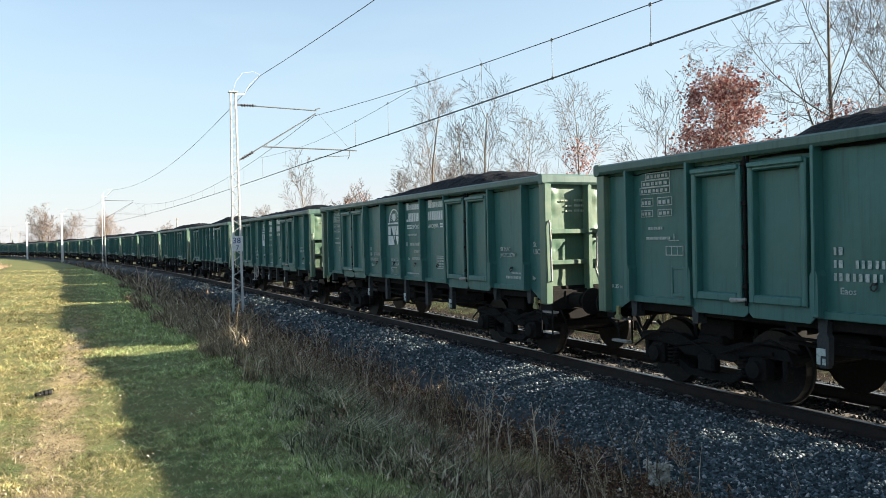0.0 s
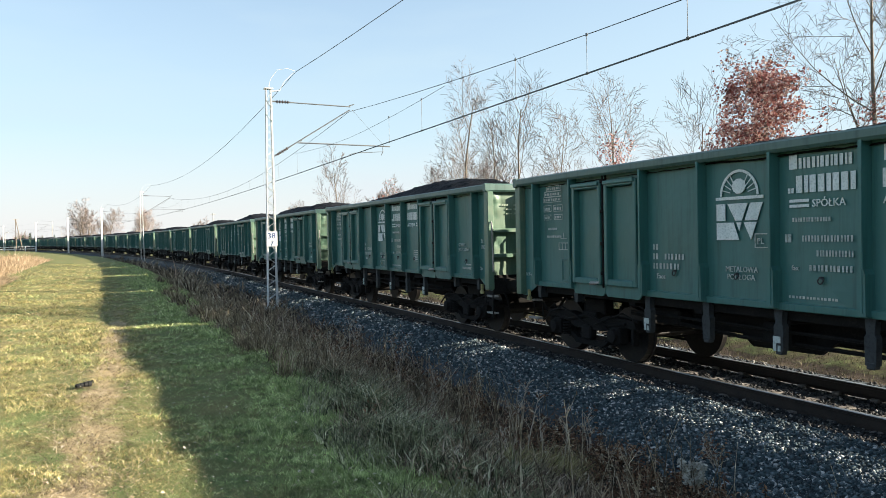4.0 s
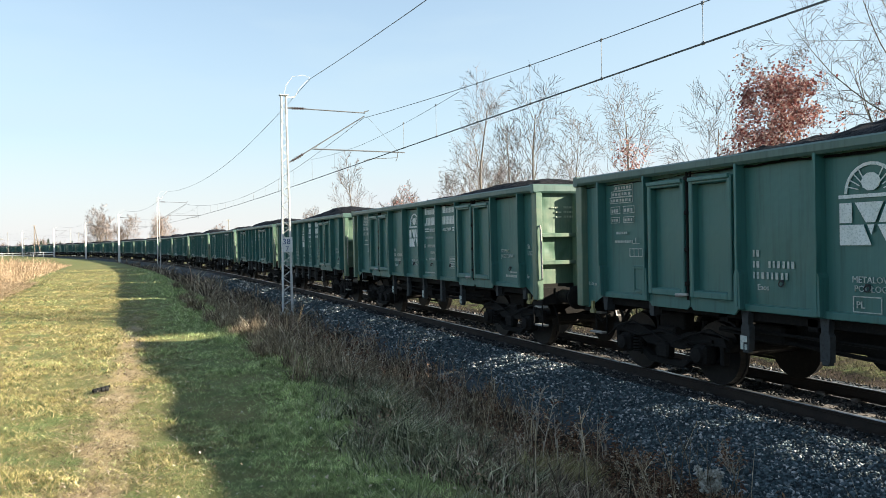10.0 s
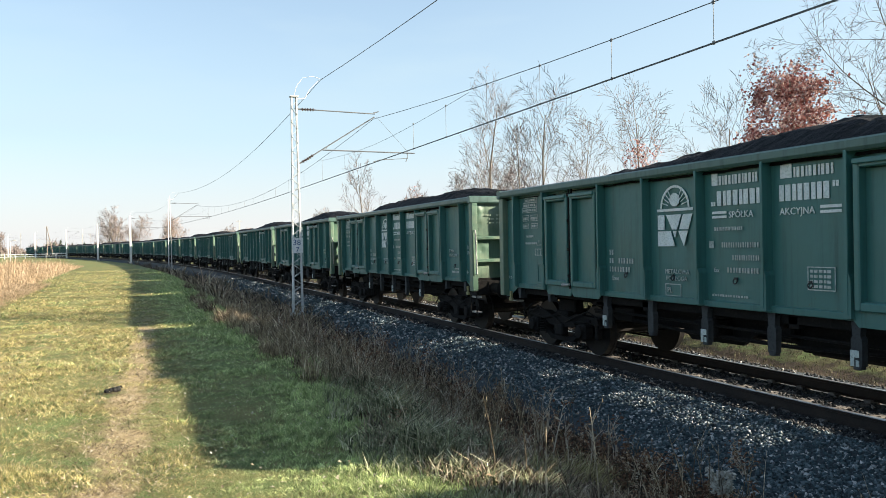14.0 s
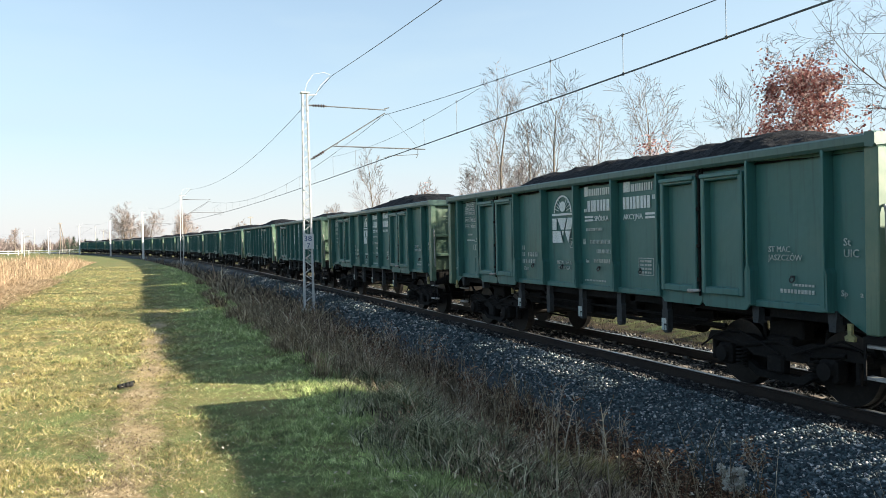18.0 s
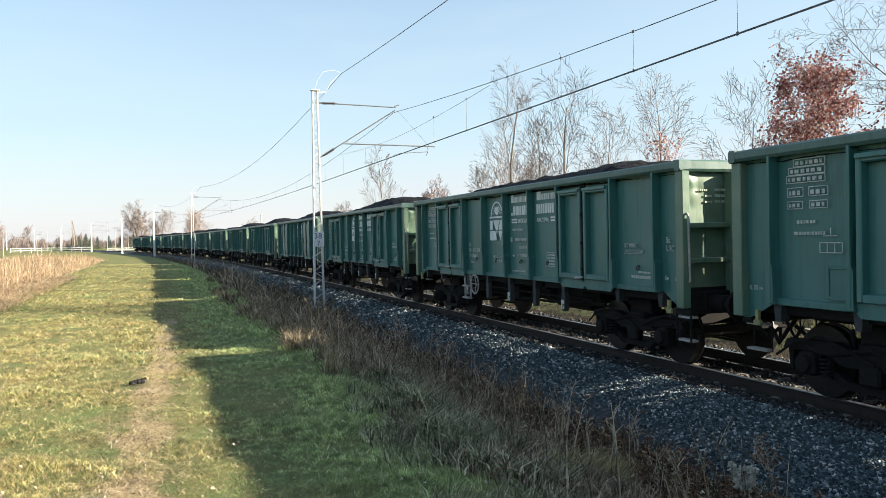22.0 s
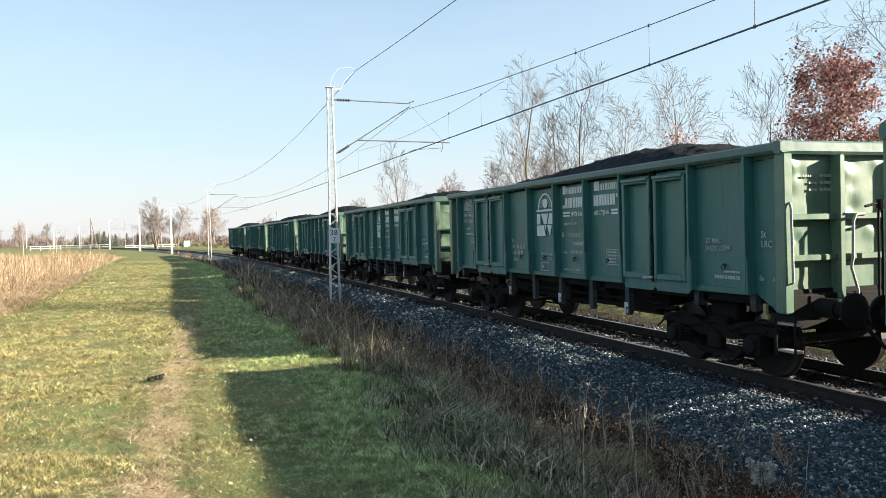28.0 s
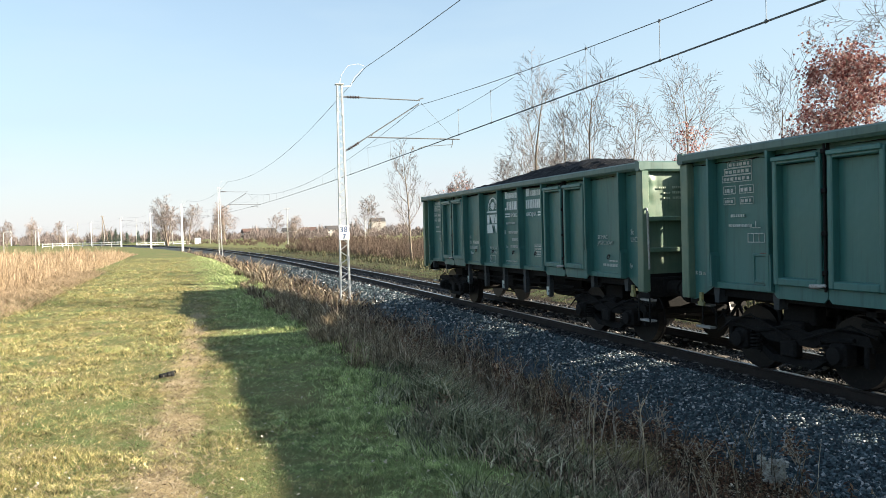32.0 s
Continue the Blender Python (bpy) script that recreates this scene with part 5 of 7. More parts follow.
def wires():
    line = thing("overhead_line", "overhead contact line: carrier wire, droppers and twin contact wires", "overhead line")
    cable = thing("feeder_cable", "dark feeder cable slung from mast to mast", "cable")
    drop = Soup().tube([(0, 0, 0), (0, 0, 1)], 0.006, 5).mesh("dropper", M_WIRE)
    clamp = Soup().box(-0.012, 0.012, -0.03, 0.03, -0.03, 0.03, 0.004).mesh("clamp", M_WIRE)
    off = -0.05
    for (a, _), (b, _) in zip(MASTS, MASTS[1:]):
        sag = 1.25 if b - a > 60 else 0.75
        part("carrier_wire", Soup().tube(wire_at(a, b, 7.0, 7.0, sag, off, off, 20), 0.0095, 5), M_WIRE, line)
        for e in (-0.022, 0.022):
            part("contact_wire", Soup().tube(wire_at(a, b, 5.31, 5.31, 0.0, off + e, off + e, 6), 0.0095, 5), M_WIRE, line)
        part("cable", Soup().tube(wire_at(a, b, 8.4, 8.4, 0.9, 2.0, 2.0, 18), 0.011, 5), M_WIRE, cable)
        pitch = 2.92 if a < 0 else 4.38
        for k in range(int((b - a - 4) / pitch)):
            f = 1 - (4.6 + pitch * k) / (b - a)
            x, y, _ = track(a + (b - a) * f, off)
            top = 7.0 - sag * 4 * f * (1 - f)
            if min(f, 1 - f) * (b - a) < 9:
                top = 6.02 + 0.3 * (min(f, 1 - f) * (b - a) / 9) ** 1.4
            put("dropper", drop, line, pose(x, y, 5.3) @ Matrix.Diagonal((1, 1, top - 5.3, 1)))
            if a < 0:
                put("clamp", clamp, line, pose(x, y, top))
                put("clamp", clamp, line, pose(x, y, 5.315))
    for s, _ in MASTS:
        pts = []
        for k in range(-6, 7):
            f = abs(k) / 6
            x, y, _ = track(s + 9.3 * k / 6, off)
            pts.append((x, y, 6.0 + 0.33 * f ** 1.6))
        part("stitch_wire", Soup().tube(pts, 0.006, 4), M_WIRE, line)


wires()


# ---- growth ----
RNG = np.random.default_rng(7)


def spread(count, r0, r1, a0, a1):
    """Places strewn over a sector round the standpoint, thinning with distance."""
    r = r0 * (r1 / r0) ** RNG.random(count)
    a = np.radians(RNG.uniform(a0, a1, count))
    return r * np.sin(a), r * np.cos(a), r


def blades(name, mat, x, y, height, width, lean, z=None, fold=0.45):
    """Bent blades: five corners each, a quad and a tip."""
    n = len(x)
    z = ground_z(x, y) if z is None else z
    a, b = RNG.uniform(0, 2 * np.pi, n), RNG.uniform(0, 2 * np.pi, n)
    side = np.stack([np.cos(a), np.sin(a), a * 0], -1) * (width / 2)[:, None]
    tip = np.stack([np.cos(b), np.sin(b), b * 0], -1) * (lean * height)[:, None]
    root = np.stack([x, y, z - 0.02], -1)
    up = np.stack([x * 0, x * 0, height], -1)
    rise = np.sqrt(np.maximum(1 - lean ** 2 * 0.6, 0.12))[:, None]
    mid = root + up * rise * 0.6 + tip * fold * 0.6
    top = root + up * rise + tip
    v = np.stack([root - side, root + side, mid + side * 0.75, mid - side * 0.75, top], 1).reshape(-1, 3)
    k = np.arange(n)[:, None] * 5
    f = np.concatenate([k + np.array([[0, 1, 2]]), k + np.array([[0, 2, 3]]), k + np.array([[3, 2, 4]])])
    return array_mesh(name, mat, v, f)


def meadow():
    x, y, r = spread(640000, 4.2, 75, -14, 42)
    s, d = on_track(x, y)
    tuft = wave(x, y, 2.1, 0.3) + 0.6 * wave(x, y, 5.3, 2.0)
    path = np.exp(-((x - path_x(y)) / 0.26) ** 2) * np.clip(0.75 + 0.5 * wave(x, y, 1.9, 0.2), 0, 1) * (1 - 0.6 * step(12, 32, y))
    keep = (d > meadow_edge(y) - 0.3 + 0.5 * RNG.random(len(x))) & (RNG.random(len(x)) > path * 0.97) & ((x > -5.2 + RNG.random(len(x))) | (y < 22))
    x, y, r, tuft, d = x[keep], y[keep], r[keep], tuft[keep], d[keep]
    h = (0.03 + 0.038 * RNG.random(len(x)) + 0.028 * np.clip(tuft, -1, 1.4)) * (1 + 0.8 * step(7.9, 6.6, d)) * np.clip(r / 11, 0.9, 1.3)
    h = np.maximum(h, 0.036)
    w = 0.0052 * np.clip(r / 5, 1, 7)
    me = blades("grass", M_GRASS, x, y, h, w, RNG.uniform(0.5, 1.25, len(x)))
    tagged(new("meadow_grass", me), "short autumn grass, green mixed with straw blades", "grass", kind="stuff")
    # trodden straw on the path
    x, y, r = spread(90000, 4.3, 40, -12, 14)
    w = np.exp(-((x - path_x(y)) / 0.36) ** 2) + 0.35 * np.exp(-((x + 1.7) / 0.35) ** 2)
    k = RNG.random(len(x)) < w
    x, y, r = x[k], y[k], r[k]
    me = blades("straw", M_STRAW, x, y, RNG.uniform(0.04, 0.12, len(x)), 0.0055 * np.clip(r / 5, 1, 5), RNG.uniform(1.05, 1.28, len(x)))
    tagged(new("trodden_straw", me), "trodden pale straw along the footpath", "straw", kind="stuff")
    # longer, lush tufts at the meadow's edge
    x, y, r = spread(60000, 4.4, 40, -3, 40)
    s, d = on_track(x, y)
    keep = (d > meadow_edge(y) - 0.9) & (d < meadow_edge(y) + 0.25) & (wave(x, y, 1.7, 1.2) + 0.8 * wave(x, y, 4.1) > 0.1)
    x, y, r = x[keep], y[keep], r[keep]
    me = blades("grass", M_TALL, x, y, RNG.uniform(0.1, 0.24, len(x)) * (1 + 0.4 * step(9, 15, y)), 0.009 * np.clip(r / 6, 1, 5), RNG.uniform(0.4, 1.1, len(x)))
    tagged(new("tall_grass", me), "long drooping grey-green grass along the slope", "grass", kind="stuff")


def bank():
    """Withered growth between the meadow and the ballast."""
    cx, cy, cr = spread(19000, 4.4, 130, -4, 54)
    per = 20
    gap = 0.055 * np.clip(np.repeat(cr, per) / 8, 1, 6)
    x = np.repeat(cx, per) + RNG.normal(0, 1, len(gap)) * gap
    y = np.repeat(cy, per) + RNG.normal(0, 1, len(gap)) * gap
    r, vigour = np.hypot(x, y), np.repeat(RNG.uniform(0.55, 1.35, len(cx)), per)
    s, d = on_track(x, y)
    patch = wave(x, y, 1.1, 0.7) + 0.6 * wave(x, y, 3.1, 1.9)
    keep = (d > 3.0 - 0.55 * step(7, 13, y) - 0.35 * step(22, 34, y) + 0.2 * wave(x, y, 1.3, 0.8) + 0.45 * RNG.random(len(x))) & (d < meadow_edge(y) - 0.15 + 0.3 * patch) & (RNG.random(len(x)) < np.where(y > 30, 0.95, 0.85 + 0.3 * patch))
    x, y, r, d, patch, vigour = x[keep], y[keep], r[keep], d[keep], patch[keep], vigour[keep]
    near = 1 - step(9, 15, y)
    matted = near * (1 - step(4.7, 5.4, d))
    tall = np.exp(-((d - 5.5) / 0.8) ** 2)
    h = vigour * RNG.uniform(0.1, 0.36, len(x)) * (0.75 + 0.6 * tall) * (1 + 0.45 * np.clip(patch, -1, 1)) * (1 + 0.5 * step(9, 18, y) + 0.8 * step(22, 50, y)) * (1 - 0.72 * matted) * (1 - 0.4 * near * step(4.7, 5.2, d))
    pick = RNG.random(len(x))
    green = near * step(-0.9, -0.2, d - meadow_edge(y)) * 0.42
    straw = np.where(d > 5.2, 0.34, 0.14) + 0.25 * (y > 25)
    groups = np.where(pick < green, 2, np.where(pick < green + straw * (1 - green), 0, 1))
    for k, name, mat, lab in ((0, "dry_grass", M_STRAW, "dry straw-coloured grass on the bank"), (1, "withered_weeds", M_WEED, "brown withered weeds on the bank"), (2, "bank_grass", M_TALL, "drooping grey-green grass at the top of the bank")):
        mask = groups == k
        n = int(mask.sum())
        me = blades("blades", mat, x[mask], y[mask], h[mask] * (0.85 if k == 1 else 1.0), (0.015 if k == 2 else 0.0105) * np.clip(r[mask] / 6, 1, 6), RNG.uniform(0.35 if k < 2 else 0.6, 1.27, n), fold=0.45 if k < 2 else 0.25)
        tagged(new(name, me), lab, "weeds", kind="stuff")


def tussocks():
    """Drooping clumps of long dead grass on the bank."""
    n = 260
    cx, cy, cr = spread(n * 6, 4.6, 45, -2, 46)
    s, d = on_track(cx, cy)
    k = (cy > 9) & (d > 4.0) & (d < 6.9)
    cx, cy, cr = cx[k][:n], cy[k][:n], cr[k][:n]
    m = 110
    x = np.repeat(cx, m) + RNG.normal(0, 0.06, len(cx) * m)
    y = np.repeat(cy, m) + RNG.normal(0, 0.06, len(cx) * m)
    size = np.repeat(RNG.uniform(0.22, 0.55, len(cx)), m)
    me = blades("blade", M_STRAW, x, y, size * RNG.uniform(0.6, 1.1, len(x)), 0.005 * np.clip(np.repeat(cr, m) / 6, 1, 5), RNG.uniform(0.3, 1.2, len(x)))
    tagged(new("grass_tussocks", me), "drooping tussocks of long dead grass on the bank", "grass", kind="stuff")


def leafy_weeds():
    """Withered plants: a stalk set with curled brown leaves."""
    sp, lf = Soup(), Soup()
    rng = random.Random(21)
    made = 0
    while made < 300:
        r, a = 4.6 * (30 / 4.6) ** rng.random(), radians(rng.uniform(2, 50))
        x, y = r * math.sin(a), r * math.cos(a)
        d = float(on_track(x, y)[1])
        if not 3.1 < d < 6.0 or (y < 9 and d > 5):
            continue
        made += 1
        z, h = float(ground_z(x, y)), rng.uniform(0.12, 0.34) if y < 10 else rng.uniform(0.2, 0.6)
        tx, ty = rng.uniform(-0.12, 0.12), rng.uniform(-0.12, 0.12)
        sp.tube([(x, y, z - 0.02), (x + tx * 0.4, y + ty * 0.4, z + h * 0.6), (x + tx, y + ty, z + h)], [0.005, 0.004, 0.002], 4, False)
        for _ in range(26):
            f = rng.uniform(0.15, 1)
            c = Vector((x + tx * f * f, y + ty * f * f, z + h * f))
            b = rng.uniform(0, 6.28)
            u = Vector((math.cos(b), math.sin(b), rng.uniform(-0.7, 0.5))) * rng.uniform(0.03, 0.075)
            v = Vector((-math.sin(b), math.cos(b), rng.uniform(-0.4, 0.4))) * 0.012
            lf.add([tuple(c), tuple(c + u * 0.55 + v), tuple(c + u + Vector((0, 0, -0.015))), tuple(c + u * 0.55 - v)], [(0, 1, 2, 3)])
    tagged(new("weed_stems", sp.mesh("weed_stems", M_WEED, fix=False)), "brittle brown stems of withered weeds", "weeds", kind="stuff")
    tagged(new("weed_leaves", lf.mesh("weed_leaves", M_DEADLEAF, fix=False)), "curled brown leaves of withered weeds", "weeds", kind="stuff")


def verge():
    """Grass and dry growth beyond the track."""
    x, y, r = spread(110000, 9, 140, 3, 56)
    s, d = on_track(x, y)
    keep = (d < -3.2) & (d > -9)
    x, y, r, d = x[keep], y[keep], r[keep], d[keep]
    h = np.where(d > -5.6, RNG.uniform(0.05, 0.14, len(x)), RNG.uniform(0.15, 0.5, len(x)))
    me = blades("grass", M_VERGE, x[d > -5.7], y[d > -5.7], h[d > -5.7], 0.011 * np.clip(r[d > -5.7] / 14, 1, 5), RNG.uniform(0.3, 1.0, int((d > -5.7).sum())))
    tagged(new("verge_grass", me), "dull green grass strip beyond the track", "grass", kind="stuff")
    m = d <= -5.7
    me = blades("blades", M_VERGE, x[m], y[m], h[m], 0.013 * np.clip(r[m] / 14, 1, 5), RNG.uniform(0.2, 0.8, int(m.sum())))
    tagged(new("verge_weeds", me), "dry tall grass along the far verge", "weeds", kind="stuff")


def reeds():
    n = 52000
    y = 24 * (95 / 24) ** RNG.random(n)
    x = -4.7 - 0.8 * RNG.random(n) - (12 + y * 0.1) * RNG.random(n) ** 1.6
    r = np.hypot(x, y)
    edge = step(0, 2.2, -4.9 - x)
    h = (0.18 + 0.62 * edge) * RNG.uniform(0.3, 1.2, n) * np.clip(1 + 0.55 * wave(x, y, 0.9) + 0.35 * wave(x, y, 2.7), 0.25, 2)
    me = blades("reed", M_REED, x, y, h, 0.010 * np.clip(r / 22, 1, 4), RNG.uniform(0.05, 1.0, n))
    tagged(new("dry_reeds", me), "tall dry yellow reed grass beside the meadow", "reeds", kind="stuff")
    n = 16000
    y = 20 + 26 * RNG.random(n)
    x = -3.9 - 4.5 * RNG.random(n)
    me = blades("reed", M_REED, x, y, RNG.uniform(0.25, 0.6, n), np.full(n, 0.014), RNG.uniform(1.1, 1.28, n), ground_z(x, y) + 0.08 * RNG.random(n))
    tagged(new("flattened_reeds", me), "flattened pale straw lying at the meadow edge", "reeds", kind="stuff")


def droopers():
    """Big arching tufts of grey-green grass where the meadow meets the bank."""
    n = 30
    cy = RNG.uniform(4.6, 12, n)
    cx = TRACK_X - meadow_edge(cy) + RNG.uniform(0.25, 1.0, n)
    m = 150
    x = np.repeat(cx, m) + RNG.normal(0, 0.1, n * m)
    y = np.repeat(cy, m) + RNG.normal(0, 0.1, n * m)
    h = np.repeat(RNG.uniform(0.24, 0.42, n), m) * RNG.uniform(0.6, 1.1, n * m)
    me = blades("blade", M_TALL, x, y, h, np.full(n * m, 0.011), RNG.uniform(0.6, 1.26, n * m), fold=0.2)
    tagged(new("drooping_tufts", me), "arching grey-green tufts of long grass by the bank", "grass", kind="stuff")


meadow()
bank()
droopers()
tussocks()
leafy_weeds()
verge()
reeds()


def stalk_soup(h, branches, rng, sp, x, y, z, lean):
    """A dry weed stalk with side shoots and seed heads."""
    dx, dy = rng.uniform(-lean, lean), rng.uniform(-lean, lean)
    pts = [(x + dx * f * f, y + dy * f * f, z + h * f) for f in (0, 0.35, 0.7, 1)]
    sp.tube(pts, [0.0045, 0.004, 0.003, 0.0015], 4, False)
    for _ in range(branches):
        f = rng.uniform(0.35, 0.98)
        px, py, pz = x + dx * f * f, y + dy * f * f, z + h * f
        a, l = rng.uniform(0, 6.28), rng.uniform(0.05, 0.16)
        q = (px + l * math.cos(a) * 0.7, py + l * math.sin(a) * 0.7, pz + l)
        sp.tube([(px, py, pz), q], [0.002, 0.0012], 3, False)
        if rng.random() < 0.25:
            sp.tube([(q[0], q[1], q[2] - 0.012), (q[0], q[1], q[2] + 0.012)], [0.0045, 0.003], 4)


def stalks():
    rng = random.Random(5)
    sp = Soup()
    made = 0
    while made < 560:
        r, a = 4.5 * (32 / 4.5) ** rng.random(), radians(rng.uniform(-2, 50))
        x, y = r * math.sin(a), r * math.cos(a)
        s, d = on_track(x, y)
        if not 3.1 < d < 6.6 or (y < 10 and rng.random() < 0.8):
            continue
        if rng.random() < (0.9 if d > 6.1 else 0.35) and made % 3:
            made += 0
            continue
        stalk_soup(rng.uniform(0.3, 0.75) * (1.25 if rng.random() < 0.15 else 1), rng.randint(3, 9), rng, sp, x, y, float(ground_z(x, y)) - 0.02, 0.16)
        made += 1
    tagged(new("weed_stalks", sp.mesh("weed_stalks", M_STRAW, fix=False)), "thin dry weed stalks with seed heads", "weeds", kind="stuff")


stalks()


def scatter_leaves():
    """Dead leaves lying in the grass and on the bank."""
    x, y, r = spread(110000, 4.4, 26, -12, 54)
    s, d = on_track(x, y)
    keep = (d > 2.9 + 0.3 * RNG.random(len(x))) & (RNG.random(len(x)) < np.where(d < 5.0, 1.0, np.where(d < 6.2, 0.3, 0.035)))
    x, y = x[keep], y[keep]
    n = len(x)
    z = ground_z(x, y) + RNG.uniform(0.02, 0.09, n)
    a, w = RNG.uniform(0, 6.28, n), RNG.uniform(0.009, 0.026, n) * np.where(on_track(x, y)[1] > meadow_edge(y) - 0.3, 0.7, 1.0)
    u = np.stack([np.cos(a), np.sin(a), RNG.uniform(-0.5, 0.5, n)], -1) * w[:, None]
    v = np.stack([-np.sin(a), np.cos(a), RNG.uniform(-0.5, 0.5, n)], -1) * w[:, None] * 0.6
    c = np.stack([x, y, z], -1)
    lift = np.stack([x * 0, x * 0, w * 0.35], -1)
    vs = np.stack([c - u, c - v + lift, c + u, c + v + lift], 1).reshape(-1, 3)
    k = np.arange(n)[:, None] * 4
    dd = on_track(x, y)[1]
    grass = dd > meadow_edge(y) - 0.3
    for mask, mat, name, lab in ((grass, M_PALELEAF, "meadow_leaves", "pale withered leaves lying in the grass"), (~grass, M_DEADLEAF, "fallen_leaves", "brown fallen leaves on the bank")):
        part_v = vs.reshape(-1, 4, 3)[mask]
        k = np.arange(len(part_v))[:, None] * 4
        me = array_mesh("leaf", mat, part_v.reshape(-1, 3), np.concatenate([k + np.array([[0, 1, 2]]), k + np.array([[0, 2, 3]])]))
        tagged(new(name, me), lab, "leaves", kind="stuff")


def leaf_tufts(name, label, mat, count, per, size, high, edge0, edge1, y1):
    """Clumps of broad leaves held above the ground, each leaf a folded blade on its own side of the clump."""
    cx, cy, cr = spread(count * 5, 6.8, y1, -12, 52)
    off = on_track(cx, cy)[1] - meadow_edge(cy)
    k = (off > edge0) & (off < edge1) & (on_track(cx, cy)[1] > 3.2)
    cx, cy, cr = cx[k][:count], cy[k][:count], cr[k][:count]
    n = len(cx) * per
    a, f = RNG.uniform(0, 6.28, n), RNG.random(n)
    tall, wide = np.repeat(high * RNG.uniform(0.4, 1.2, len(cx)), per), np.repeat(size * RNG.uniform(0.7, 1.4, len(cx)), per)
    x, y = np.repeat(cx, per) + np.cos(a) * wide * f * 1.3, np.repeat(cy, per) + np.sin(a) * wide * f * 1.3
    c = np.stack([x, y, ground_z(x, y) + tall * RNG.random(n) * (1.1 - 0.6 * f) + 0.01], -1)
    u = np.stack([np.cos(a), np.sin(a), RNG.uniform(-0.6, 0.7, n)], -1) * wide[:, None]
    v = np.stack([-np.sin(a), np.cos(a), RNG.uniform(-0.4, 0.4, n)], -1) * wide[:, None] * 0.34
    fold = np.stack([x * 0, x * 0, wide * 0.15], -1)
    vs = np.stack([c, c + u * 0.5 + v + fold, c + u, c + u * 0.5 - v + fold], 1).reshape(-1, 3)
    k = np.arange(n)[:, None] * 4
    me = array_mesh("leaf", mat, vs, np.concatenate([k + np.array([[0, 1, 2]]), k + np.array([[0, 2, 3]])]))
    tagged(new(name, me), label, "weeds", kind="stuff")


leaf_tufts("withered_clumps", "clumps of curled withered leaves on the bank", M_PALELEAF, 200, 22, 0.03, 0.18, -4.5, -0.5, 18)
leaf_tufts("brown_clumps", "clumps of dark brown withered leaves on the bank", M_DEADLEAF, 360, 26, 0.034, 0.2, -4.5, -0.3, 24)
scatter_leaves()


def dead_weed(x, y, h, seed, label, shoots=1, heads=False, leaves=0, lean=0.2):
    """One withered plant: bent stems, forked side twigs, and curled leaves or woolly seed heads."""
    rng = random.Random(seed)
    ob = thing("dead_weed", label, "weed", "", pose(x, y, float(ground_z(x, y)) - 0.02))
    tips = []
    for k in range(shoots):
        sp = Soup()
        a, l = rng.uniform(0, 6.28), lean * rng.uniform(0.4, 1.0)
        hh = h * rng.uniform(0.75, 1.0)
        pts = [Vector((0.02 * k + l * math.cos(a) * f * f + rng.gauss(0, 0.008), l * math.sin(a) * f * f + rng.gauss(0, 0.008), hh * f)) for f in (0, 0.2, 0.4, 0.6, 0.8, 1.0)]
        sp.tube(pts, [0.008, 0.0075, 0.0065, 0.0055, 0.004, 0.0025], 5, False)
        for _ in range(9):
            i = rng.randint(2, 4)
            p = pts[i].lerp(pts[i + 1], rng.random())
            b, ln = rng.uniform(0, 6.28), rng.uniform(0.06, 0.16)
            q = p + Vector((math.cos(b) * 0.7, math.sin(b) * 0.7, rng.uniform(0.2, 1.0))) * ln
            sp.tube([p, p.lerp(q, 0.5) + Vector((0, 0, 0.012)), q], [0.004, 0.003, 0.002], 4, False)
            tips.append(q)
        tips.append(pts[-1])
        part("stem", sp, M_PALESTEM, ob)
    lf = Soup()
    for _ in range(leaves):
        c = rng.choice(tips) + Vector((rng.gauss(0, 0.03), rng.gauss(0, 0.03), rng.gauss(0, 0.03)))
        u = Vector((rng.gauss(0, 1), rng.gauss(0, 1), rng.gauss(-0.6, 0.7))).normalized() * rng.uniform(0.03, 0.07)
        v = u.orthogonal().normalized() * 0.012
        lf.add([tuple(c), tuple(c + u * 0.5 + v), tuple(c + u), tuple(c + u * 0.5 - v)], [(0, 1, 2), (0, 2, 3)])
    if leaves:
        part("leaves", lf, M_DEADLEAF, ob, "curled brown leaves")
    if heads:
        for q in tips:
            hd = Soup()
            for _ in range(26):
                c = q + Vector((rng.gauss(0, 0.013), rng.gauss(0, 0.013), rng.gauss(0, 0.015)))
                u = Vector((rng.gauss(0, 1), rng.gauss(0, 1), rng.gauss(0, 1))).normalized() * 0.027
                v = u.orthogonal().normalized() * 0.013
                hd.add([tuple(c - u), tuple(c + v), tuple(c + u), tuple(c - v)], [(0, 1, 2), (0, 2, 3)])
            part("seed_head", hd, M_WOOL, ob, "woolly pale seed head")


dead_weed(5.45, 6.3, 0.3, 1, "withered weed with woolly pale seed heads by the ballast", 3, True, 0, 0.1)
dead_weed(3.9, 6.96, 1.1, 2, "tall bare forked weed stalk on the bank", 1, False, 14, 0.15)
dead_weed(4.62, 7.88, 0.82, 3, "tall bare forked weed stalk on the bank", 1, False, 16, 0.06)
dead_weed(4.53, 7.18, 0.9, 4, "tall bare forked weed stalk on the bank", 1, False, 14, 0.12)
dead_weed(4.75, 7.6, 0.7, 14, "tall bare forked weed stalk on the bank", 1, False, 40, 0.1)
dead_weed(4.0, 14.9, 0.85, 15, "pale bare forked weed on the bank", 2, False, 0, 0.2)
dead_weed(3.7, 14.2, 0.7, 16, "reddish withered weed with hanging leaves", 4, False, 150, 0.3)
dead_weed(3.3, 11.4, 0.6, 17, "pale bare forked weed on the bank", 2, False, 6, 0.25)
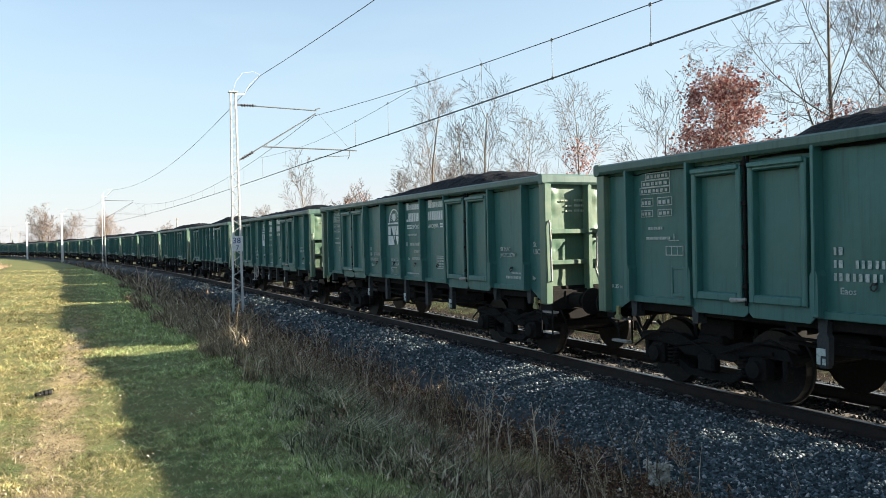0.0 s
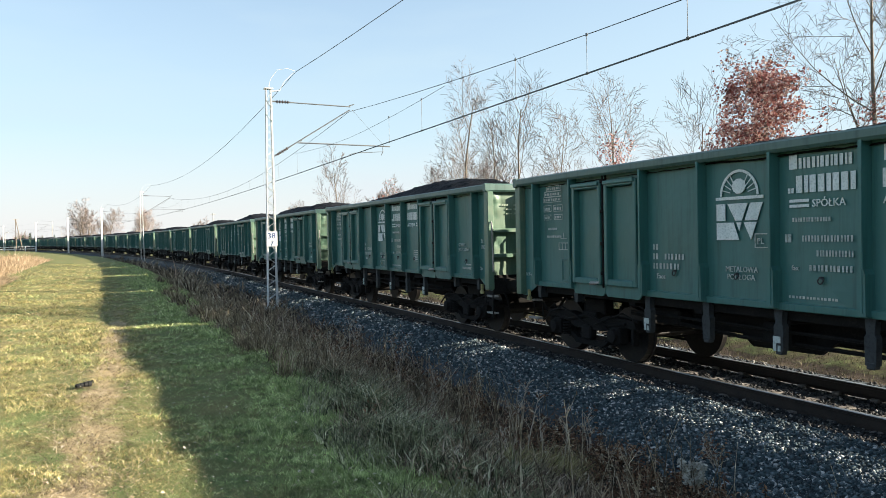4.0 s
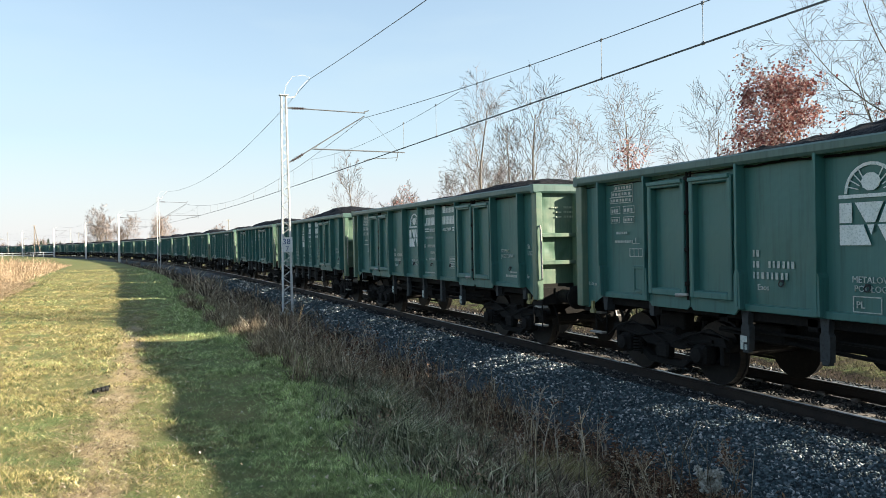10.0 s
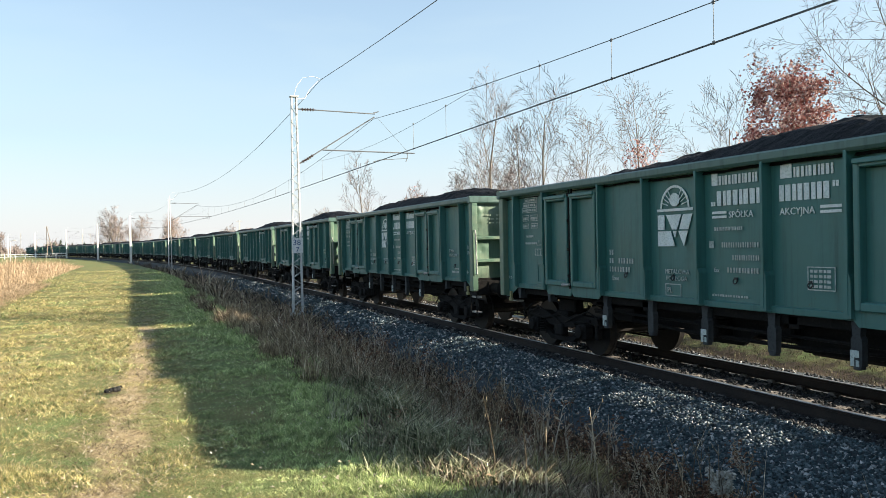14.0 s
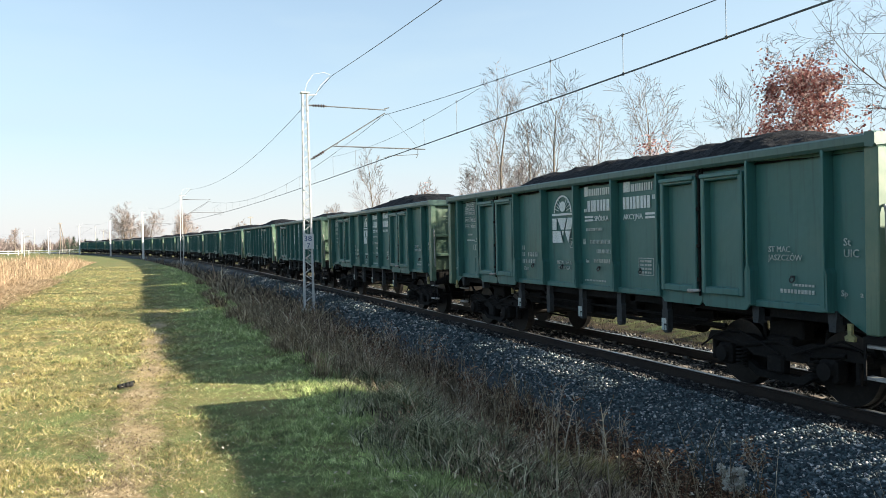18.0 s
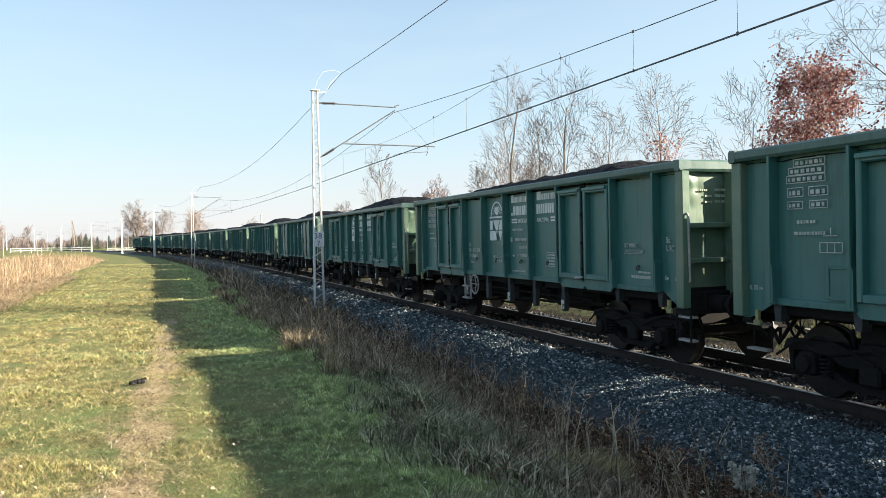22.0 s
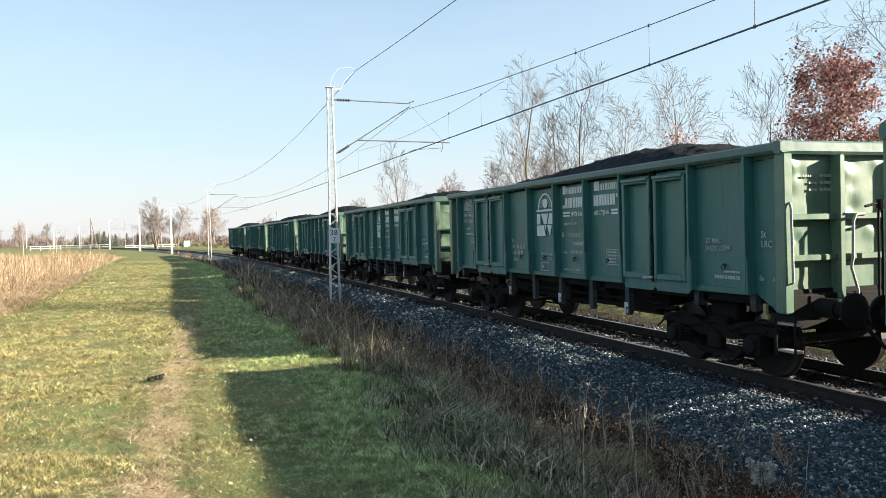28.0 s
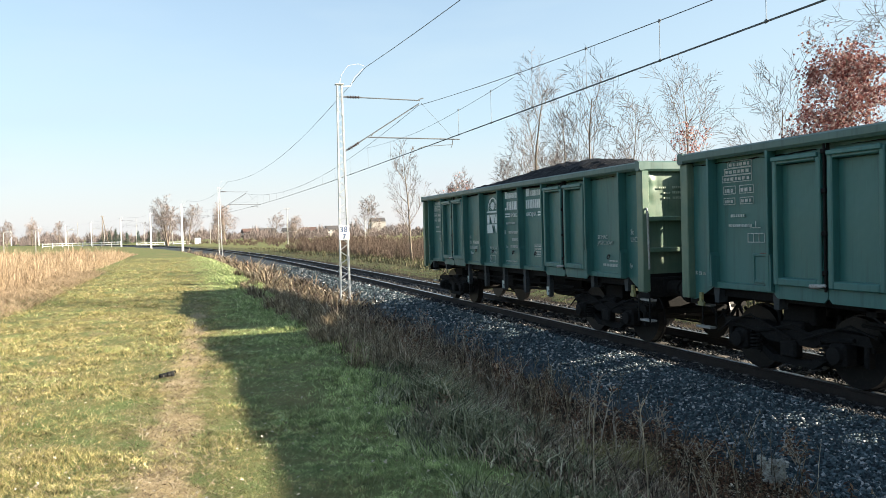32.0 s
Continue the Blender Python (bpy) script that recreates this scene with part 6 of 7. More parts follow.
dead_weed(5.1, 9.3, 0.75, 18, "pale bare forked weed on the bank", 3, False, 20, 0.2)
dead_weed(5.52, 7.6, 0.15, 20, "low heap of withered orange-brown leaves by the ballast", 4, False, 260, 0.35)
dead_weed(4.55, 10.9, 0.75, 5, "reddish withered weed with hanging leaves", 4, False, 130, 0.3)
dead_weed(3.9, 9.6, 0.7, 6, "arching dry bramble stem on the bank", 2, False, 10, 0.55)
dead_weed(4.85, 9.0, 0.6, 7, "dry forked weed with curled leaves", 3, False, 60, 0.2)
dead_weed(5.4, 8.1, 0.5, 8, "dry forked weed with curled leaves", 3, False, 50, 0.2)
dead_weed(6.1, 6.7, 0.42, 9, "reddish withered weed with hanging leaves", 4, False, 120, 0.25)
dead_weed(3.3, 6.3, 0.34, 10, "dry forked weed with curled leaves", 4, False, 60, 0.2)
dead_weed(4.1, 14.0, 0.9, 11, "dry forked weed with curled leaves", 4, False, 90, 0.25)
dead_weed(5.2, 17.0, 1.0, 12, "dry forked weed with curled leaves", 4, False, 90, 0.25)
dead_weed(4.7, 13.0, 0.95, 13, "reddish withered weed with hanging leaves", 4, False, 140, 0.25)


def straw_tussock(x, y, h):
    """One upright clump of yellowed grass."""
    n = 340
    a = RNG.uniform(0, 6.28, n)
    me = blades("blade", M_TUSSOCK, x + 0.07 * np.cos(a) * RNG.random(n), y + 0.07 * np.sin(a) * RNG.random(n), h * RNG.uniform(0.5, 1.1, n), np.full(n, 0.008), RNG.uniform(0.3, 1.1, n))
    tagged(new("grass_tussock", me), "upright clump of yellowed green grass on the bank", "grass", "clumps of yellowed grass")


for spot in ((3.6, 6.0, 0.44), (3.72, 5.95, 0.42), (3.5, 6.0, 0.4), (3.62, 5.85, 0.42), (2.85, 5.3, 0.3), (2.6, 8.0, 0.3), (3.35, 9.8, 0.42), (3.9, 8.4, 0.3)):
    straw_tussock(*spot)


def stones():
    """Loose ballast: a rough eight-faced stone for each place."""
    x, y, r = spread(300000, 5.0, 60, 4, 58)
    s, d = on_track(x, y)
    bedz = np.interp(d, [p[0] for p in BED], [p[1] for p in BED])
    inside = (np.abs(d) < 0.68)
    keep = ((d > 0.85) & (d < 3.5) & (RNG.random(len(x)) < np.clip((3.3 - 0.5 * step(7, 13, y) + 0.25 * wave(x, y, 1.3, 0.8) - d) / 0.35, 0.03, 1))) | (inside & (RNG.random(len(x)) < 0.7)) | ((d < -0.85) & (d > -3.0) & (RNG.random(len(x)) < 0.25))
    x, y, r, z, d = x[keep], y[keep], r[keep], bedz[keep], d[keep]
    n = len(x)
    size = RNG.uniform(0.011, 0.028, n) * np.clip(r / 12, 1, 2.2)
    base = np.array([[1, 0, 0], [0, 1, 0], [-1, 0, 0], [0, -1, 0], [0, 0, 1], [0, 0, -1]], float)
    v = base[None] * RNG.uniform(0.65, 1.35, (n, 6, 1)) + RNG.normal(0, 0.28, (n, 6, 3))
    q = RNG.normal(size=(n, 4))
    q /= np.linalg.norm(q, axis=1, keepdims=True)
    w, a, b, c = q.T
    rot = np.stack([1 - 2 * (b * b + c * c), 2 * (a * b - c * w), 2 * (a * c + b * w), 2 * (a * b + c * w), 1 - 2 * (a * a + c * c), 2 * (b * c - a * w), 2 * (a * c - b * w), 2 * (b * c + a * w), 1 - 2 * (a * a + b * b)], -1).reshape(n, 3, 3)
    v = np.einsum("nij,nkj->nki", rot, v) * np.array([1, 1, 0.8])
    v = v * size[:, None, None] + np.stack([x, y, z + size * RNG.uniform(0.0, 0.6, n)], -1)[:, None]
    f = np.array([[0, 1, 4], [1, 2, 4], [2, 3, 4], [3, 0, 4], [1, 0, 5], [2, 1, 5], [3, 2, 5], [0, 3, 5]])
    # strip inside the near rail keeps the pale stones, standing for sunlight there
    undarkened = (d > 1.3) | ((d > 0.2) & (d < 0.7))
    for mask, mat, name, lab in ((undarkened, M_STONE, "ballast_stones", "loose grey crushed stones of the ballast"), (~undarkened, M_SHADESTONE, "dusty_stones", "ballast stones by the rails, coloured dark for the train's shade")):
        part_v = v[mask]
        me = array_mesh("stone", mat, part_v.reshape(-1, 3), (np.arange(len(part_v))[:, None, None] * 6 + f[None]).reshape(-1, 3))
        tagged(new(name, me), lab, "stones", kind="stuff")


stones()


# ---- trees ----
class Tree:
    """Limbs of a tree: wood in one mesh for trunk and limbs, another for twigs."""

    def __init__(self, seed, fine=0.006):
        self.fine, self.rng, self.wood, self.twig, self.tips = fine, random.Random(seed), Soup(), Soup(), []

    def limb(self, p, d, length, r, level, last, up, spread_angle, wide=0.42):
        rng = self.rng
        n = 6 if level < 2 else 4 if level < last else 2
        k = (0.04, 0.06, 0.07, 0.08, 0.09)[level]
        pts, rad = [p.copy()], [r]
        for i in range(n):
            d = (d + Vector((rng.gauss(0, k), rng.gauss(0, k), rng.gauss(0, k * 0.7) + up * (2.0 if level == 1 else 1 if level == 0 else 0.8)))).normalized()
            p = p + d * (length / n)
            pts.append(p.copy())
            rad.append(max(r * (1 - 0.8 * (i + 1) / n), self.fine))
        (self.wood if level < 2 else self.twig).tube(pts, rad, 7 if level == 0 else 4 if level == 1 else 3, False)
        if level >= last:
            self.tips.append((p.copy(), d))
            return
        kids = (14, 8, 7, 3, 3)[level]
        for k in range(kids):
            f = (0.24 if level == 0 else 0.18) + (0.76 if level == 0 else 0.8) * (k + rng.random()) / kids
            f = min(f, 0.99)
            i = min(int(f * n), n - 1)
            q = pts[i].lerp(pts[i + 1], f * n - i)
            axis = (pts[i + 1] - pts[i]).normalized()
            az = rng.uniform(0, 6.28) if level else 2.4 * k + rng.uniform(-0.4, 0.4)
            o = axis.orthogonal().normalized()
            o = o * math.cos(az) + axis.cross(o) * math.sin(az)
            ang = radians(spread_angle + rng.uniform(-9, 9)) * (0.98 if level else 1.15 - 0.5 * f)
            nd = axis * math.cos(ang) + o * math.sin(ang)
            share = wide * (1.15 - 0.55 * f) if level == 0 else 0.53 * (1.12 - 0.5 * f)
            self.limb(q, nd, length * share * rng.uniform(0.75, 1.15), max(rad[i] * (0.42 if level == 0 else 0.55), self.fine * 1.1), level + 1, last, up, spread_angle, wide)


def leaf_soup(tips, count, size, rng, low=0.0, high=99.0, keep=1.0, reach=99.0):
    """Small folded leaves hung about the twig ends."""
    sp = Soup()
    pool = [t for t in tips if low < t[0].z < high and math.hypot(t[0].x, t[0].y) < reach and rng.random() < keep]
    for _ in range(count if pool else 0):
        p, d = rng.choice(pool)
        c = p - d * rng.uniform(0, 0.5) + Vector((rng.gauss(0, 0.1), rng.gauss(0, 0.1), rng.gauss(0, 0.1)))
        u = Vector((rng.gauss(0, 1), rng.gauss(0, 1), rng.gauss(0, 1) - 0.4)).normalized() * size * rng.uniform(0.6, 1.3)
        v = u.orthogonal().normalized() * size * 0.42
        k = u.cross(v).normalized() * size * 0.15
        sp.add([tuple(c), tuple(c + u * 0.5 + v + k), tuple(c + u), tuple(c + u * 0.5 - v + k)], [(0, 1, 2), (0, 2, 3)])
    return sp


def tree(x, y, height, seed, label, leaves=0, stems=1, levels=3, angle=40, leaf_low=0.0, leaf_high=99.0, keep=1.0, leaf=0.09, thick=0.009, wide=0.42, fine=0.006, twig=None, reach=99.0):
    t = Tree(seed, fine * 0.78)
    rng = t.rng
    for k in range(stems):
        d = Vector((rng.uniform(-0.1, 0.1), rng.uniform(-0.1, 0.1), 1)) if stems == 1 else Vector((math.cos(2.6 * k + seed) * 0.22, math.sin(2.6 * k + seed) * 0.22, 1))
        t.limb(Vector((0.12 * k, 0.1 * k, -0.1)), d.normalized(), height * (1 if k == 0 else rng.uniform(0.75, 0.95)) * 0.82, height * thick, 0, levels, 0.05, angle, wide * 1.2)
    ob = thing("tree", label, "tree", "trees along the railway", pose(x, y, float(ground_z(x, y)), 0, 0, seed * 40))
    put("trunk", t.wood.mesh("trunk", M_BARK, True, fix=False), ob)
    put("crown", t.twig.mesh("crown", twig or M_TWIG, False, fix=False), ob, label="bare fine twigs")
    if leaves:
        put("foliage", leaf_soup(t.tips, leaves, leaf, rng, leaf_low, leaf_high, keep, reach).mesh("foliage", M_LEAFRED, fix=False), ob, label="withered red-brown leaves")
    return ob


BARE = "bare young tree with fine pale branches in late autumn"
tree(16.6, 57.7, 9.3, 1, BARE, wide=0.32, fine=0.009)
tree(17.1, 35.6, 11.0, 2, BARE, angle=44, wide=0.31, fine=0.0075)
tree(17.3, 33.9, 9.2, 12, BARE, angle=40, wide=0.26, fine=0.0075)
tree(17.4, 31.6, 9.8, 3, BARE, angle=46, wide=0.38, fine=0.007)
tree(18.0, 29.2, 7.6, 4, BARE, angle=44, wide=0.36, fine=0.007)
tree(17.3, 23.9, 8.1, 5, "bare young tree with a few brown leaves remaining", leaves=420, leaf_low=4.3, leaf_high=5.9, angle=46, wide=0.42, fine=0.0058, reach=0.75)
tree(17.4, 19.8, 7.1, 6, "bare young tree with a few brown leaves remaining", leaves=260, leaf_low=2.0, leaf_high=4.0, keep=0.3, angle=46, wide=0.38, fine=0.0055)
tree(17.2, 16.4, 8.2, 7, "oak sapling full of withered red-brown leaves", leaves=9000, levels=4, angle=58, leaf_low=1.2, leaf_high=6.9, leaf=0.085, wide=0.27, fine=0.005)
tree(18.2, 13.9, 11.5, 8, "tall bare tree with brown leaves on its lower boughs", leaves=1500, leaf_low=2.6, leaf_high=5.6, keep=0.3, angle=52, levels=4, fine=0.0055, wide=0.36, leaf=0.1)
tree(20.5, 12.2, 10.0, 9, BARE, stems=2, levels=4, fine=0.005)
tree(17.3, 48.6, 5.9, 10, "bush with withered red-brown leaves", leaves=420, stems=3, levels=3, fine=0.009, leaf=0.13)
tree(18.6, 42.0, 7.4, 11, BARE, stems=2, fine=0.009)
tree(19.0, 38.5, 6.2, 14, BARE, stems=2, fine=0.009)
tree(-8.7, 29.5, 6.4, 13, BARE, stems=2, angle=58, wide=0.55, levels=4, fine=0.0055)


def bushes(x, y, h, per, width, sweep_out=0.55):
    """Twigs of many rounded bushes: each fans out from its foot and from its lower boughs."""
    n = len(x)
    cx, cy, ch = np.repeat(x, per), np.repeat(y, per), np.repeat(h, per)
    a, out = RNG.uniform(0, 2 * np.pi, n * per), sweep_out * ch * np.sqrt(RNG.random(n * per))
    low = ch * RNG.uniform(0.0, 0.55, n * per)
    bx, by = cx + out * 0.6 * np.cos(a), cy + out * 0.6 * np.sin(a)
    dome = np.sqrt(np.clip(1 - (out / (sweep_out * ch)) ** 2, 0.08, 1))
    tall = np.maximum(ch * dome * RNG.uniform(0.6, 1.08, n * per) - low, 0.15 * ch)
    return bx, by, tall, np.repeat(width, per), ground_z(cx, cy) + low


def hedge(name, label, s0, s1, d0, d1, count, h, seed):
    """Brushwood: rounded leafless bushes."""
    n = count // 70
    s = s0 + (s1 - s0) * RNG.random(n) ** 1.3
    d = RNG.uniform(d0, d1, n)
    u = np.maximum(s - CURVE_S, 0) / CURVE_R
    x = TRACK_X - CURVE_R * (1 - np.cos(u)) - d * np.cos(u)
    y = np.minimum(s, CURVE_S) + CURVE_R * np.sin(u) - d * np.sin(u)
    hh = h * np.clip(0.8 + 0.35 * wave(x, y, 0.35, seed) + 0.2 * wave(x, y, 1.3, seed + 1), 0.35, 1.4) * RNG.uniform(0.6, 1.15, n) * (0.55 + 0.45 * np.sin(np.pi * np.clip((d - d0) / (d1 - d0), 0.1, 0.9)))
    bx, by, tall, w, z = bushes(x, y, hh, 70, 0.012 * np.clip(s / 45, 1, 4))
    me = blades("shoot", M_BRUSH, bx, by, tall, w, RNG.uniform(0.1, 0.9, len(bx)), z)
    tagged(new(name, me), label, "brushwood", kind="stuff")


hedge("brushwood", "brown leafless brushwood along the far side of the track", 30, 112, -19, -7.6, 70000, 2.7, 1)
hedge("brushwood", "low brown scrub in the field beyond the track", 70, 260, -60, -12, 30000, 2.4, 3)
# mostly unseen behind the train: made dense and high to shade the verge
hedge("brushwood", "brown leafless brushwood added behind the train to shade the verge", 3, 40, -15, -8.3, 28000, 2.8, 2)


# ---- distance ----
def at(az, dist):
    """Place at a bearing (degrees right of +y) and distance from the standpoint."""
    return dist * math.sin(radians(az)), dist * math.cos(radians(az))


def far_woods():
    """Distant belts of bare wood: thin upright twigs with an uneven top."""
    parts = []
    for az0, az1, dist, deep, high, count in ((-60, 14, 400, 160, 8, 900), (-14, 62, 620, 200, 13, 800), (5, 60, 300, 90, 5, 500), (-150, -60, 400, 100, 12, 80), (60, 150, 300, 100, 12, 80)):
        az = RNG.uniform(az0, az1, count)
        d = dist + deep * RNG.random(count)
        top = high * np.clip(0.7 + 0.18 * np.sin(az * 1.9 + dist) + 0.16 * np.sin(az * 5.3 + 1) + 0.1 * np.sin(az * 17 + dist), 0.3, 1.3) * RNG.uniform(0.5, 1.1, count)
        parts.append(bushes(d * np.sin(np.radians(az)), d * np.cos(np.radians(az)), top, 60, 0.0006 * d * RNG.uniform(0.7, 1.2, count), 0.6))
    x, y, h, w, z = (np.concatenate(p) for p in zip(*parts))
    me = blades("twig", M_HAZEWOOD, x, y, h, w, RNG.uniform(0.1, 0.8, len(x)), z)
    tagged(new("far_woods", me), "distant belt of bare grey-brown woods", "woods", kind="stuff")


far_woods()

for az, dist, h, seed, st in ((-0.9, 225, 13.0, 21, 3), (0.4, 228, 11.0, 22, 2), (2.9, 235, 11.5, 23, 2), (2.3, 240, 9.5, 24, 1), (6.3, 300, 10.0, 25, 1), (7.6, 300, 9.0, 26, 2), (12.9, 170, 9.5, 27, 1), (-7.6, 330, 9, 28, 1), (-9.2, 340, 10, 29, 2), (-10.6, 330, 9, 30, 2)):
    x, y = at(az, dist)
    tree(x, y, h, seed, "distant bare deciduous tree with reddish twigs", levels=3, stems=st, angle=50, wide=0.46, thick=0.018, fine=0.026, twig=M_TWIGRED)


def conifer(x, y, h, seed):
    rng = random.Random(seed)
    ob = thing("conifer", "distant dark green conifer", "tree", "conifers", pose(x, y, float(ground_z(x, y))))
    part("trunk", Soup().tube([(0, 0, 0), (0, 0, h)], [h * 0.02, 0.02], 5), M_BARK, ob)
    sp = Soup()
    for _ in range(700):
        f = rng.random() ** 0.7
        z, a = h * (0.08 + 0.92 * (1 - f)), rng.uniform(0, 6.28)
        r = 0.38 * h * f * rng.uniform(0.3, 1)
        c = Vector((r * math.cos(a), r * math.sin(a), z))
        u = Vector((math.cos(a), math.sin(a), -0.5)) * h * 0.06
        v = Vector((-math.sin(a), math.cos(a), 0)) * h * 0.025
        sp.add([tuple(c - v), tuple(c + v), tuple(c + u)], [(0, 1, 2)])
    part("crown", sp, M_EVERGREEN, ob)


for k, (az, dist, h) in enumerate(((-5.0, 300, 5), (-4.6, 305, 5.6), (-4.2, 298, 6), (-3.9, 310, 5), (-3.5, 300, 4.6), (-2.8, 320, 5.2), (-2.1, 320, 4.8), (-1.5, 318, 5.0))):
    x, y = at(az, dist)
    conifer(x, y, h, k)


def house(az, dist, w, dpt, h, turn, wall, roof, label):
    x, y = at(az, dist)
    ob = thing("house", label, "house", "", pose(x, y, -0.6, 0, 0, turn))
    part("wall", Soup().box(-w / 2, w / 2, -dpt / 2, dpt / 2, 0, h), wall, ob)
    r = Soup()
    r.prism([(-dpt / 2 - 0.4, h - 0.1), (dpt / 2 + 0.4, h - 0.1), (0, h + dpt * 0.36)], "x", -w / 2 - 0.4, w / 2 + 0.4)
    rf = part("roof", r, roof, ob)
    part("chimney", Soup().box(-0.3, 0.3, -0.3, 0.3, h + dpt * 0.2, h + dpt * 0.36 + 0.7), M_PLASTER, rf)
    for k in range(3):
        for z in ((1.1,) if h < 4 else (1.1, 3.8)):
            xx = -w / 2 + w * (k + 0.5) / 3
            win = part("window", Soup().box(xx - 0.55, xx + 0.55, -dpt / 2 - 0.06, -dpt / 2 - 0.005, z, z + 1.3, 0.02), M_PLASTER, ob)
            part("pane", Soup().box(xx - 0.45, xx + 0.45, -dpt / 2 - 0.075, -dpt / 2 - 0.062, z + 0.1, z + 1.2), M_WINDOW, win)


house(4.6, 640, 12, 9, 4.5, 12, M_PLASTER, M_ROOF, "distant pale house with a red tiled roof")
house(8.7, 660, 11, 9, 4.5, -8, M_PLASTER, M_ROOF, "distant pale house with a red tiled roof")
house(5.8, 700, 14, 9, 5.0, 20, M_PLASTER, M_ROOFDARK, "distant pale house with a dark roof")
house(10.3, 680, 10, 9, 5.5, 5, M_PLASTER, M_ROOFDARK, "distant pale house with a dark roof")
house(7.3, 720, 12, 9, 5.0, -15, M_PLASTER, M_ROOFDARK, "distant pale house with a dark roof")
house(13.6, 900, 16, 12, 14.0, 0, M_PLASTER, M_ROOFDARK, "distant white block of flats")


def pole(az, dist, h, label, lamp=False, twin=False, r=0.1):
    x, y = at(az, dist)
    ob = thing("lamp_post" if lamp else "pole", label, "lamp post" if lamp else "pole", "posts by the crossing", pose(x, y, float(ground_z(x, y)) - 0.1))
    sp = Soup().tube([(0, 0, 0), (0, 0, h)], [r, r * 0.7], 8)
    if twin:
        sp.tube([(1.6, 0.3, 0), (0.05, 0, h - 0.2)], [r, r * 0.7], 8)
    part("shaft", sp, M_CONC if not twin else M_BARK, ob)
    if lamp:
        part("bracket", Soup().tube([(0, 0, h), (0.15, 0, h + 0.2), (0.7, 0, h + 0.25)], 0.05, 6), M_CONC, ob)
        part("lamp_head", Soup().box(0.4, 1.0, -0.15, 0.15, h + 0.18, h + 0.34, 0.03), M_STEP, ob)
    elif r >= 0.1:
        part("crossarm", Soup().box(-0.6, 0.6, -0.06, 0.06, h - 0.25, h - 0.13, 0.01), M_CONC, ob)


pole(7.2, 180, 8.2, "grey loudspeaker post beyond the track", r=0.12)
pole(12.7, 130, 5.0, "thin grey post beyond the track", r=0.08)
for az, dist, h, lamp in ((-10.8, 160, 3.6, True), (-9.0, 165, 3.8, True), (-7.1, 170, 3.9, True), (-0.6, 260, 5.5, True), (-2.9, 280, 9, False), (-2.4, 285, 7.5, False), (1.9, 250, 6.0, True), (-5.6, 290, 6, True), (-6.5, 300, 8, False), (-4.9, 295, 5.5, False), (-1.6, 300, 6, False)):
    pole(az, dist, h, "slender grey street lamp by the level crossing" if lamp else "slender grey pole by the level crossing", lamp, r=0.09)
pole(-5.0, 250, 9.0, "leaning twin wooden pole by the level crossing", twin=True, r=0.13)


def fence(az0, az1, dist, label):
    x0, y0 = at(az0, dist)
    x1, y1 = at(az1, dist)
    length = math.hypot(x1 - x0, y1 - y0)
    ob = thing("fence", label, "fence", "white crossing fences", pose(x0, y0, float(ground_z(x0, y0)), 0, 0, math.degrees(math.atan2(y1 - y0, x1 - x0))))
    post = Soup().box(-0.09, 0.09, -0.09, 0.09, -0.2, 1.25, 0.02).mesh("post", M_SIGN)
    n = max(2, int(length / 2.4))
    for k in range(n + 1):
        put("post", post, ob, pose(length * k / n, 0, 0))
    for z in (0.55, 1.1):
        part("rail", Soup().box(0, length, -0.06, 0.06, z - 0.08, z + 0.08, 0.01), M_SIGN, ob)


fence(-8.6, -3.9, 235, "white railing by the level crossing")
fence(-2.9, 0.6, 262, "white railing by the level crossing")
hut_x, hut_y = at(1.05, 250)
hut = thing("crossing_hut", "small white hut by the level crossing", "hut", "", pose(hut_x, hut_y, -0.4))
part("wall", Soup().box(-0.9, 0.9, -0.9, 0.9, 0, 2.1, 0.02), M_SIGN, hut)
part("roof", Soup().box(-1.1, 1.1, -1.1, 1.1, 2.1, 2.25, 0.02), M_ROOFDARK, hut)


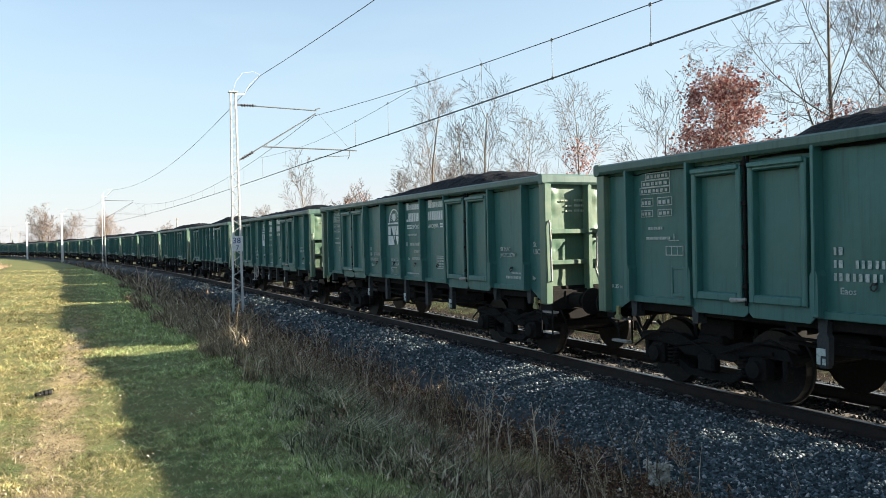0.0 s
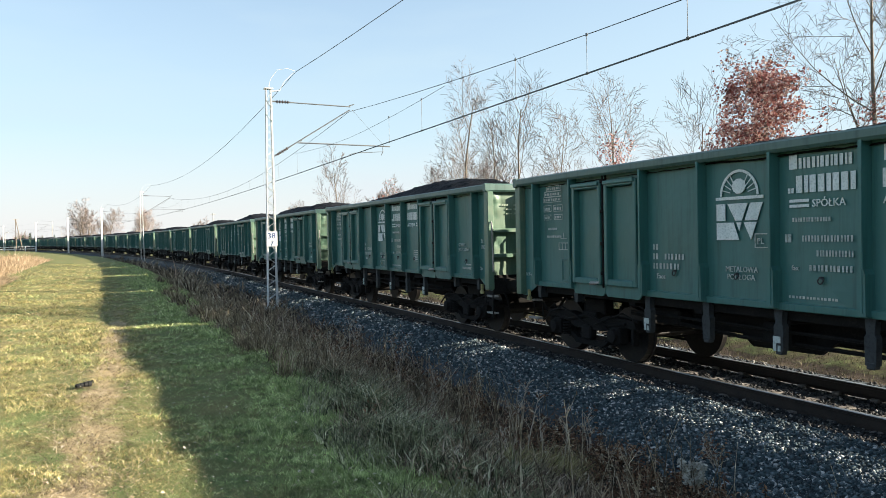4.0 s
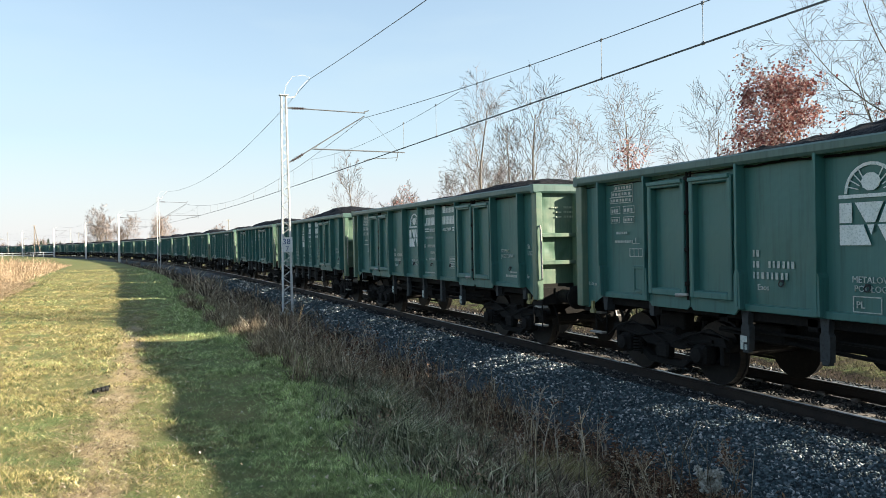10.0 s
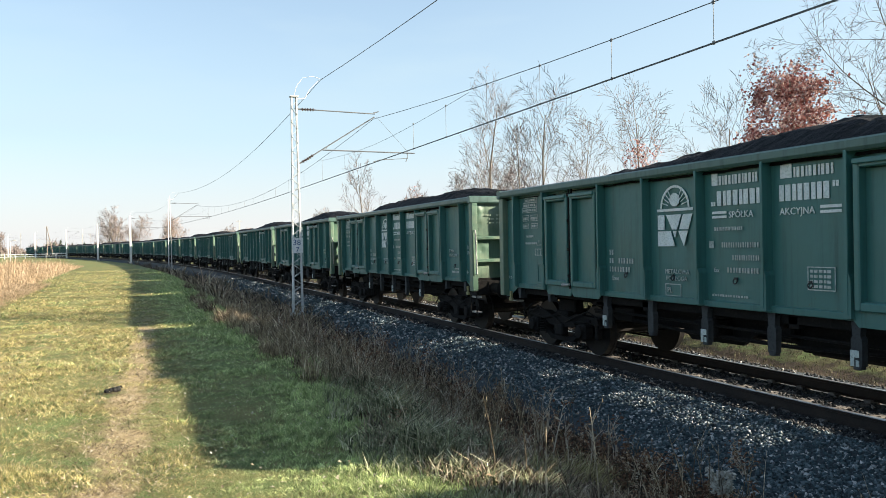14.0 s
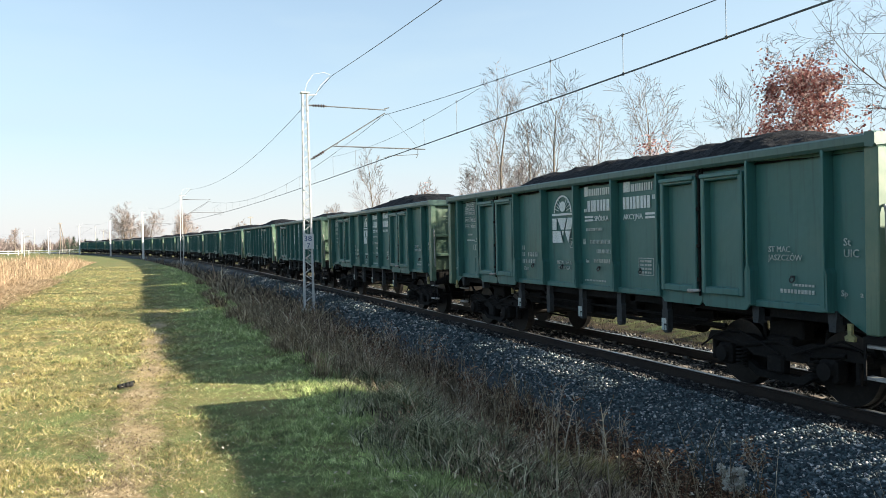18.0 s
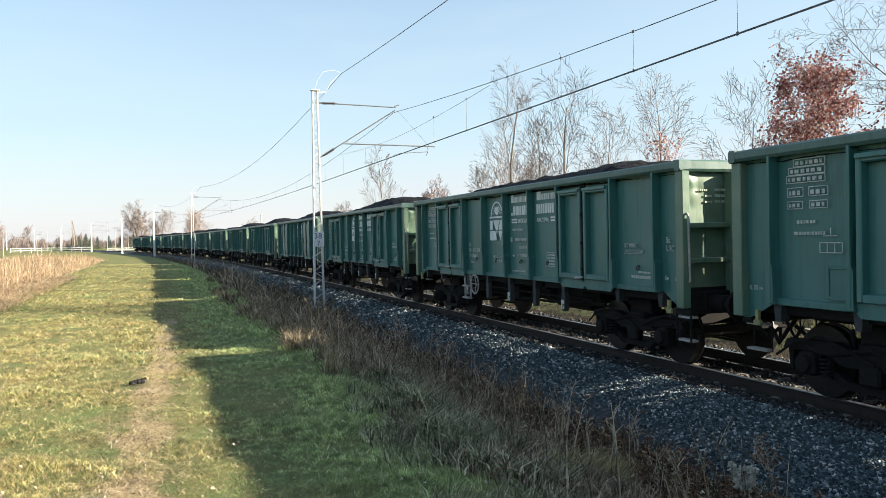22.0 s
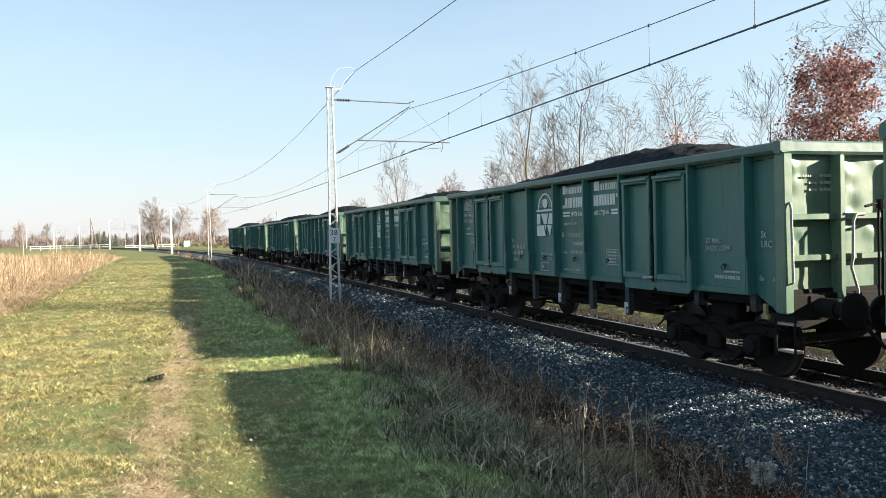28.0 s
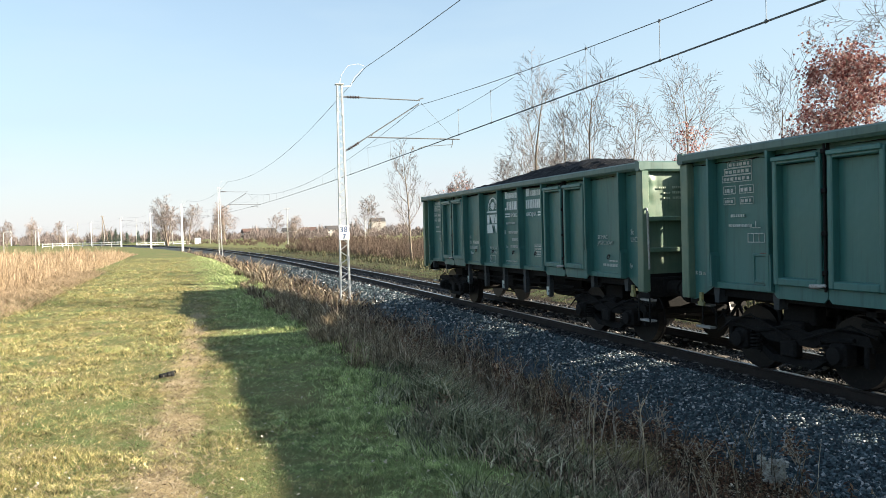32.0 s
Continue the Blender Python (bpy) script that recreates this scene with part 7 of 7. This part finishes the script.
# ---- small things by the path ----
def clod():
    sp = Soup()
    rng = random.Random(3)
    for k in range(4):
        sp.disc((-0.07 + 0.04 * k, rng.uniform(-0.015, 0.015), 0.012), (0, 0, 1), [(-0.025, 0.028), (0.0, 0.034), (0.01 + 0.006 * k, 0.024), (0.016 + 0.006 * k, 0.008)], 7)
    sp.tube([(0.06, 0, 0.02), (0.085, 0.01, 0.05), (0.095, 0.01, 0.02)], 0.009, 5)
    ob = tagged(new("earth_clod", sp.mesh("earth_clod", M_BLACK)), "black rotten clod lying in the grass", "clod")
    x, y = -0.21, 9.75
    ob.matrix_basis = pose(x, y, float(ground_z(x, y)) + 0.03, 0, 0, 10)


clod()


# ---- what moves ----
# how far each wagon stands from the even spacing, placed to fit the camera's view
SHIFT = {0: 0.08, 1: 0.03, 2: 0.13, 3: -0.06, 6: 0.02, 7: 0.22, 8: 0.18, 10: -0.12, 12: 0.14, 13: -0.12, 14: -0.09, 15: 0.03, 20: 0.05, 21: 0.02, 24: 0.13, 25: 0.22, 27: -0.18, 28: -0.2, 29: -0.23, 30: -0.25, 31: -0.2, 32: -0.24, 33: -0.06, 34: -0.15, 35: -0.19, 36: -0.12, 37: 0.1, 38: -0.12}


def wagon_pose(number, t):
    """The wagon's middle on the track at t seconds."""
    x, y, u = track(FIRST_S + HALF + PITCH * number + SHIFT.get(number, 0.09 * math.sin(number * 2.3)) - SPEED * t)
    return pose(x, y, 0, 0, 0, -90 + math.degrees(u))


def motions():
    for number, wagon in WAGONS:
        walk(wagon, [(t, wagon_pose(number, t)) for t in range(0, 33)])
    turn = math.degrees(SPEED / FPS / 0.46)
    for x in (-0.9, 0.9):
        first = None
        for _, wagon in WAGONS:
            for bogie in wagon.children:
                if not bogie.name.startswith("bogie"):
                    continue
                for wheel in bogie.children:
                    if not wheel.name.startswith("wheelset") or abs(wheel.location.x - x) > 0.1:
                        continue
                    if first is None:
                        walk(wheel, [(k / FPS, pose(x, 0, 0.46, 0, turn * k, 0)) for k in range(32 * FPS + 1)])
                        first = wheel.animation_data
                    elif wheel.animation_data is None:
                        wheel.rotation_mode = "QUATERNION"
                        wheel.animation_data_create()
                        wheel.animation_data.action = first.action
                        wheel.animation_data.action_slot = first.action_slot


motions()
